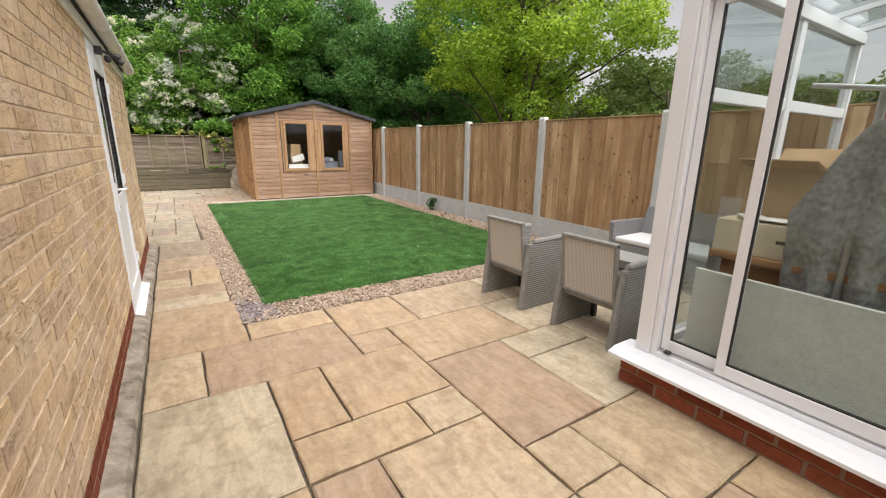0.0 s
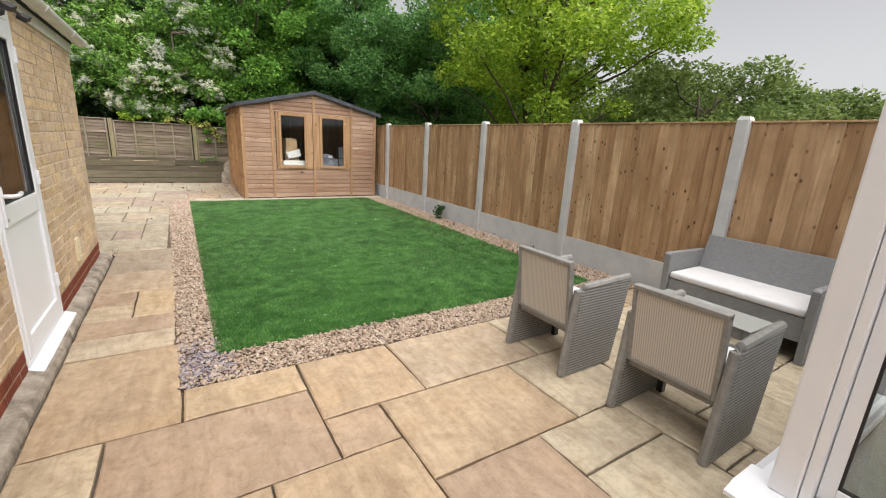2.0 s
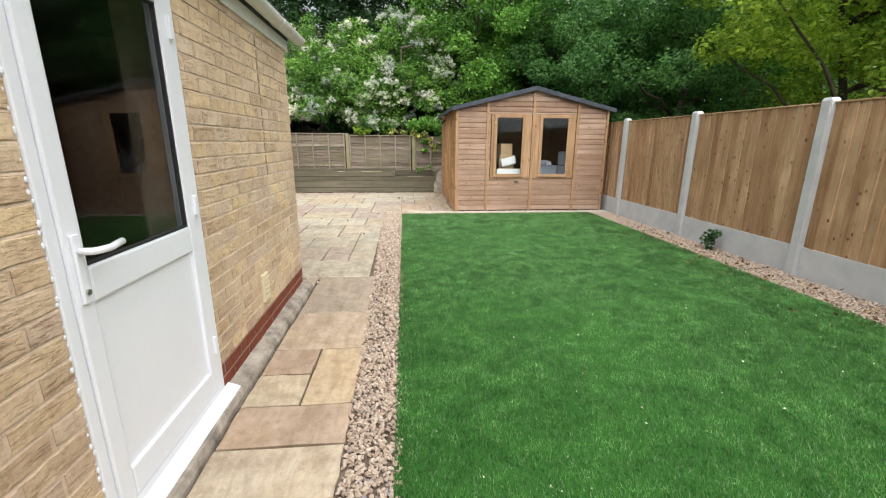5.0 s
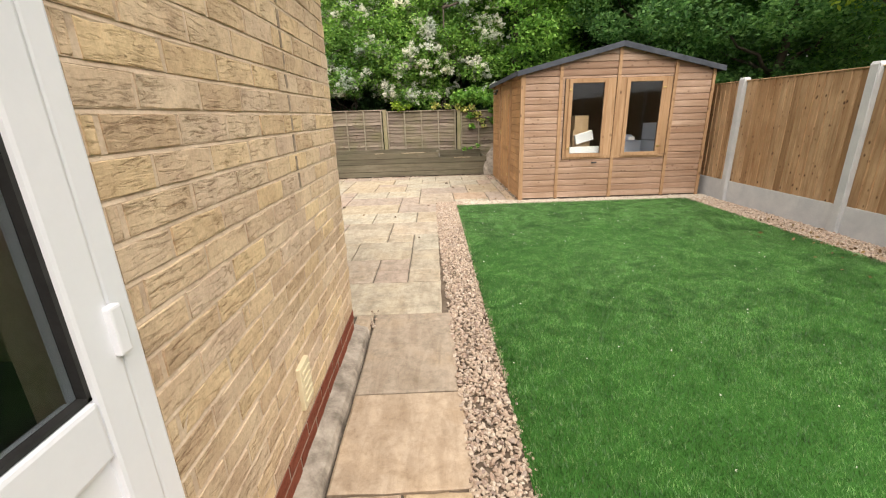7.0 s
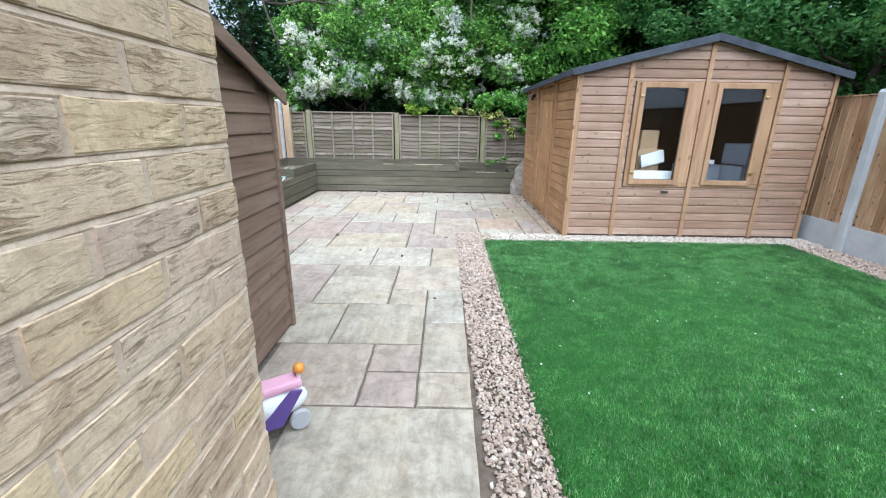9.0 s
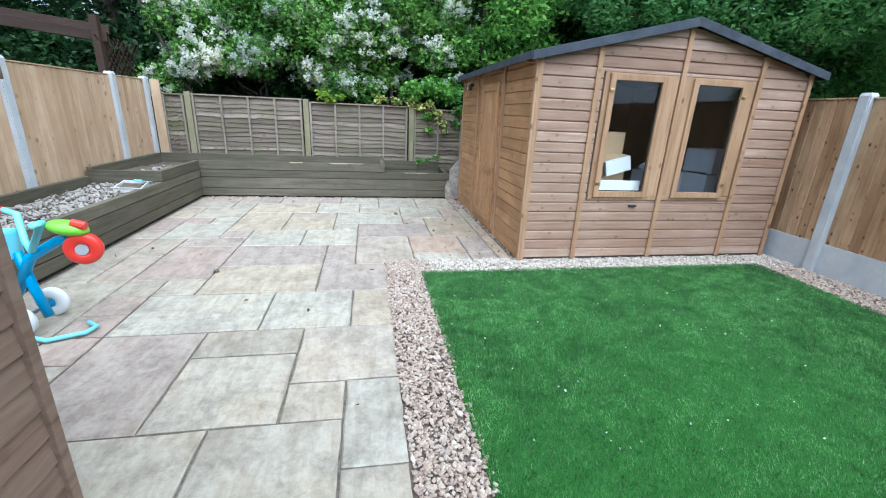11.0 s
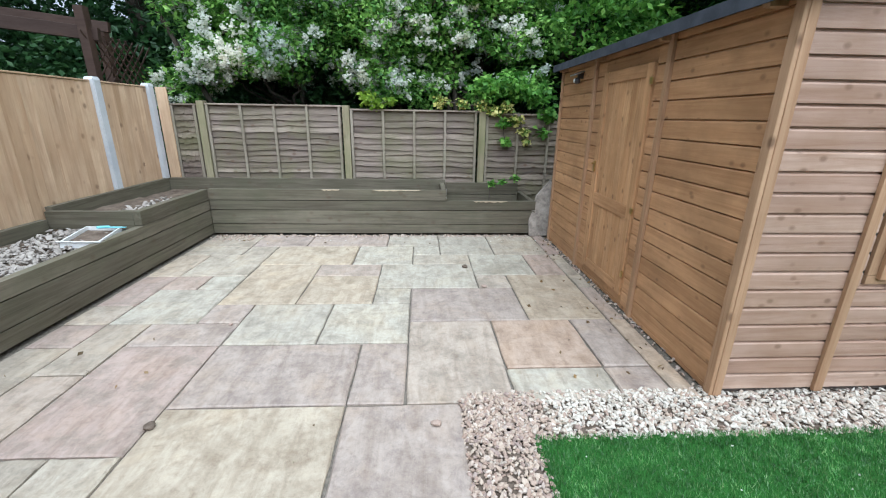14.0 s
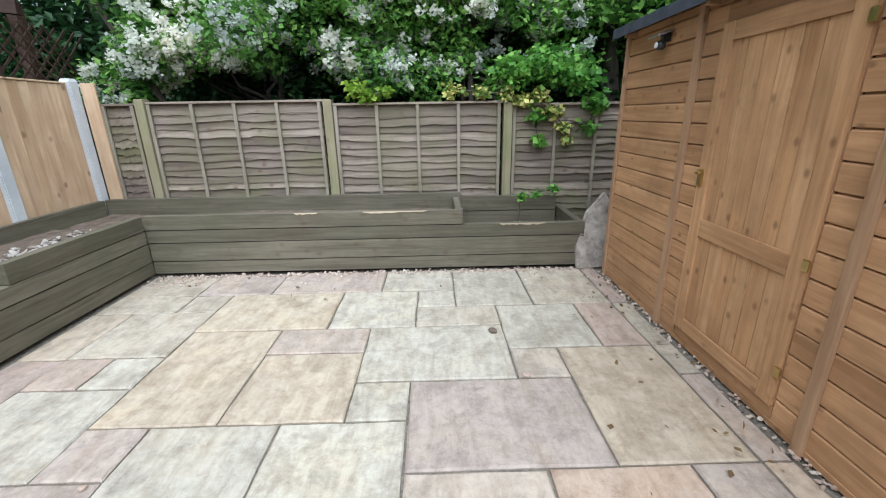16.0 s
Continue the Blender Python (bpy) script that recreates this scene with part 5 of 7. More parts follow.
    # windows
    for k, (xa, xb) in enumerate(W):
        lo_x, hi_x = (2.318, 3.098) if k == 0 else (3.156, 3.972)
        wd = part("window", boxed(lo_x, hi_x, SY0 - 0.022, SY0 - 0.002, 0.645, 0.69, bevel=0.003), M_SHED_Z, s)
        for b in ((lo_x, xa - 0.03, SY0 - 0.022, SY0 - 0.002, 0.692, 1.858), (xb + 0.03, hi_x, SY0 - 0.022, SY0 - 0.002, 0.692, 1.858), (xa - 0.03, xb + 0.03, SY0 - 0.022, SY0 - 0.002, 1.825, 1.858)):
            part("surround", boxed(*b, bevel=0.003), M_SHED_Z, wd)
        cas = bmesh.new()
        for b in ((xa - 0.045, xa + 0.012, SY0 - 0.046, SY0 - 0.0225, 0.675, 1.845), (xb - 0.012, xb + 0.045, SY0 - 0.046, SY0 - 0.0225, 0.675, 1.845), (xa + 0.012, xb - 0.012, SY0 - 0.046, SY0 - 0.0225, 0.675, 0.735), (xa + 0.012, xb - 0.012, SY0 - 0.046, SY0 - 0.0225, 1.79, 1.845)):
            box(cas, *b, bevel=0.004)
        part("casement", cas, M_SHED_Z, wd)
        part("pane", boxed(xa - 0.01, xb + 0.01, SY0 - 0.012, SY0 - 0.008, 0.70, 1.81), M_GLASS, wd).visible_shadow = False
        hx = xa - 0.02 if k == 0 else xb + 0.02
        for hz in (0.82, 1.70):
            part("hinge", boxed(hx - 0.022, hx + 0.022, SY0 - 0.058, SY0 - 0.046, hz - 0.012, hz + 0.012, bevel=0.003), M_BRASS, wd)
        if k == 0:
            part("latch", boxed(2.80, 2.88, SY0 - 0.045, SY0 - 0.018, 0.575, 0.595, bevel=0.003), M_DARK_METAL, wd)
    # side door
    door = part("door", boxed(SX0 - 0.0165, SX0 - 0.004, D0, D1, 0.10, DZ - 0.002), M_DOOR_Z, s, "matching ledged timber door")
    n = 6
    for i in range(n):
        ya = D0 + 0.085 + i * (D1 - D0 - 0.17) / n
        part("door_board", boxed(SX0 - 0.024, SX0 - 0.017, ya + 0.002, ya + (D1 - D0 - 0.17) / n - 0.002, 0.18, DZ - 0.09, bevel=0.002), M_DOOR_Z, door)
    for b in ((D0, D0 + 0.085, 0.10, DZ), (D1 - 0.085, D1, 0.10, DZ)):
        part("door_stile", boxed(SX0 - 0.038, SX0 - 0.017, *b, bevel=0.004), M_DOOR_Z, door)
    for za, zb in ((0.10, 0.18), (0.70, 0.80), (DZ - 0.09, DZ)):
        part("door_rail", boxed(SX0 - 0.036, SX0 - 0.0245, D0 + 0.086, D1 - 0.086, za, zb, bevel=0.004), M_SHED_Y, door)
    for hz in (0.28, 0.78, 1.68):
        h = part("door_hinge", boxed(SX0 - 0.050, SX0 - 0.038, D0 - 0.02, D0 + 0.012, hz - 0.024, hz + 0.024, bevel=0.003), M_BRASS, door)
    part("door_latch", boxed(SX0 - 0.052, SX0 - 0.038, D1 - 0.05, D1 - 0.015, 0.98, 1.07, bevel=0.003), M_BRASS, door)
    part("door_latch", tube([(SX0 - 0.05, D1 - 0.03, 1.05), (SX0 - 0.075, D1 - 0.03, 1.05), (SX0 - 0.078, D1 - 0.06, 1.052)], 0.006), M_BRASS, door)
    part("threshold", boxed(SX0 - 0.018, SX0 - 0.002, D0, D1, 0.031, 0.096, bevel=0.003), M_SHED_Y, s)
    part("plinth", boxed(SX0 - 0.022, SX0 - 0.004, SY0, SY1, 0.0, 0.0295), M_SHED_Y, s)

    # roof
    over, front = 0.115, 0.09
    for sx in (-1, 1):
        e = SMID + sx * (SX1 - SMID + over)
        slope = (APEX - EAVE) / (SX1 - SMID)
        ze = EAVE - slope * over + 0.012
        o = [(SMID, APEX + 0.012), (e, ze), (e, ze + 0.034), (SMID, APEX + 0.05)]
        part("roof_board", prismed(o, "y", SY0 - front, SY1 + 0.05, 0.003), M_FELT, s, "dark grey felted roof slope")
        fo = [(SMID, APEX + 0.054), (e, ze + 0.038), (e, ze - 0.038), (SMID, APEX - 0.026)]
        part("barge_board", prismed(fo, "y", SY0 - front - 0.02, SY0 - front - 0.001, 0.004), M_FELT, s, "dark felt-wrapped barge board")
        part("felt_edge", prismed([(e - 0.012, ze + 0.04), (e + sx * 0.006, ze + 0.04), (e + sx * 0.006, ze - 0.03), (e - 0.012, ze - 0.03)], "y", SY0 - front - 0.018, SY1 + 0.05, 0.002), M_FELT, s)
    for y in (SY0 + 0.10, 12.30, 13.30, SY1 - 0.12):
        part("purlin_end", boxed(SX0 - 0.10, SX0, y - 0.02, y + 0.02, EAVE - 0.055, EAVE - 0.022), M_SHED_Z, s)


shed()


def shed_contents():
    carton(pose(2.66, 11.72, 1.085, 0, 0, 14), 0.25, 0.24, 0.22, "brown cardboard box stacked inside the shed window", False)
    carton(pose(2.68, 11.70, 0.78, 0, 0, 5), 0.30, 0.26, 0.30, "brown cardboard box with a white lid inside the shed", False)
    b = thing("white_box", pose(2.73, 11.53, 0.90, 0, -14, 6), "white card box leaning on the stacked cartons", "box")
    part("body", boxed(-0.15, 0.15, -0.02, 0.02, 0.0, 0.15, bevel=0.004), M_WHITE_CARD, b)
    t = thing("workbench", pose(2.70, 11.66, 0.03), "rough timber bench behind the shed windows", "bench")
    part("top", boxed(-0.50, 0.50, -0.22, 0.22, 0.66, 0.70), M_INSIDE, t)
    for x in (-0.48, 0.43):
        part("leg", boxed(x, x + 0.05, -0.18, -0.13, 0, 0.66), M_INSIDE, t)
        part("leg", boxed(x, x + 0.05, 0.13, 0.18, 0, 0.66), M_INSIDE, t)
    w_ = thing("white_sheet", pose(2.70, 11.425, 0.732), "white polystyrene strip standing behind the shed glass", "board")
    part("strip", boxed(-0.24, 0.24, 0, 0.02, 0, 0.10), M_WHITE_CARD, w_)
    crate_mat = simple_noise("pale_crate", (0.34, 0.38, 0.46), (0.46, 0.50, 0.56), 5, 0.4, 0.4)
    for cx, cy, n in ((3.60, 12.05, 3), (4.20, 11.95, 4)):
        p = thing("plastic_crate", pose(cx, cy, 0.03), "pale blue plastic crates stacked inside the shed", "crate", "crates in the shed")
        for i in range(n):
            cr = bmesh.new()
            for q in ((-0.24, 0.24, -0.17, 0.17, 0, 0.01), (-0.24, -0.23, -0.17, 0.17, 0, 0.27), (0.23, 0.24, -0.17, 0.17, 0, 0.27), (-0.23, 0.23, -0.17, -0.16, 0, 0.27), (-0.23, 0.23, 0.16, 0.17, 0, 0.27)):
                box(cr, *q)
            part("crate", moved(cr, pose(0, 0, 0.285 * i, 0, 0, 7 * i)), crate_mat, p)
    t2 = thing("folded_sheet", pose(3.60, 12.05, 0.872), "crumpled blue-white cloth on the crates", "cloth")
    bm = bmesh.new()
    bmesh.ops.create_icosphere(bm, subdivisions=3, radius=0.2)
    for v in bm.verts:
        v.co *= 1 + 0.5 * noise.noise(v.co * 9)
        v.co.z = abs(v.co.z) * 0.45
    part("cloth", bm, simple_noise("blue_white_cloth", (0.16, 0.20, 0.34), (0.58, 0.60, 0.66), 9, 0.9, 0.2), t2)
    w2 = thing("paper_scrap", pose(3.66, 11.85, 0.882), "white paper scrap lying on the stacked crates", "paper")
    part("sheet", boxed(-0.05, 0.05, 0, 0.01, 0, 0.06), M_WHITE_CARD, w2)


shed_contents()


def shed_lamp():
    l = thing("solar_lamp", pose(SX0 - 0.02, 13.78, 1.80), "small solar security lamp under the shed eave", "lamp")
    part("panel", moved(boxed(-0.10, 0.0, -0.07, 0.07, 0.0, 0.014, bevel=0.003), pose(-0.01, 0, 0.055, 0, -20, 0)), M_STEEL, l, "tilted solar panel")
    part("mount", boxed(-0.05, 0.0, -0.02, 0.02, 0.0, 0.05, bevel=0.004), M_DARK_METAL, l)
    part("lamp_head", moved(turned([(0.0, -0.03), (0.022, -0.024), (0.03, 0.0), (0.022, 0.024), (0.0, 0.03)], 14), pose(-0.055, -0.01, -0.02)), M_DARK_METAL, l, smooth=True)
    part("lens", moved(turned([(0.0, -0.004), (0.018, -0.003), (0.018, 0.003), (0.0, 0.004)], 14, "x"), pose(-0.086, -0.01, -0.02)), M_WHITE_CARD, l)


shed_lamp()

# slab leaning behind the shed's corner
bm = bmesh.new()
prism(bm, [(-0.17, 0.0), (0.16, 0.0), (0.17, 0.62), (0.12, 0.70), (-0.06, 0.52), (-0.17, 0.20)], "y", -0.02, 0.02)
bmesh.ops.bevel(bm, geom=bm.edges[:], offset=0.005, segments=1, affect="EDGES")
ls = solid("leaning_slab", moved(bm, pose(1.60, 14.50, 0.0, -14, 0, 6)), M_FOUNDATION, "broken grey stone slab leaning between raised bed and shed", "slab")


# ---------------- lapped store ----------------
def store():
    s = thing("timber_store", pose(0, 0, 0), "faded brown overlap timber garden store with a felt roof", "store")
    x1_, x0_, y0_, y1_ = -0.955, -2.05, 7.22, 8.83
    eave, ridge = 1.53, 1.80
    ym = (y0_ + y1_) / 2
    part("shell", prismed([(y0_, 0.0), (y1_, 0.0), (y1_, eave), (ym, ridge), (y0_, eave)], "x", x0_, x1_), M_STORE_Y, s)
    z, H = 0.03, 0.106
    meshes = {}
    while z < ridge - 0.06:
        f = 1.0 if z + H < eave else max(0.05, (ridge - z - H * 0.8) / (ridge - eave))
        half = round((y1_ - y0_) / 2 * f, 3)
        if half not in meshes:
            bm = bmesh.new()
            prism(bm, [(0.004, 0.0), (0.020, 0.0), (0.007, H + 0.012), (0.001, H + 0.012)], "y", -half, half)
            meshes[half] = to_mesh("board", bm, M_STORE_Y)
        b = part("board", meshes[half], M_STORE_Y, s)
        b.matrix_basis = pose(x1_, ym, z, random.uniform(-0.2, 0.2), 0, 0)
        z += H
    part("corner_batten", boxed(x1_ + 0.006, x1_ + 0.034, y1_ - 0.035, y1_ + 0.004, 0.0, eave - 0.01, bevel=0.004), M_STORE_Y, s)
    for sy in (-1, 1):
        e = ym + sy * ((y1_ - y0_) / 2 + 0.09)
        sl = (ridge - eave) / ((y1_ - y0_) / 2)
        ze = eave - sl * 0.09 + 0.01
        part("roof_board", prismed([(ym, ridge + 0.01), (e, ze), (e, ze + 0.022), (ym, ridge + 0.032)], "x", x0_ - 0.05, x1_ + 0.06, 0.002), M_FELT, s)
        part("barge_board", prismed([(ym, ridge + 0.036), (e, ze + 0.026), (e, ze - 0.05), (ym, ridge - 0.04)], "x", x1_ + 0.061, x1_ + 0.078, 0.003), M_STORE_Y, s, "plain timber barge board")


store()


# ---------------- toys ----------------
def tricycle():
    t = thing("toy_tricycle", pose(-1.92, 10.28, 0.0, 0, 0, 0), "blue, aqua and lime plastic child's tricycle with red wheels", "tricycle")
    part("frame", tube([(-0.16, 0.02, 0.22), (-0.02, 0.0, 0.47), (0.16, -0.02, 0.58), (0.30, -0.02, 0.62)], 0.030, 12), M_BLUE, t, "blue tube frame", True)
    part("down_tube", tube([(-0.10, 0.02, 0.50), (-0.06, 0.02, 0.25), (-0.02, 0.02, 0.06)], 0.028, 12), M_BLUE, t, smooth=True)
    part("fork", tube([(0.24, -0.02, 0.66), (0.29, -0.03, 0.58), (0.32, -0.04, 0.54)], 0.022, 10), M_BLUE, t, smooth=True)
    wheel = [(0.035, -0.03), (0.06, -0.032), (0.085, -0.03), (0.098, -0.018), (0.1, 0.0), (0.098, 0.018), (0.085, 0.03), (0.06, 0.032), (0.035, 0.03), (0.035, -0.03)]
    wh = part("front_wheel", moved(turned(wheel, 28, "y"), pose(0.32, -0.06, 0.545, 0, 0, 12)), M_RED, t, "red plastic wheel", True)
    part("hub", moved(turned([(0.0, -0.034), (0.034, -0.034), (0.034, 0.034), (0.0, 0.034)], 18, "y"), pose(0.32, -0.06, 0.545, 0, 0, 12)), M_GREY_TOY, wh)
    part("handlebar", tube([(0.12, -0.14, 0.70), (0.16, -0.10, 0.72), (0.05, -0.06, 0.55), (0.0, 0.0, 0.50), (-0.06, 0.05, 0.56), (-0.10, 0.10, 0.72), (-0.18, 0.12, 0.74)], 0.020, 10), M_AQUA, t, "aqua handlebar", True)
    part("grip", tube([(-0.18, 0.12, 0.74), (-0.28, 0.12, 0.73)], 0.024, 10), M_RED, t, "red grip")
    part("grip", tube([(0.30, -0.08, 0.71), (0.37, -0.08, 0.69)], 0.026, 10), M_RED, t, "red grip")
    sd = bmesh.new()
    bmesh.ops.create_icosphere(sd, subdivisions=3, radius=1.0)
    part("seat", moved(sd, pose(0.26, -0.06, 0.675, 0, 12, 0) @ Matrix.Diagonal((0.11, 0.07, 0.045, 1))), M_LIME, t, "lime green seat", True)
    part("bucket", boxed(-0.26, -0.10, -0.09, 0.09, 0.46, 0.64, bevel=0.02), M_AQUA, t)
    for y in (-0.14, 0.16):
        wr = part("rear_wheel", moved(turned(wheel, 24, "y"), pose(-0.08, y, 0.10)), M_WHITE_CARD, t, "pale plastic wheel", True)
        part("hub", moved(turned([(0.0, -0.034), (0.03, -0.034), (0.03, 0.034), (0.0, 0.034)], 16, "y"), pose(-0.08, y, 0.10)), M_BLUE, wr)
    part("axle", tube([(-0.08, -0.14, 0.10), (-0.08, 0.16, 0.10)], 0.012), M_STEEL, t)
    part("push_handle", tube([(-0.06, -0.18, 0.03), (0.12, -0.24, 0.022), (0.28, -0.16, 0.022), (0.30, -0.08, 0.022), (0.22, -0.02, 0.024)], 0.014, 10), M_AQUA, t, "aqua push handle on the ground", True)


tricycle()


def ride_toy():
    t = thing("ride_on_toy", pose(-0.66, 7.80, 0, 0, 0, 35), "small white, pink and purple ride-on toy", "toy")
    bm = bmesh.new()
    bmesh.ops.create_icosphere(bm, subdivisions=3, radius=1.0)
    part("body", moved(bm, pose(0, 0, 0.13) @ Matrix.Diagonal((0.16, 0.07, 0.075, 1))), M_WHITE_CARD, t, smooth=True)
    part("side_stripe", prismed([(-0.10, 0.05), (0.02, 0.05), (0.12, 0.20), (0.07, 0.21)], "y", -0.078, -0.066), M_PURPLE, t)
    part("seat", boxed(-0.15, 0.13, -0.05, 0.05, 0.195, 0.235, bevel=0.015), M_PINK, t)
    kb = bmesh.new()
    bmesh.ops.create_icosphere(kb, subdivisions=2, radius=0.028)
    part("knob", moved(kb, pose(0.13, 0, 0.27)), M_ORANGE, t, smooth=True)
    part("stem", tube([(0.12, 0, 0.20), (0.13, 0, 0.26)], 0.01), M_WHITE_CARD, t)
    for x in (-0.10, 0.10):
        for y in (-0.07, 0.07):
            part("wheel", moved(turned([(0.0, -0.015), (0.045, -0.015), (0.05, 0.0), (0.045, 0.015), (0.0, 0.015)], 18, "y"), pose(x, y, 0.05)), M_GREY_TOY, t)


ride_toy()


# ---------------- garden furniture ----------------
def armchair(m):
    """Origin at the floor under the middle of the back; the chair faces +x."""
    c = thing("rattan_armchair", m, "grey rattan garden armchair with a ribbed beige back and white cushion", "chair", "armchairs round the glass table")
    hw = 0.275
    for s in (-1, 1):
        y0_, y1_ = (s * hw, s * (hw - 0.045)) if s > 0 else (s * hw, s * hw + 0.045)
        o = [(0.0, 0.0), (0.46, 0.0), (0.555, 0.585), (0.54, 0.60), (0.10, 0.575), (0.055, 0.56)]
        pn = bmesh.new()
        prism(pn, o, "y", min(y0_, y1_), max(y0_, y1_))
        bmesh.ops.bevel(pn, geom=pn.edges[:], offset=0.008, segments=2, affect="EDGES")
        part("side_panel", pn, M_RATTAN, c, "woven grey side panel")
        rim = [(0.548, 0.597), (0.10, 0.580), (0.05, 0.565), (-0.006, 0.0)]
        yy = s * (hw - 0.0225)
        part("arm_edge", tube([(x, yy, z + 0.006) for x, z in rim], 0.025, 8), M_RATTAN_PLAIN, c)
    W = hw - 0.05
    tilt = pose(0.045, 0, 0.33, 0, -7, 0)
    part("backrest", moved(boxed(-0.012, 0.012, -W + 0.014, W - 0.014, 0.0, 0.40, bevel=0.003), tilt), M_RIB, c, "ribbed beige woven back")
    fr = bmesh.new()
    for b in ((-0.02, 0.02, -W - 0.004, -W + 0.018, -0.02, 0.42), (-0.02, 0.02, W - 0.018, W + 0.004, -0.02, 0.42), (-0.022, 0.022, -W - 0.004, W + 0.004, 0.40, 0.428), (-0.02, 0.02, -W + 0.018, W - 0.018, -0.02, 0.004)):
        box(fr, *b, bevel=0.006)
    part("back_frame", moved(fr, tilt), M_RATTAN_PLAIN, c)
    part("seat", boxed(0.05, 0.52, -W + 0.002, W - 0.002, 0.27, 0.325, bevel=0.006), M_RATTAN_PLAIN, c)
    part("cushion", boxed(0.06, 0.535, -W + 0.006, W - 0.006, 0.327, 0.40, bevel=0.022), M_CUSHION, c, "white seat cushion", True)
    for s in (-1, 1):
        part("leg", boxed(0.40, 0.44, s * (W - 0.025) - 0.018, s * (W - 0.025) + 0.018, 0.0, 0.269, bevel=0.003), M_DARK_METAL, c, "dark inner leg")
    return c


chair = armchair(pose(2.455, 3.367, 0.0))
copy_thing(chair, pose(2.475, 2.50, 0.0, 0, 0, 1.0))


def sofa():
    s = thing("rattan_sofa", pose(4.10, 2.395, 0), "grey rattan two-seat garden sofa with a thin white cushion", "sofa")
    L = 1.10
    o = [(0.03, 0.0), (0.60, 0.0), (0.60, 0.56), (0.02, 0.575), (0.0, 0.56)]
    for y in (0.0, L - 0.055):
        pn = prismed(o, "y", y, y + 0.055, 0.008)
        part("arm", pn, M_RATTAN_SOFA, s)
    bk = prismed([(0.50, 0.30), (0.55, 0.30), (0.655, 0.70), (0.605, 0.705)], "y", 0.057, L - 0.057, 0.008)
    part("backrest", bk, M_RATTAN_SOFA, s)
    part("apron", boxed(0.04, 0.075, 0.057, L - 0.057, 0.16, 0.345, bevel=0.006), M_RATTAN_SOFA, s)
    part("seat", boxed(0.077, 0.52, 0.057, L - 0.057, 0.30, 0.345), M_RATTAN_SOFA, s)
    cu = bmesh.new()
    box(cu, 0.03, 0.52, 0.06, L - 0.06, 0.347, 0.405, bevel=0.02)
    part("cushion", cu, M_CUSHION, s, "thin white seat cushion", True)
    part("back_panel", boxed(0.56, 0.60, 0.057, L - 0.057, 0.05, 0.29), M_RATTAN_SOFA, s)


sofa()


def coffee_table():
    t = thing("coffee_table", pose(3.36, 2.49, 0), "low grey rattan coffee table with a glass top", "table")
    W, L, H = 0.30, 0.68, 0.385
    for x in (0.0, W - 0.035):
        for y in (0.0, L - 0.035):
            part("leg", boxed(x, x + 0.035, y, y + 0.035, 0, H, bevel=0.004), M_RATTAN_PLAIN, t)
    for y in (0.001, L - 0.031):
        part("end_panel", boxed(0.036, W - 0.036, y, y + 0.03, 0.06, H, bevel=0.004), M_RATTAN, t)
    part("rail", boxed(0.004, 0.03, 0.036, L - 0.036, H - 0.07, H, bevel=0.004), M_RATTAN_PLAIN, t)
    part("rail", boxed(W - 0.03, W - 0.004, 0.036, L - 0.036, H - 0.07, H, bevel=0.004), M_RATTAN_PLAIN, t)
    part("shelf", boxed(0.01, W - 0.01, 0.032, L - 0.032, 0.14, 0.16, bevel=0.004), M_RATTAN_PLAIN, t)
    part("glass_top", boxed(-0.01, W + 0.01, -0.01, L + 0.01, H + 0.002, H + 0.010, bevel=0.002), M_GLASS_TABLE, t, "grey-green glass top")


coffee_table()


# ---------------- neighbour's pergola ----------------
def pergola():
    p = thing("pergola", pose(-3.75, 15.0, 0), "dark brown timber pergola with trellis beyond the pale fence", "pergola")
    for x, y, h in ((0.0, -0.05, 2.55), (-0.35, 0.75, 2.5), (-1.8, -0.6, 2.7)):
        part("post", boxed(x - 0.05, x + 0.05, y - 0.05, y + 0.05, 0, h, bevel=0.006), M_PERGOLA, p)
    part("beam", moved(boxed(-2.4, 0.1, -0.04, 0.04, -0.07, 0.07, bevel=0.006), pose(0.0, 0.0, 2.28, 0, 5, 12)), M_PERGOLA, p)
    part("beam", moved(boxed(-2.4, 0.1, -0.04, 0.04, -0.06, 0.06, bevel=0.006), pose(-0.2, 0.5, 2.44, 0, 5, 12)), M_PERGOLA, p)
    for k in range(7):
        for s in (-1, 1):
            part("trellis_slat", moved(boxed(-0.010, 0.010, -0.004, 0.004, -0.38, 0.38), pose(0.02, 0.10 + k * 0.12 , 2.02, 0, 0, 90) @ pose(0, 0, 0, 0, 45 * s, 0) @ pose(0, s * 0.005, 0)), M_PERGOLA, p)


pergola()


# ---------------- trees and shrubs ----------------
def leaf_mesh(name, centres, size, mat, droop=0.25, up=0.0, slim=0.55):
    """Small folded leaves, four corners each, at the given places."""
    n = len(centres)
    d = rng.normal(0, 1, (n, 3))
    d[:, 2] = d[:, 2] * 0.55 - droop + up
    d /= np.linalg.norm(d, axis=1, keepdims=True)
    o = rng.normal(0, 1, (n, 3)) + np.array([0, 0, 0.9])
    s = np.cross(d, o)
    s /= np.linalg.norm(s, axis=1, keepdims=True) + 1e-9
    nn = np.cross(s, d)
    L = rng.uniform(size[0], size[1], (n, 1))
    b, t = centres, centres + d * L
    m = centres + d * L * 0.45 - nn * L * 0.10
    l, r = m + s * L * slim * 0.5 + nn * L * 0.16, m - s * L * slim * 0.5 + nn * L * 0.16
    v = np.stack([b, l, t, r], 1).reshape(-1, 3)
    k = 4 * np.arange(n)[:, None]
    f = np.concatenate([k + np.array([[0, 1, 2]]), k + np.array([[0, 2, 3]])])
    return fast_mesh(name, v, f, mat)


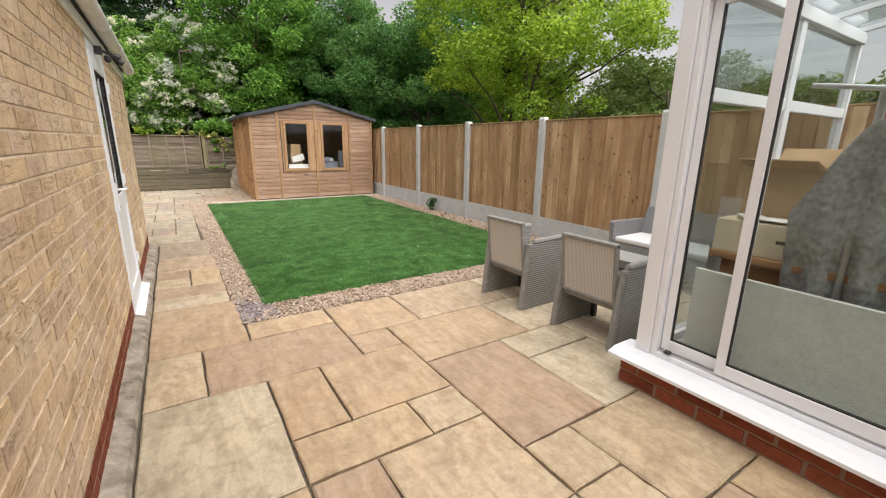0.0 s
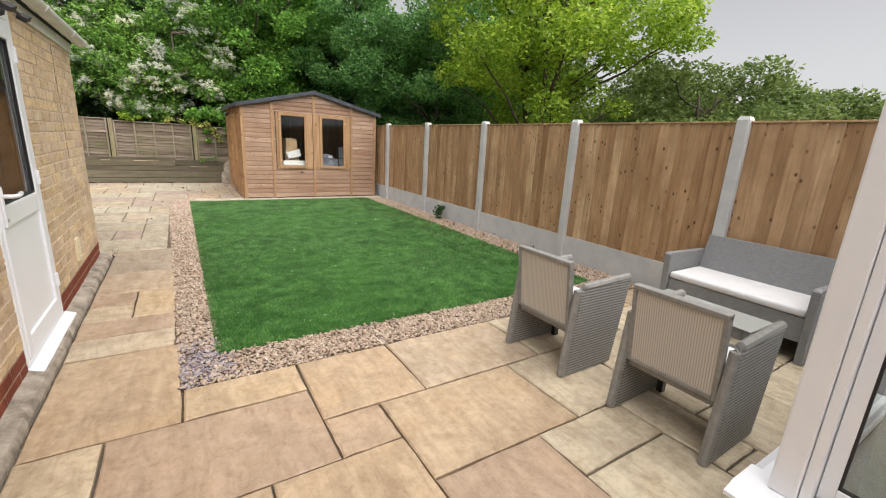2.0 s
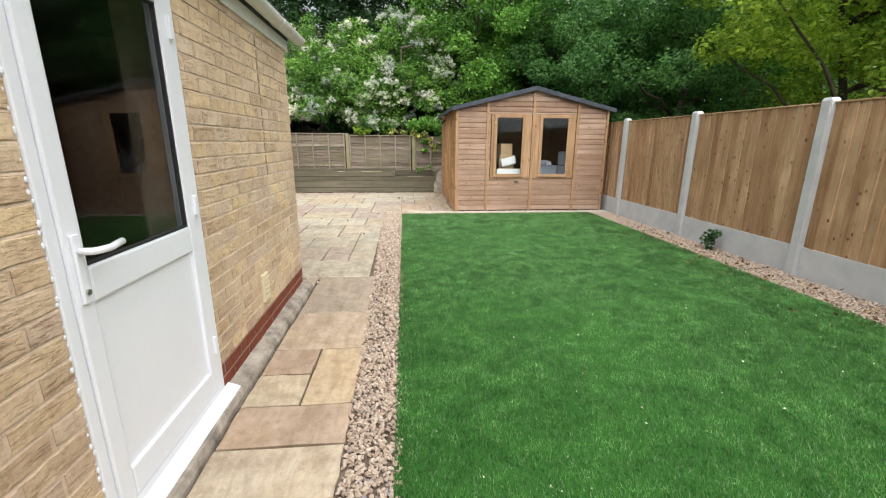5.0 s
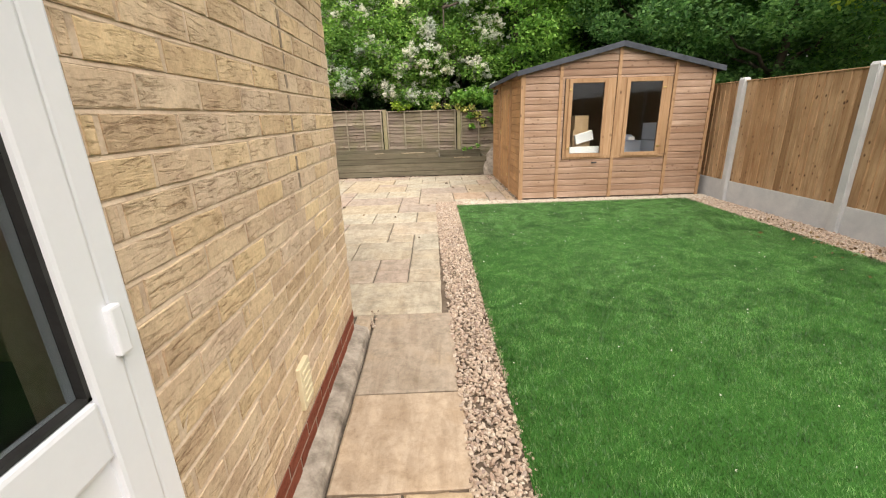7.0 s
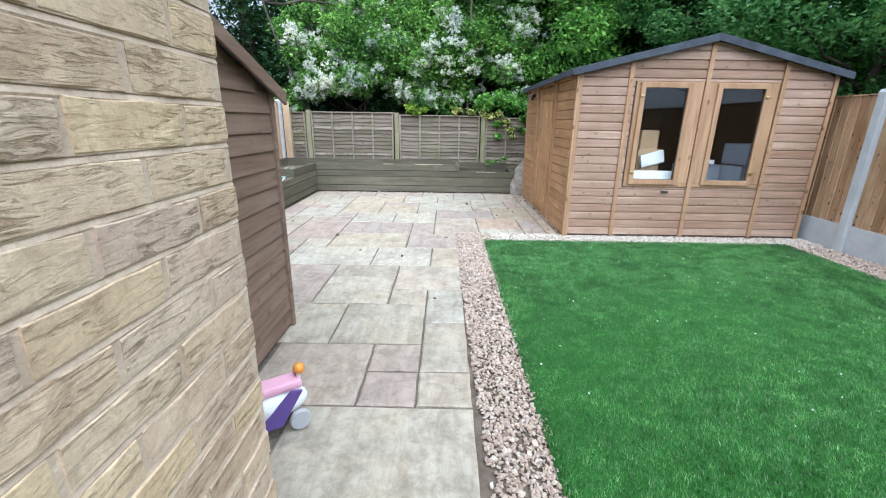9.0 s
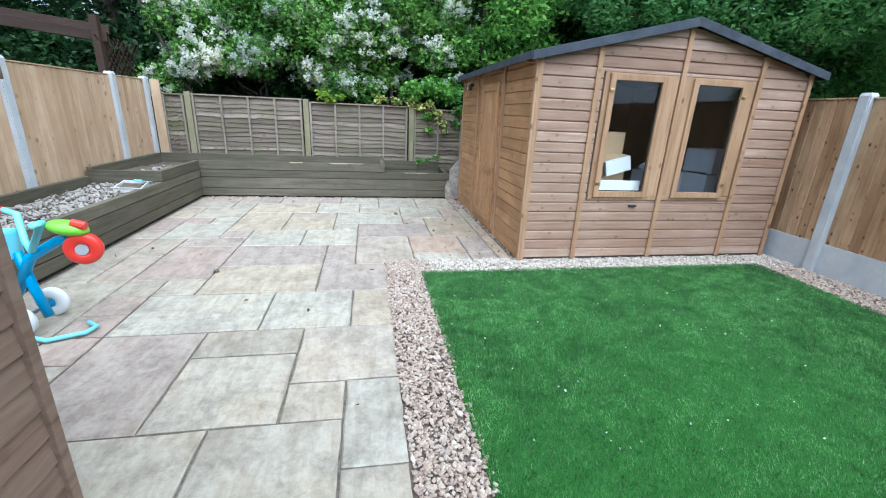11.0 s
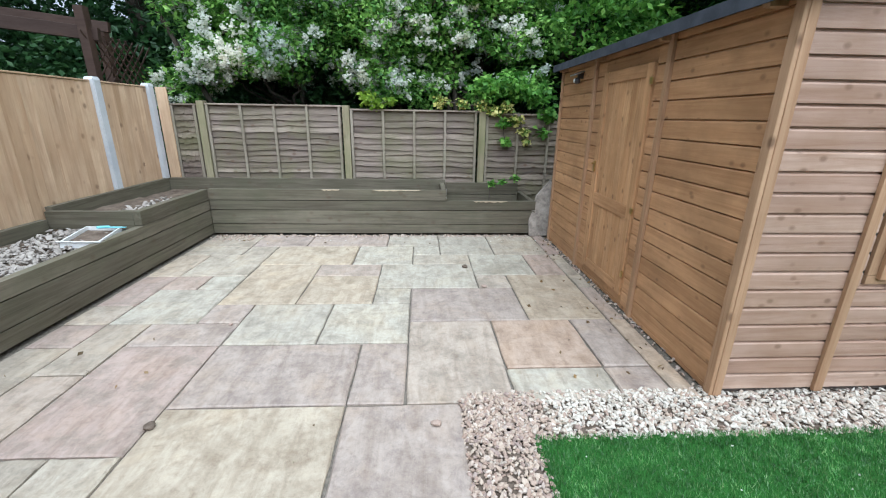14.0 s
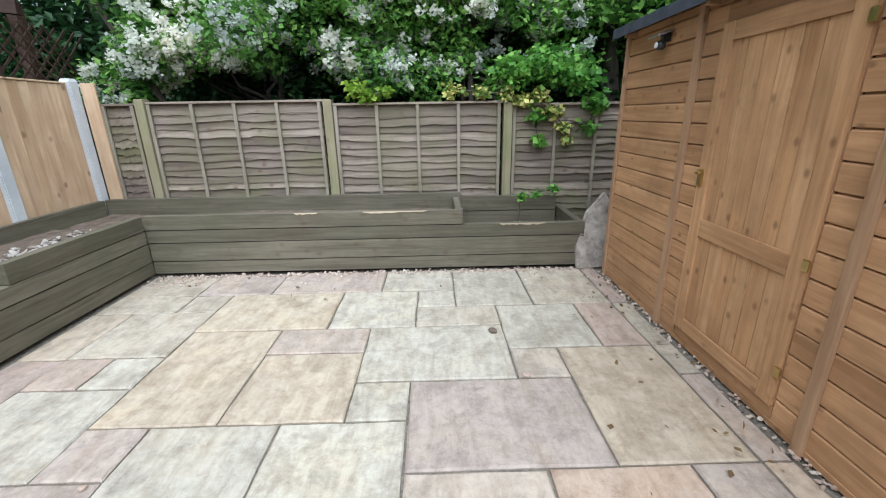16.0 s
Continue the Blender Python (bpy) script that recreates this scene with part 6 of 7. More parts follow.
def clump_points(clumps, per, shell=0.6, flat=0.72):
    """Points gathered near the skins of many ellipsoid clumps (x, y, z, r)."""
    c = np.asarray(clumps)
    wts = c[:, 3] ** 2
    which = rng.choice(len(c), int(per * len(c)), p=wts / wts.sum())
    u = rng.normal(0, 1, (len(which), 3))
    u /= np.linalg.norm(u, axis=1, keepdims=True)
    rad = c[which, 3:4] * (shell + (1.08 - shell) * rng.uniform(0, 1, (len(which), 1)) ** 0.7) * (1 + 0.22 * np.sin(u[:, :1] * 7 + which[:, None]) * np.cos(u[:, 1:2] * 6))
    return c[which, :3] + u * rad * np.array([1, 1, flat])


def limb(bm, a, b, r0, r1, wob=0.12):
    a, b = Vector(a), Vector(b)
    pts_ = []
    for i in range(6):
        f = i / 5
        p = a.lerp(b, f)
        if 0 < i < 5:
            p += Vector((random.uniform(-wob, wob), random.uniform(-wob, wob), random.uniform(-wob, wob) * 0.5))
        pts_.append(p)
    tube(pts_, r0, 7, r1, bm)
    return pts_


def tree(m_xy, height, crown_z, radius, clumps_n, clump_r, per, leaf, mat, label, trunk_r=0.16, stems=1, squash=1.0, blossom=0, name="tree", limbs=16, droop=0.25, seed=1, spread=(1.0, 1.0), category="tree", fringe=0, flat=0.72):
    global rng
    random.seed(seed)
    rng = np.random.default_rng(seed + 100)
    x, y = m_xy
    t = thing(name, pose(x, y, -0.06), label, category)
    cl = []
    zc = (height + crown_z) / 2
    hz = (height - crown_z) / 2
    tries = 0
    while len(cl) < clumps_n and tries < 6000:
        tries += 1
        u = Vector((random.gauss(0, 1), random.gauss(0, 1), random.gauss(0, 1))).normalized() * (random.random() ** 0.42)
        taper = 1.0 - 0.35 * max(0, u.z) * squash
        p = Vector((u.x * radius * spread[0] * taper, u.y * radius * spread[1] * taper, zc + u.z * hz))
        p += Vector((noise.noise(p * 0.6), noise.noise(p * 0.6 + Vector((9, 0, 0))), 0)) * 0.5
        r = random.uniform(*clump_r)
        if all((Vector(q[:3]) - p).length > (q[3] + r) * 0.55 for q in cl):
            cl.append((p.x, p.y, p.z, r))
    for _ in range(fringe):
        cl.append((random.uniform(-1.2, 1.2), random.uniform(-1.15, -0.55), random.choice((1.85, 2.0, 2.2, 2.5, 2.8, 3.2)) + random.uniform(-0.05, 0.15), random.uniform(0.22, 0.38)))
    wood = bmesh.new()
    tops_ = []
    for s in range(stems):
        ox, oy = (0, 0) if stems == 1 else (random.uniform(-0.3, 0.3), random.uniform(-0.3, 0.3))
        tops_.append(limb(wood, (ox, oy, 0), (ox * 4 + random.uniform(-0.4, 0.4), oy * 4 + random.uniform(-0.4, 0.4), height * 0.75), trunk_r / (stems ** 0.4), trunk_r * 0.18, 0.08))
    for q in random.sample(cl, min(limbs, len(cl))):
        st = random.choice(tops_)
        base_ = min(st, key=lambda p: abs(p.z - max(0.5, q[2] - 0.5 * math.hypot(q[0], q[1]) - 0.3)))
        limb(wood, base_, q[:3], trunk_r * 0.34, 0.012, 0.10)
    part("trunk", wood, M_BARK, t, smooth=True)
    pts_ = clump_points(cl, per, 0.6, flat)
    crown = part("crown", leaf_mesh("crown", pts_, leaf, mat, droop), mat, t)
    if blossom:
        tips = clump_points(cl, blossom, 0.95, flat)
        tips = tips[np.array([noise.noise(Vector(p) * 1.2) > 0.02 for p in tips])]
        heads = np.repeat(tips, 5, axis=0) + rng.normal(0, 1, (len(tips) * 5, 3)) * np.array([0.085, 0.07, 0.045])
        sprays = np.repeat(heads, 24, axis=0) + rng.normal(0, 0.024, (len(heads) * 24, 3))
        part("blossom", leaf_mesh("blossom", sprays, (0.030, 0.054), M_BLOSSOM, 0.0, 0.4, 0.95), M_BLOSSOM, t, "clusters of white blossom")
    return t


# white-blossomed hawthorns over the back fence
for k, (hx, hy, hh) in enumerate(((-2.3, 16.85, 4.9), (-0.8, 16.7, 4.7), (0.7, 16.8, 5.2))):
    tree((hx, hy), hh, 1.95, 1.4, 130, (0.15, 0.34), 190, (0.055, 0.105), M_LEAF_HAW, "hawthorn in white blossom hanging over the back fence", 0.09, 3, 0.5, 3.4, "hawthorn_tree", 20, 0.3, 3 + 50 * k, (1.05, 0.8), "tree", 16, 0.78)
# dense mid-green trees behind
tree((2.9, 17.2), 8.2, 1.5, 2.0, 70, (0.35, 0.65), 520, (0.08, 0.14), M_LEAF_MID, "dense mid-green broadleaf tree behind the shed", 0.2, 2, 0.5, 0, "broadleaf_tree", 14, 0.3, 5)
tree((-0.6, 19.6), 10.5, 1.4, 3.0, 80, (0.6, 1.1), 560, (0.10, 0.18), M_LEAF_DARK_SHADED, "tall broadleaf tree behind the hawthorns, leaves darkened as shade", 0.26, 1, 0.5, 0, "broadleaf_tree", 14, 0.3, 6)
tree((-5.2, 18.8), 10.0, 1.2, 3.0, 60, (0.6, 1.1), 520, (0.10, 0.18), M_LEAF_DARK_SHADED, "tall dark green tree beyond the corner of the garden", 0.26, 1, 0.5, 0, "broadleaf_tree", 14, 0.3, 7)
tree((5.3, 19.5), 11.0, 1.4, 3.0, 90, (0.45, 0.8), 460, (0.10, 0.18), M_LEAF_MID, "tall green broadleaf tree behind the shed", 0.28, 1, 0.5, 0, "broadleaf_tree", 14, 0.3, 8)
tree((-9.5, 16.0), 8.5, 1.0, 3.0, 44, (0.7, 1.2), 420, (0.12, 0.2), M_LEAF_DARK_SHADED, "dark green tree beyond the neighbour's pergola", 0.25, 1, 0.5, 0, "broadleaf_tree", 12, 0.3, 9)
tree((6.0, 16.2), 7.4, 0.5, 1.9, 70, (0.35, 0.65), 640, (0.07, 0.13), M_LEAF_CONIFER, "dark green conifer behind shed and fence", 0.16, 1, 1.3, 0, "conifer_tree", 14, 0.3, 10)
tree((8.6, 15.2), 7.0, 0.4, 2.0, 60, (0.4, 0.7), 560, (0.08, 0.14), M_LEAF_CONIFER, "dark green conifer beyond the side fence", 0.16, 1, 1.0, 0, "conifer_tree", 14, 0.3, 11)
tree((11.5, 16.5), 9.5, 0.8, 3.0, 56, (0.7, 1.1), 480, (0.12, 0.2), M_LEAF_MID, "green broadleaf tree beyond the side fence", 0.25, 1, 0.5, 0, "broadleaf_tree", 12, 0.3, 12)
# bright tree over the side fence
tree((9.5, 10.5), 7.9, 1.6, 3.7, 130, (0.34, 0.66), 400, (0.08, 0.14), M_LEAF_LIGHT, "bright yellow-green broadleaf tree over the side fence", 0.15, 3, 0.4, 0, "broadleaf_tree", 34, 0.35, 13)
tree((13.5, 8.4), 4.0, 0.2, 2.7, 50, (0.5, 0.85), 520, (0.10, 0.17), M_LEAF_FAR, "olive green shrub tree in the neighbour's garden", 0.15, 2, 0.4, 0, "shrub_tree", 10, 0.25, 14)
for k, (hx, hy, hh) in enumerate(((24, 9.5, 4.5), (25, 4.5, 4.3), (26, -0.5, 4.5), (25, -6, 4.6), (22, 14.5, 5.6), (17, 19, 8.0))):
    tree((hx, hy), hh, 0.1, 3.6, 46, (0.7, 1.2), 620, (0.16, 0.28), M_LEAF_FAR, "distant green hedge trees beyond the fences", 0.2, 1, 0.3, 0, "hedge_tree", 4, 0.2, 20 + k)

# dark undergrowth behind the hawthorns, its leaf colour holding the shade of the gaps
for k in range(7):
    tree((-6.4 + 2.3 * k, 18.2 + 0.4 * (k % 2)), 3.4 + 0.3 * (k % 3), 0.0, 1.5, 34, (0.45, 0.7), 420, (0.08, 0.15), M_LEAF_DARK_SHADED, "dark shrub behind the back fence with shade in its leaf colour", 0.06, 3, 0.2, 0, "shrub", 6, 0.2, 40 + k, category="shrub")


# second row added to stop sky showing through; shade sits in the leaf colour
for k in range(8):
    tree((-7.5 + 2.3 * k, 19.4), 3.2 + 0.4 * (k % 2), 0.0, 1.7, 30, (0.5, 0.8), 360, (0.10, 0.18), M_LEAF_DARK_SHADED, "added dark shrub behind the hawthorns, closing bright gaps between them", 0.06, 3, 0.2, 0, "shrub", 6, 0.2, 70 + k, category="shrub")


# row added to block sky gaps behind the conifers, dark leaf colour as shade
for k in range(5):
    tree((3.4 + 2.1 * k, 21.3 - 0.35 * k), 6.2 + 0.5 * (k % 2), 0.0, 1.9, 46, (0.5, 0.85), 380, (0.12, 0.2), M_LEAF_DARK_SHADED, "added dark hedge tree closing sky gaps behind the shed", 0.10, 2, 0.3, 0, "hedge_tree", 6, 0.25, 90 + k)


def climber(name, spots, per, leaf, mat, label, seed):
    global rng
    random.seed(seed)
    rng = np.random.default_rng(seed)
    t = thing(name, pose(*spots[0][:3]), label, "climber")
    o = np.array(spots[0][:3])
    stems = bmesh.new()
    cl = []
    prev = Vector((0, 0, 0))
    for s in spots:
        q = Vector(np.array(s[:3]) - o)
        if (q - prev).length > 0.01:
            limb(stems, prev, q, 0.008, 0.005, 0.03)
        prev = q
        cl.append((*q, s[3]))
    part("stem", stems, M_BARK, t)
    part("leaves", leaf_mesh("leaves", clump_points(cl, per, 0.3), leaf, mat, 0.4, 0, 0.85), mat, t)


climber("ivy", [(0.35, 15.36, 1.62, 0.10), (0.62, 15.36, 1.60, 0.09), (0.88, 15.36, 1.58, 0.09), (1.05, 15.35, 1.52, 0.10), (1.22, 15.34, 1.55, 0.10), (1.36, 15.33, 1.40, 0.10), (1.46, 15.32, 1.25, 0.08), (1.52, 15.32, 1.12, 0.06)], 85, (0.035, 0.07), M_LEAF_IVY, "yellow and green variegated ivy trailing over the back fence", 61)
climber("ivy", [(-0.62, 15.36, 1.64, 0.12), (-0.50, 15.35, 1.56, 0.08), (-0.35, 15.36, 1.62, 0.07)], 80, (0.04, 0.08), M_LEAF_LIGHT, "yellow-green leaves drooping over the back fence", 62)
climber("ivy", [(0.95, 15.40, 1.80, 0.22), (1.3, 15.42, 1.85, 0.26), (1.6, 15.40, 1.75, 0.22), (1.80, 15.36, 1.50, 0.14), (1.75, 15.34, 1.25, 0.08), (1.2, 15.35, 1.36, 0.08), (1.22, 15.33, 1.12, 0.06)], 210, (0.05, 0.10), M_LEAF_MID, "green ivy hanging over the back fence beside the shed", 63)
climber("bed_plant", [(0.98, 15.0, 0.30, 0.05), (1.02, 15.05, 0.58, 0.05), (1.16, 15.05, 0.60, 0.05), (1.34, 15.05, 0.66, 0.06)], 45, (0.03, 0.06), M_LEAF_MID, "small leafy plant growing in the low box bed", 65)
climber("fence_plant", [(4.58, 8.15, 0.02, 0.05), (4.58, 8.17, 0.12, 0.09), (4.60, 8.12, 0.22, 0.08)], 70, (0.03, 0.06), M_LEAF_DARK_SHADED, "small dark green plant in the gravel by the fence", 66)

# clods and bits of gravel dropped on the slabs
for cx, cy, r_ in ((-1.22, 11.18, 0.026), (0.14, 11.16, 0.024), (0.50, 13.35, 0.03), (0.62, 12.86, 0.022), (-1.28, 12.2, 0.015)):
    cb = bmesh.new()
    bmesh.ops.create_icosphere(cb, subdivisions=2, radius=r_)
    for v in cb.verts:
        v.co *= 1 + 0.5 * noise.noise(v.co * 40 + Vector((cx, cy, 0)) * 9)
        v.co.z *= 0.55
    solid("stone", moved(cb, pose(cx, cy, r_ * 0.42)), M_SOIL if r_ > 0.025 else M_PEBBLE, "small earthy stone lying loose on the patio slabs", "stone", "loose stones on the patio")

# fallen leaves and petals
rng = np.random.default_rng(5)
lit = np.concatenate([scatter(0.9, 1.62, 11.5, 14.4, 13, (0.004, 0.012)), scatter(-2.3, 1.6, 13.8, 14.45, 8, (0.02, 0.024)), scatter(3.7, 4.7, 4.5, 9.0, 26, (0.03, 0.045)), scatter(4.2, 4.55, 4.6, 9.6, 170, (0.012, 0.035)), scatter(1.38, 1.62, 11.4, 14.4, 60, (0.008, 0.022)), scatter(-2.3, 0.2, 8.8, 12, 2, (0.02, 0.024))])
ob = new("fallen_leaves", leaf_mesh("fallen_leaves", lit, (0.02, 0.05), M_LITTER, 0.0, 0.0, 0.6))
tagged(ob, "dry brown leaves fallen on slabs and gravel", "leaves", kind="stuff")
pet = np.concatenate([scatter(0.65, 4.4, 4.5, 11.0, 7, (0.030, 0.036)), scatter(0.65, 2.6, 8.5, 11.0, 9, (0.030, 0.036)), scatter(-2.3, 1.5, 14.2, 14.5, 30, (0.015, 0.02))])
ob = new("fallen_petals", leaf_mesh("fallen_petals", pet, (0.008, 0.018), M_BLOSSOM, 0.0, 0.0, 0.8))
tagged(ob, "white blossom petals scattered on the lawn", "petals", kind="stuff")


# ---------------- paving slabs ----------------
random.seed(11)


def slab_mesh(w, d, mat):
    """A riven slab with a wavering edge, its top at z 0."""
    bm = bmesh.new()
    g = 0.006
    pts_ = []
    n = 5
    for i in range(4):
        c0 = [(-1, -1), (1, -1), (1, 1), (-1, 1)][i]
        c1 = [(1, -1), (1, 1), (-1, 1), (-1, -1)][i]
        for k in range(n):
            f = k / n
            x, y = c0[0] + (c1[0] - c0[0]) * f, c0[1] + (c1[1] - c0[1]) * f
            j = 0.0035
            pts_.append((x * (w / 2 - g) + random.uniform(-j, j), y * (d / 2 - g) + random.uniform(-j, j)))
    lo = [bm.verts.new((x, y, -0.035)) for x, y in pts_]
    mid = [bm.verts.new((x, y, -0.007 + random.uniform(-0.002, 0.002))) for x, y in pts_]
    top = [bm.verts.new((x - math.copysign(min(abs(x), 0.007 + random.uniform(0, 0.004)), x), y - math.copysign(min(abs(y), 0.007 + random.uniform(0, 0.004)), y), random.uniform(-0.0012, 0.0008))) for x, y in pts_]
    m_ = len(pts_)
    for a_, b_ in ((lo, mid), (mid, top)):
        for i in range(m_):
            bm.faces.new((a_[i], a_[(i + 1) % m_], b_[(i + 1) % m_], b_[i]))
    bm.faces.new(top)
    bmesh.ops.recalc_face_normals(bm, faces=bm.faces)
    return to_mesh("slab", bm, mat)


def lay(rects, x_of, base_mat, tones=None):
    for i0, k0, i1, k1 in rects:
        mat = (tones or {}).get((i0, k0), base_mat)
        xa, xb, ya, yb = x_of(i0), x_of(i1), slab_y(k0), slab_y(k1)
        b = part("slab", slab_mesh(xb - xa, yb - ya, mat), mat, patio)
        b.matrix_basis = pose((xa + xb) / 2, (ya + yb) / 2, random.uniform(-0.002, 0.002), random.uniform(-0.15, 0.15), random.uniform(-0.15, 0.15), random.uniform(-0.15, 0.15))


def fill(rects, i0, i1, k0, k1, blocked, seed):
    """Complete a random-rectangle layout over cells left free."""
    rnd = random.Random(seed)
    used = set()
    for a_, b_, c_, d_ in rects:
        for i in range(math.floor(a_), math.ceil(c_)):
            for k in range(math.floor(b_), math.ceil(d_)):
                used.add((i, k))
    out = []
    for k in range(k0, k1):
        for i in range(i0, i1):
            if (i, k) in used or blocked(i, k):
                continue
            sizes = [(2, 2), (3, 2), (2, 1), (1, 1), (1, 2), (2, 3)]
            rnd.shuffle(sizes)
            sizes.append((1, 1))
            for w_, d_ in sizes:
                cells = [(i + p, k + q) for p in range(w_) for q in range(d_)]
                if all(c[0] < i1 and c[1] < k1 and c not in used and not blocked(*c) for c in cells):
                    used.update(cells)
                    out.append((i, k, i + w_, k + d_))
                    break
    return out


NEAR = [(-2, -3, -1, -1), (-1, -3, 2, -1), (0, -1, 2, 0), (2, -2, 4, 0), (4, -2, 7, 0), (2, -3, 3, -2), (3, -4, 6, -2), (6, -4, 8, -2), (7, -2, 9, 0), (5, -5, 7, -4), (3, -7, 5, -4), (5, -7, 7, -5), (1, -5, 3, -3), (0, -5, 1, -3), (-2, -6, 0, -3), (0, -6, 2, -5), (2, -6, 3, -5), (1, -8, 3, -6), (3, -8, 4, -7), (4, -9, 6, -7)]
NEAR += [(-2, -1, 0, 2), (-2, 2, 0, 3), (-2, 3, 0, 4), (-2, 4, -1, 5), (-2, 5, -1, 6), (-1, 4, 0, 6), (-2, 6, 0, 8), (-2, 8, 0, 11)]
NEAR += fill(NEAR, -2, 14, -20, 0, lambda i, k: i >= 6 and k < -7, 3)


def near_x(i):
    return 0.395 + 0.306 * i


near_path = [r for r in NEAR if 2 <= r[1] < 8]
lay([r for r in NEAR if r[1] >= 8], lambda i: {-2: -0.217, 0: 0.345}[i], M_SLAB_FAR)
M_SLAB_CREAM = stone_material("sandstone_cream", [(0.0, (0.47, 0.41, 0.315)), (0.5, (0.51, 0.45, 0.345)), (1.0, (0.49, 0.425, 0.325))], (0.27, 0.215, 0.15), 0.8)
NEAR_TONES = {(r[0], r[1]): M_SLAB_CREAM for r in NEAR if r[0] >= 5 and -9 <= r[1] <= -2 and (r[0], r[1]) != (4, -9)}
NEAR_TONES[(-2, -6)] = M_SLAB_CREAM
lay([r for r in NEAR if r[1] < 2], near_x, M_SLAB_NEAR, NEAR_TONES)
corner_slab = part("slab", slab_mesh(0.13, 0.27, M_SLAB_FAR), M_SLAB_FAR, patio)
corner_slab.matrix_basis = pose(-0.29, 7.215, 0.0)
lay(near_path, lambda i: {-2: -0.217, -1: 0.085, 0: 0.365}[i], M_SLAB_NEAR)

FAR = [(-2, 11, 1, 13), (-1, 13, 0, 14), (-1, 14, 0, 15), (0, 13, 1, 14), (0, 14, 1, 16), (-3, 13, -1, 15), (-2, 15, 0, 17), (0, 16, 1, 18), (-3, 17, -1, 19), (-1, 17, 0, 18), (-1, 18, 1, 20), (-3, 19, -1, 20), (-5, 17, -3, 20), (-4, 15, -2, 17), (-5, 20, -2, 22), (-2, 20, 0, 22), (0, 20, 1, 22), (-4, 22, -1, 24), (-1, 22, 1, 24), (-4, 24, -1, 26), (-1, 24, 0, 26), (0, 24, 2, 27), (-2, 26, 0, 28)]
FAR += [(0, 27, 3, 29), (2, 25, 4, 27), (2, 24, 4, 25), (3, 27, 5, 30), (-1, 28, 0, 29), (-1, 29, 2, 31), (2, 29, 3, 30), (2, 30, 4, 32), (-3, 28, -1, 30), (-3, 30, -1, 31), (-5, 28, -3, 31), (-6, 29, -5, 30), (-7, 30, -5, 32), (-5, 31, -2, 33), (-2, 31, 0, 33), (0, 32, 1, 33), (0, 31, 2, 32), (-1, 33, 1, 34.5), (1, 32, 3, 34.5), (3, 32, 5, 34.5), (-4, 33, -1, 34.5), (-6, 33, -4, 34.5), (-5, 27, -4, 28), (-6, 26, -4, 27), (-6, 23, -4, 26), (-7, 25, -6, 27), (-5, 22, -4, 23), (-6, 32, -5, 33), (-8, 32, -6, 33), (-8, 33, -6, 34.5), (-7, 29, -6, 30), (-4, 26, -2, 28), (-7, 27, -5, 29), (5, 27, 5.45, 29), (5, 29, 5.45, 30), (5, 30, 5.45, 32), (5, 24, 5.45, 27), (4, 24, 5, 25), (4, 25, 5, 27), (4, 30, 5, 32), (5, 32, 5.45, 34.5)]
FAR += fill(FAR, -11, 1, 11, 34, lambda i, k: (i < -8 and k > 19) or (k > 33) or (i <= -3 and k < 16), 8)


def far_x(i):
    return -0.02 + (0.297 if i > 0 else 0.3035) * i


TONES = {}
for tone, cells in ((M_SLAB_PALE, ((-1, 33), (-2, 31), (0, 32), (1, 32), (2, 30), (-6, 29), (-1, 28), (-4, 26), (-2, 26), (-7, 27), (2, 24), (-1, 29), (0, 16), (-2, 20), (-5, 20))),
                    (M_SLAB_BUFF, ((-5, 28), (-3, 28), (3, 27), (-5, 31), (0, 20), (-4, 22))),
                    (M_SLAB_ORANGE, ((2, 25),)),
                    (M_SLAB_MAUVE, ((0, 27), (-4, 33), (-6, 33), (-5, 27), (-1, 24), (-6, 26), (-4, 24), (4, 24), (4, 25), (-1, 22), (-5, 17)))):
    TONES.update({c: tone for c in cells})
lay(FAR, far_x, M_SLAB_FAR, TONES)

# ---------------- bricks ----------------
random.seed(12)
FULL = [brick_mesh("brick", BRICK_L, BRICK_H, 0.02, M_BRICK, 0.0026) for _ in range(12)]
RED = [brick_mesh("brick", BRICK_L, BRICK_H, 0.02, M_BRICK_RED, 0.0016) for _ in range(3)]
cut_cache = {}


def cut(length, mat):
    key = (round(length, 2), mat.name)
    if key not in cut_cache:
        cut_cache[key] = brick_mesh("brick", key[0], BRICK_H, 0.02, mat, 0.0020)
    return cut_cache[key]


rest = []
n_parts = 0
for row in range(27):
    zc = 0.068 + row * COURSE + BRICK_H / 2 - 0.012
    mat, kinds = (M_BRICK_RED, RED) if row < 2 else (M_BRICK, FULL)
    y = -2.2 - (0.1125 if row % 2 else 0.0)
    while y < WALL_END:
        ya, yb = max(y, -2.2), min(y + BRICK_L, WALL_END)
        y += BRICK_L + 0.010
        if zc + BRICK_H / 2 > DOOR[2] - 0.01 and zc - BRICK_H / 2 < DOOR[3]:
            if ya < DOOR[0] < yb:
                yb = DOOR[0] - 0.004
            elif ya < DOOR[1] < yb:
                ya = DOOR[1] + 0.004
            elif DOOR[0] <= ya and yb <= DOOR[1]:
                continue
        if yb - ya < 0.03:
            continue
        full = yb - ya > BRICK_L - 0.002
        me = random.choice(kinds) if full else cut(yb - ya, mat)
        m = pose(WALL_X + random.uniform(-0.0006, 0.0012), (ya + yb) / 2, zc + random.uniform(-0.001, 0.001), random.uniform(-0.35, 0.35), 0, 0)
        if 5.32 < ya < WALL_END and 4 <= row and n_parts < 300:
            b = part("brick", me, mat, wall_east)
            b.matrix_basis = m
            n_parts += 1
        else:
            rest.append((me, m, row < 2))


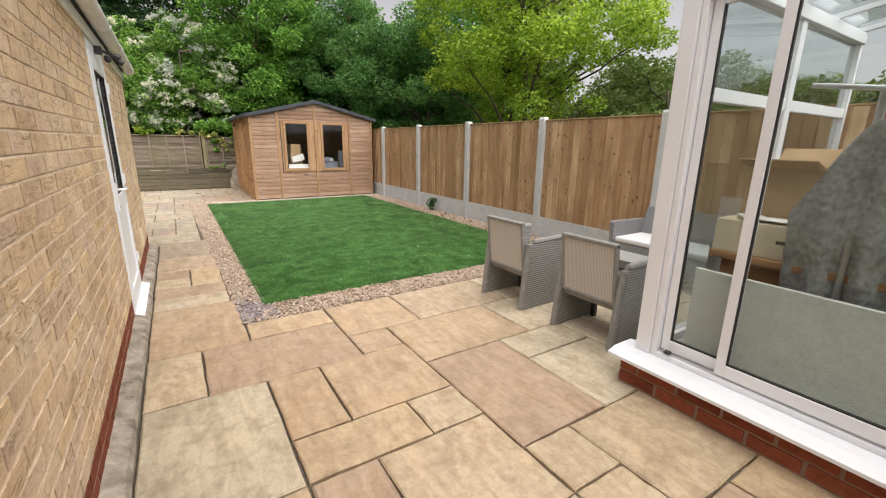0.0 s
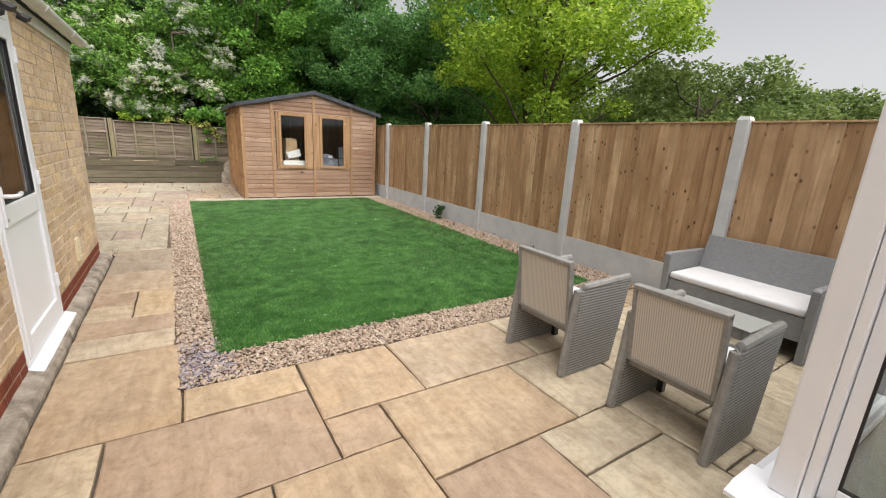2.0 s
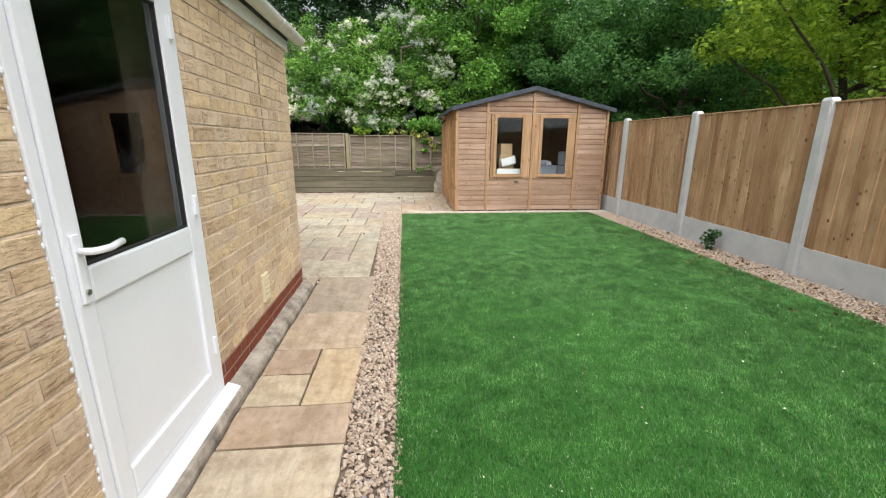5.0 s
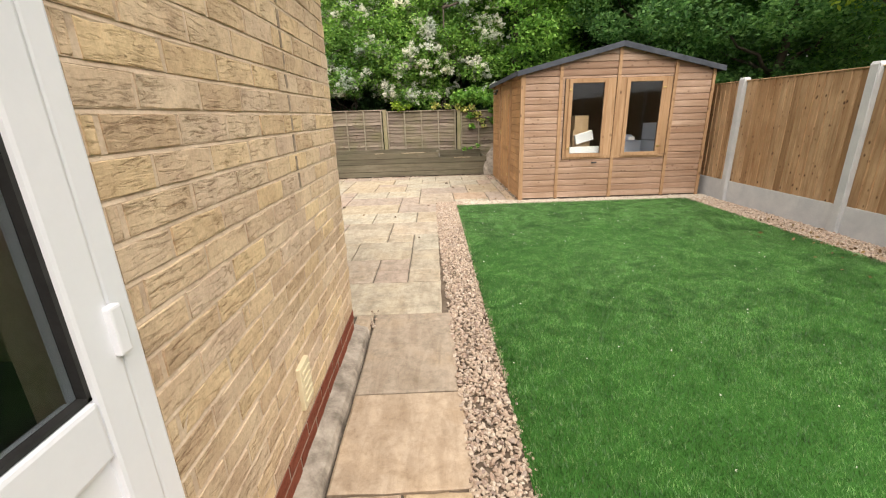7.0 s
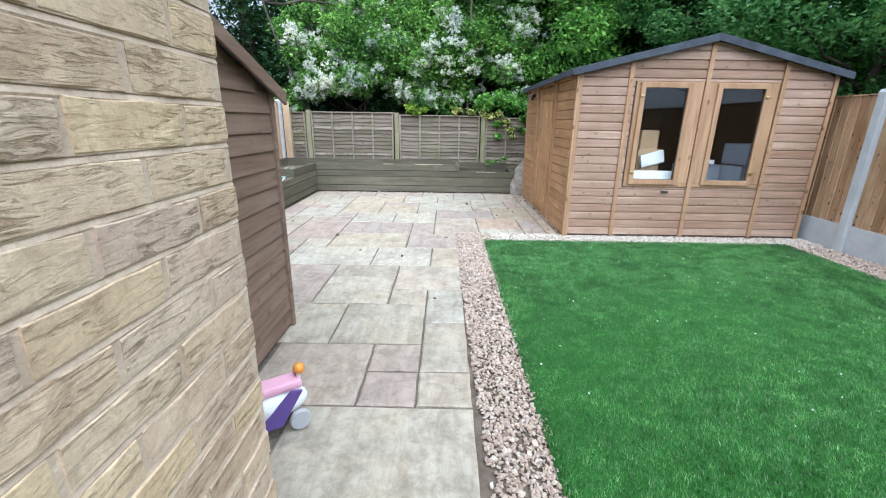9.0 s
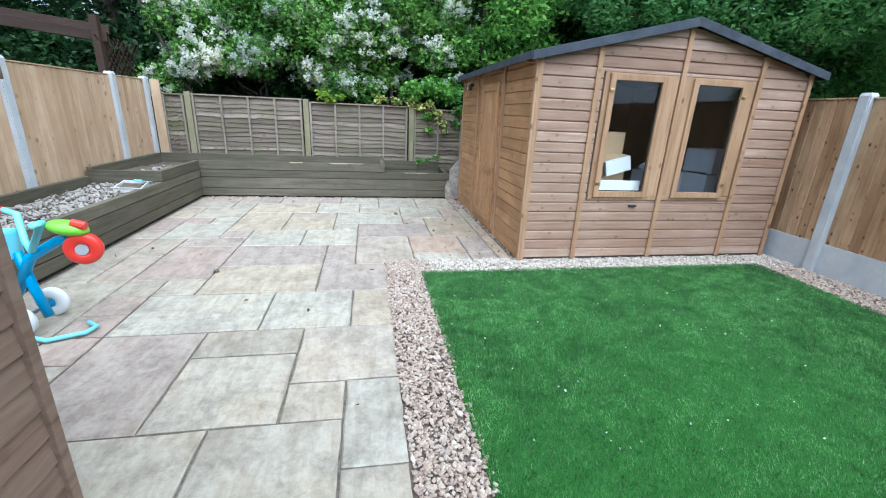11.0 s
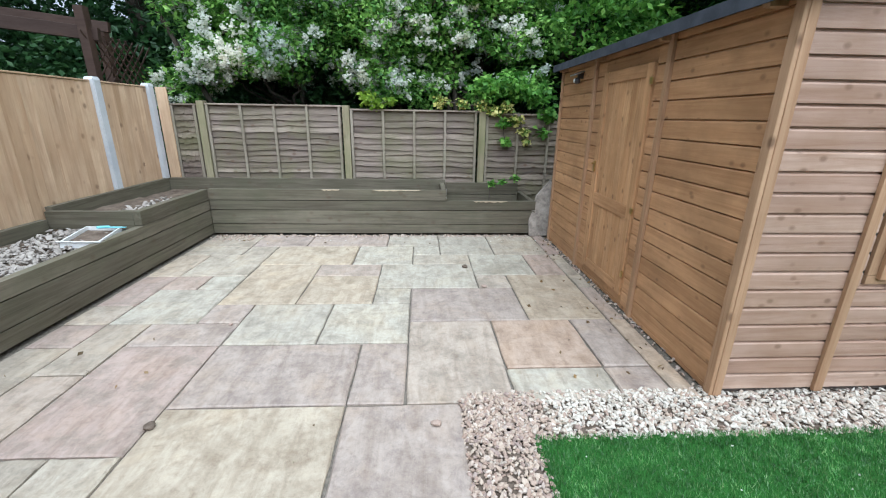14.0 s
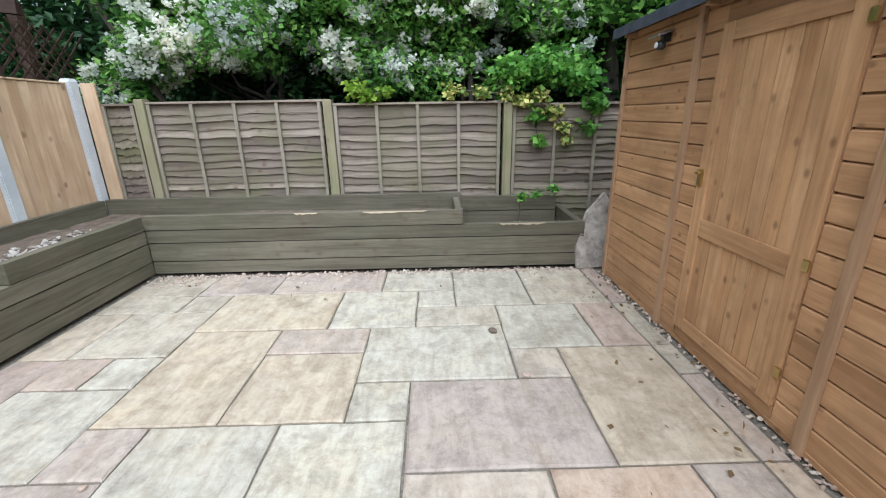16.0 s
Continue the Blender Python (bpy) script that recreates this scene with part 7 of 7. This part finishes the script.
def joined(name, items, mat, parent, label):
    vs, fs, base_ = [], [], 0
    for me, m in items:
        co = np.empty(len(me.vertices) * 3)
        me.vertices.foreach_get("co", co)
        co = co.reshape(-1, 3)
        mm = np.array(m)
        vs.append(co @ mm[:3, :3].T + mm[:3, 3])
        fs.append(np.array([p.vertices[:] for p in me.polygons]) + base_)
        base_ += len(co)
    ob = new(name, fast_mesh(name, np.concatenate(vs), np.concatenate(fs), mat))
    ob.parent = parent
    return tagged(ob, label, kind="stuff")


TINTS = [(0.0, (0.58, 0.455, 0.345)), (0.15, (0.72, 0.575, 0.385)), (0.3, (0.64, 0.52, 0.42)), (0.42, (0.74, 0.59, 0.385)), (0.58, (0.68, 0.56, 0.45)), (0.72, (0.71, 0.58, 0.42)), (0.85, (0.57, 0.44, 0.315)), (1.0, (0.73, 0.62, 0.49))]
joined("brickwork", [(a_, b_) for a_, b_, red in rest if not red], brick_material("buff_brickwork", TINTS, 0.8, True), wall_east, "buff rustic bricks")
joined("base_course", [(a_, b_) for a_, b_, red in rest if red], M_BRICK_RED, wall_east, "red brick base course")

# weather-struck joints: flush over each brick, set back under the next
struck, red_struck = bmesh.new(), bmesh.new()
for row in range(-1, 27):
    zb = 0.068 + row * COURSE - 0.012
    zt, zn = zb + BRICK_H, zb + COURSE
    o = [(WALL_X - 0.014, zb), (WALL_X - 0.0022, zb), (WALL_X - 0.0022, zt - 0.002), (WALL_X - 0.0010, zt + 0.001), (WALL_X - 0.0046, zn), (WALL_X - 0.014, zn)]
    in_door = zn > DOOR[2] and zb < DOOR[3]
    for y0_, y1_ in (((-2.2, DOOR[0] - 0.002), (DOOR[1] + 0.002, WALL_END - 0.003)) if in_door else ((-2.2, WALL_END - 0.003),)):
        prism(red_struck if row < 2 else struck, o, "y", y0_, y1_)
part("struck_joint", struck, M_WALL_MORTAR, wall_east, "buff weather-struck mortar joints")
part("struck_joint", red_struck, M_RED_MORTAR, wall_east, "dark mortar joints between the red bricks")
seal = bmesh.new()
for row in range(14, 26):
    zb = 0.056 + row * COURSE + random.uniform(0.0, 0.008)
    dy = random.uniform(-0.004, 0.004)
    box(seal, WALL_X - 0.01, WALL_X + 0.0018, 6.311 + dy, 6.331 + dy, zb, zb + random.uniform(0.054, 0.066), bevel=0.001)
part("dark_joint", seal, M_DARK_STAIN, wall_east, "blackened upright joint in the brickwork")

# end wall bricks by the corner
for row in range(26):
    zc = 0.068 + row * COURSE + BRICK_H / 2 - 0.012
    x = WALL_X - (0.1125 if row % 2 else 0.215)
    for k in range(3):
        L_ = 0.1025 if (k == 0 and row % 2) else BRICK_L
        me = cut(L_, M_BRICK_RED if row < 2 else M_BRICK)
        b = part("brick", me, M_BRICK, wall_end)
        xa = WALL_X - 0.004 - (0 if k == 0 else (0.1125 if row % 2 else 0.225) + (k - 1) * 0.225)
        b.matrix_basis = pose(xa - L_ / 2, WALL_END, zc, 0, 0, 90)

# red bricks of the conservatory's base
cons = bpy.data.objects["conservatory"]
base_wall = [o for o in cons.children if o.name.startswith("base_wall")][0]
for row in range(2):
    y = 0.027
    first = True
    while y > -4.1:
        L_ = 0.1025 if (first and row) else BRICK_L
        first = False
        b = part("brick", cut(L_, M_BRICK_RED), M_BRICK_RED, base_wall)
        b.matrix_basis = pose(-0.085, y - L_ / 2, 0.012 + row * COURSE + BRICK_H / 2, 0, 0, 180)
        y -= L_ + 0.010
    x = -0.085
    first = True
    while x < 2.3:
        L_ = 0.1025 if (first and not row) else BRICK_L
        first = False
        b = part("brick", cut(L_, M_BRICK_RED), M_BRICK_RED, base_wall)
        b.matrix_basis = pose(x + L_ / 2, 0.027, 0.012 + row * COURSE + BRICK_H / 2, 0, 0, 90)
        x += L_ + 0.010
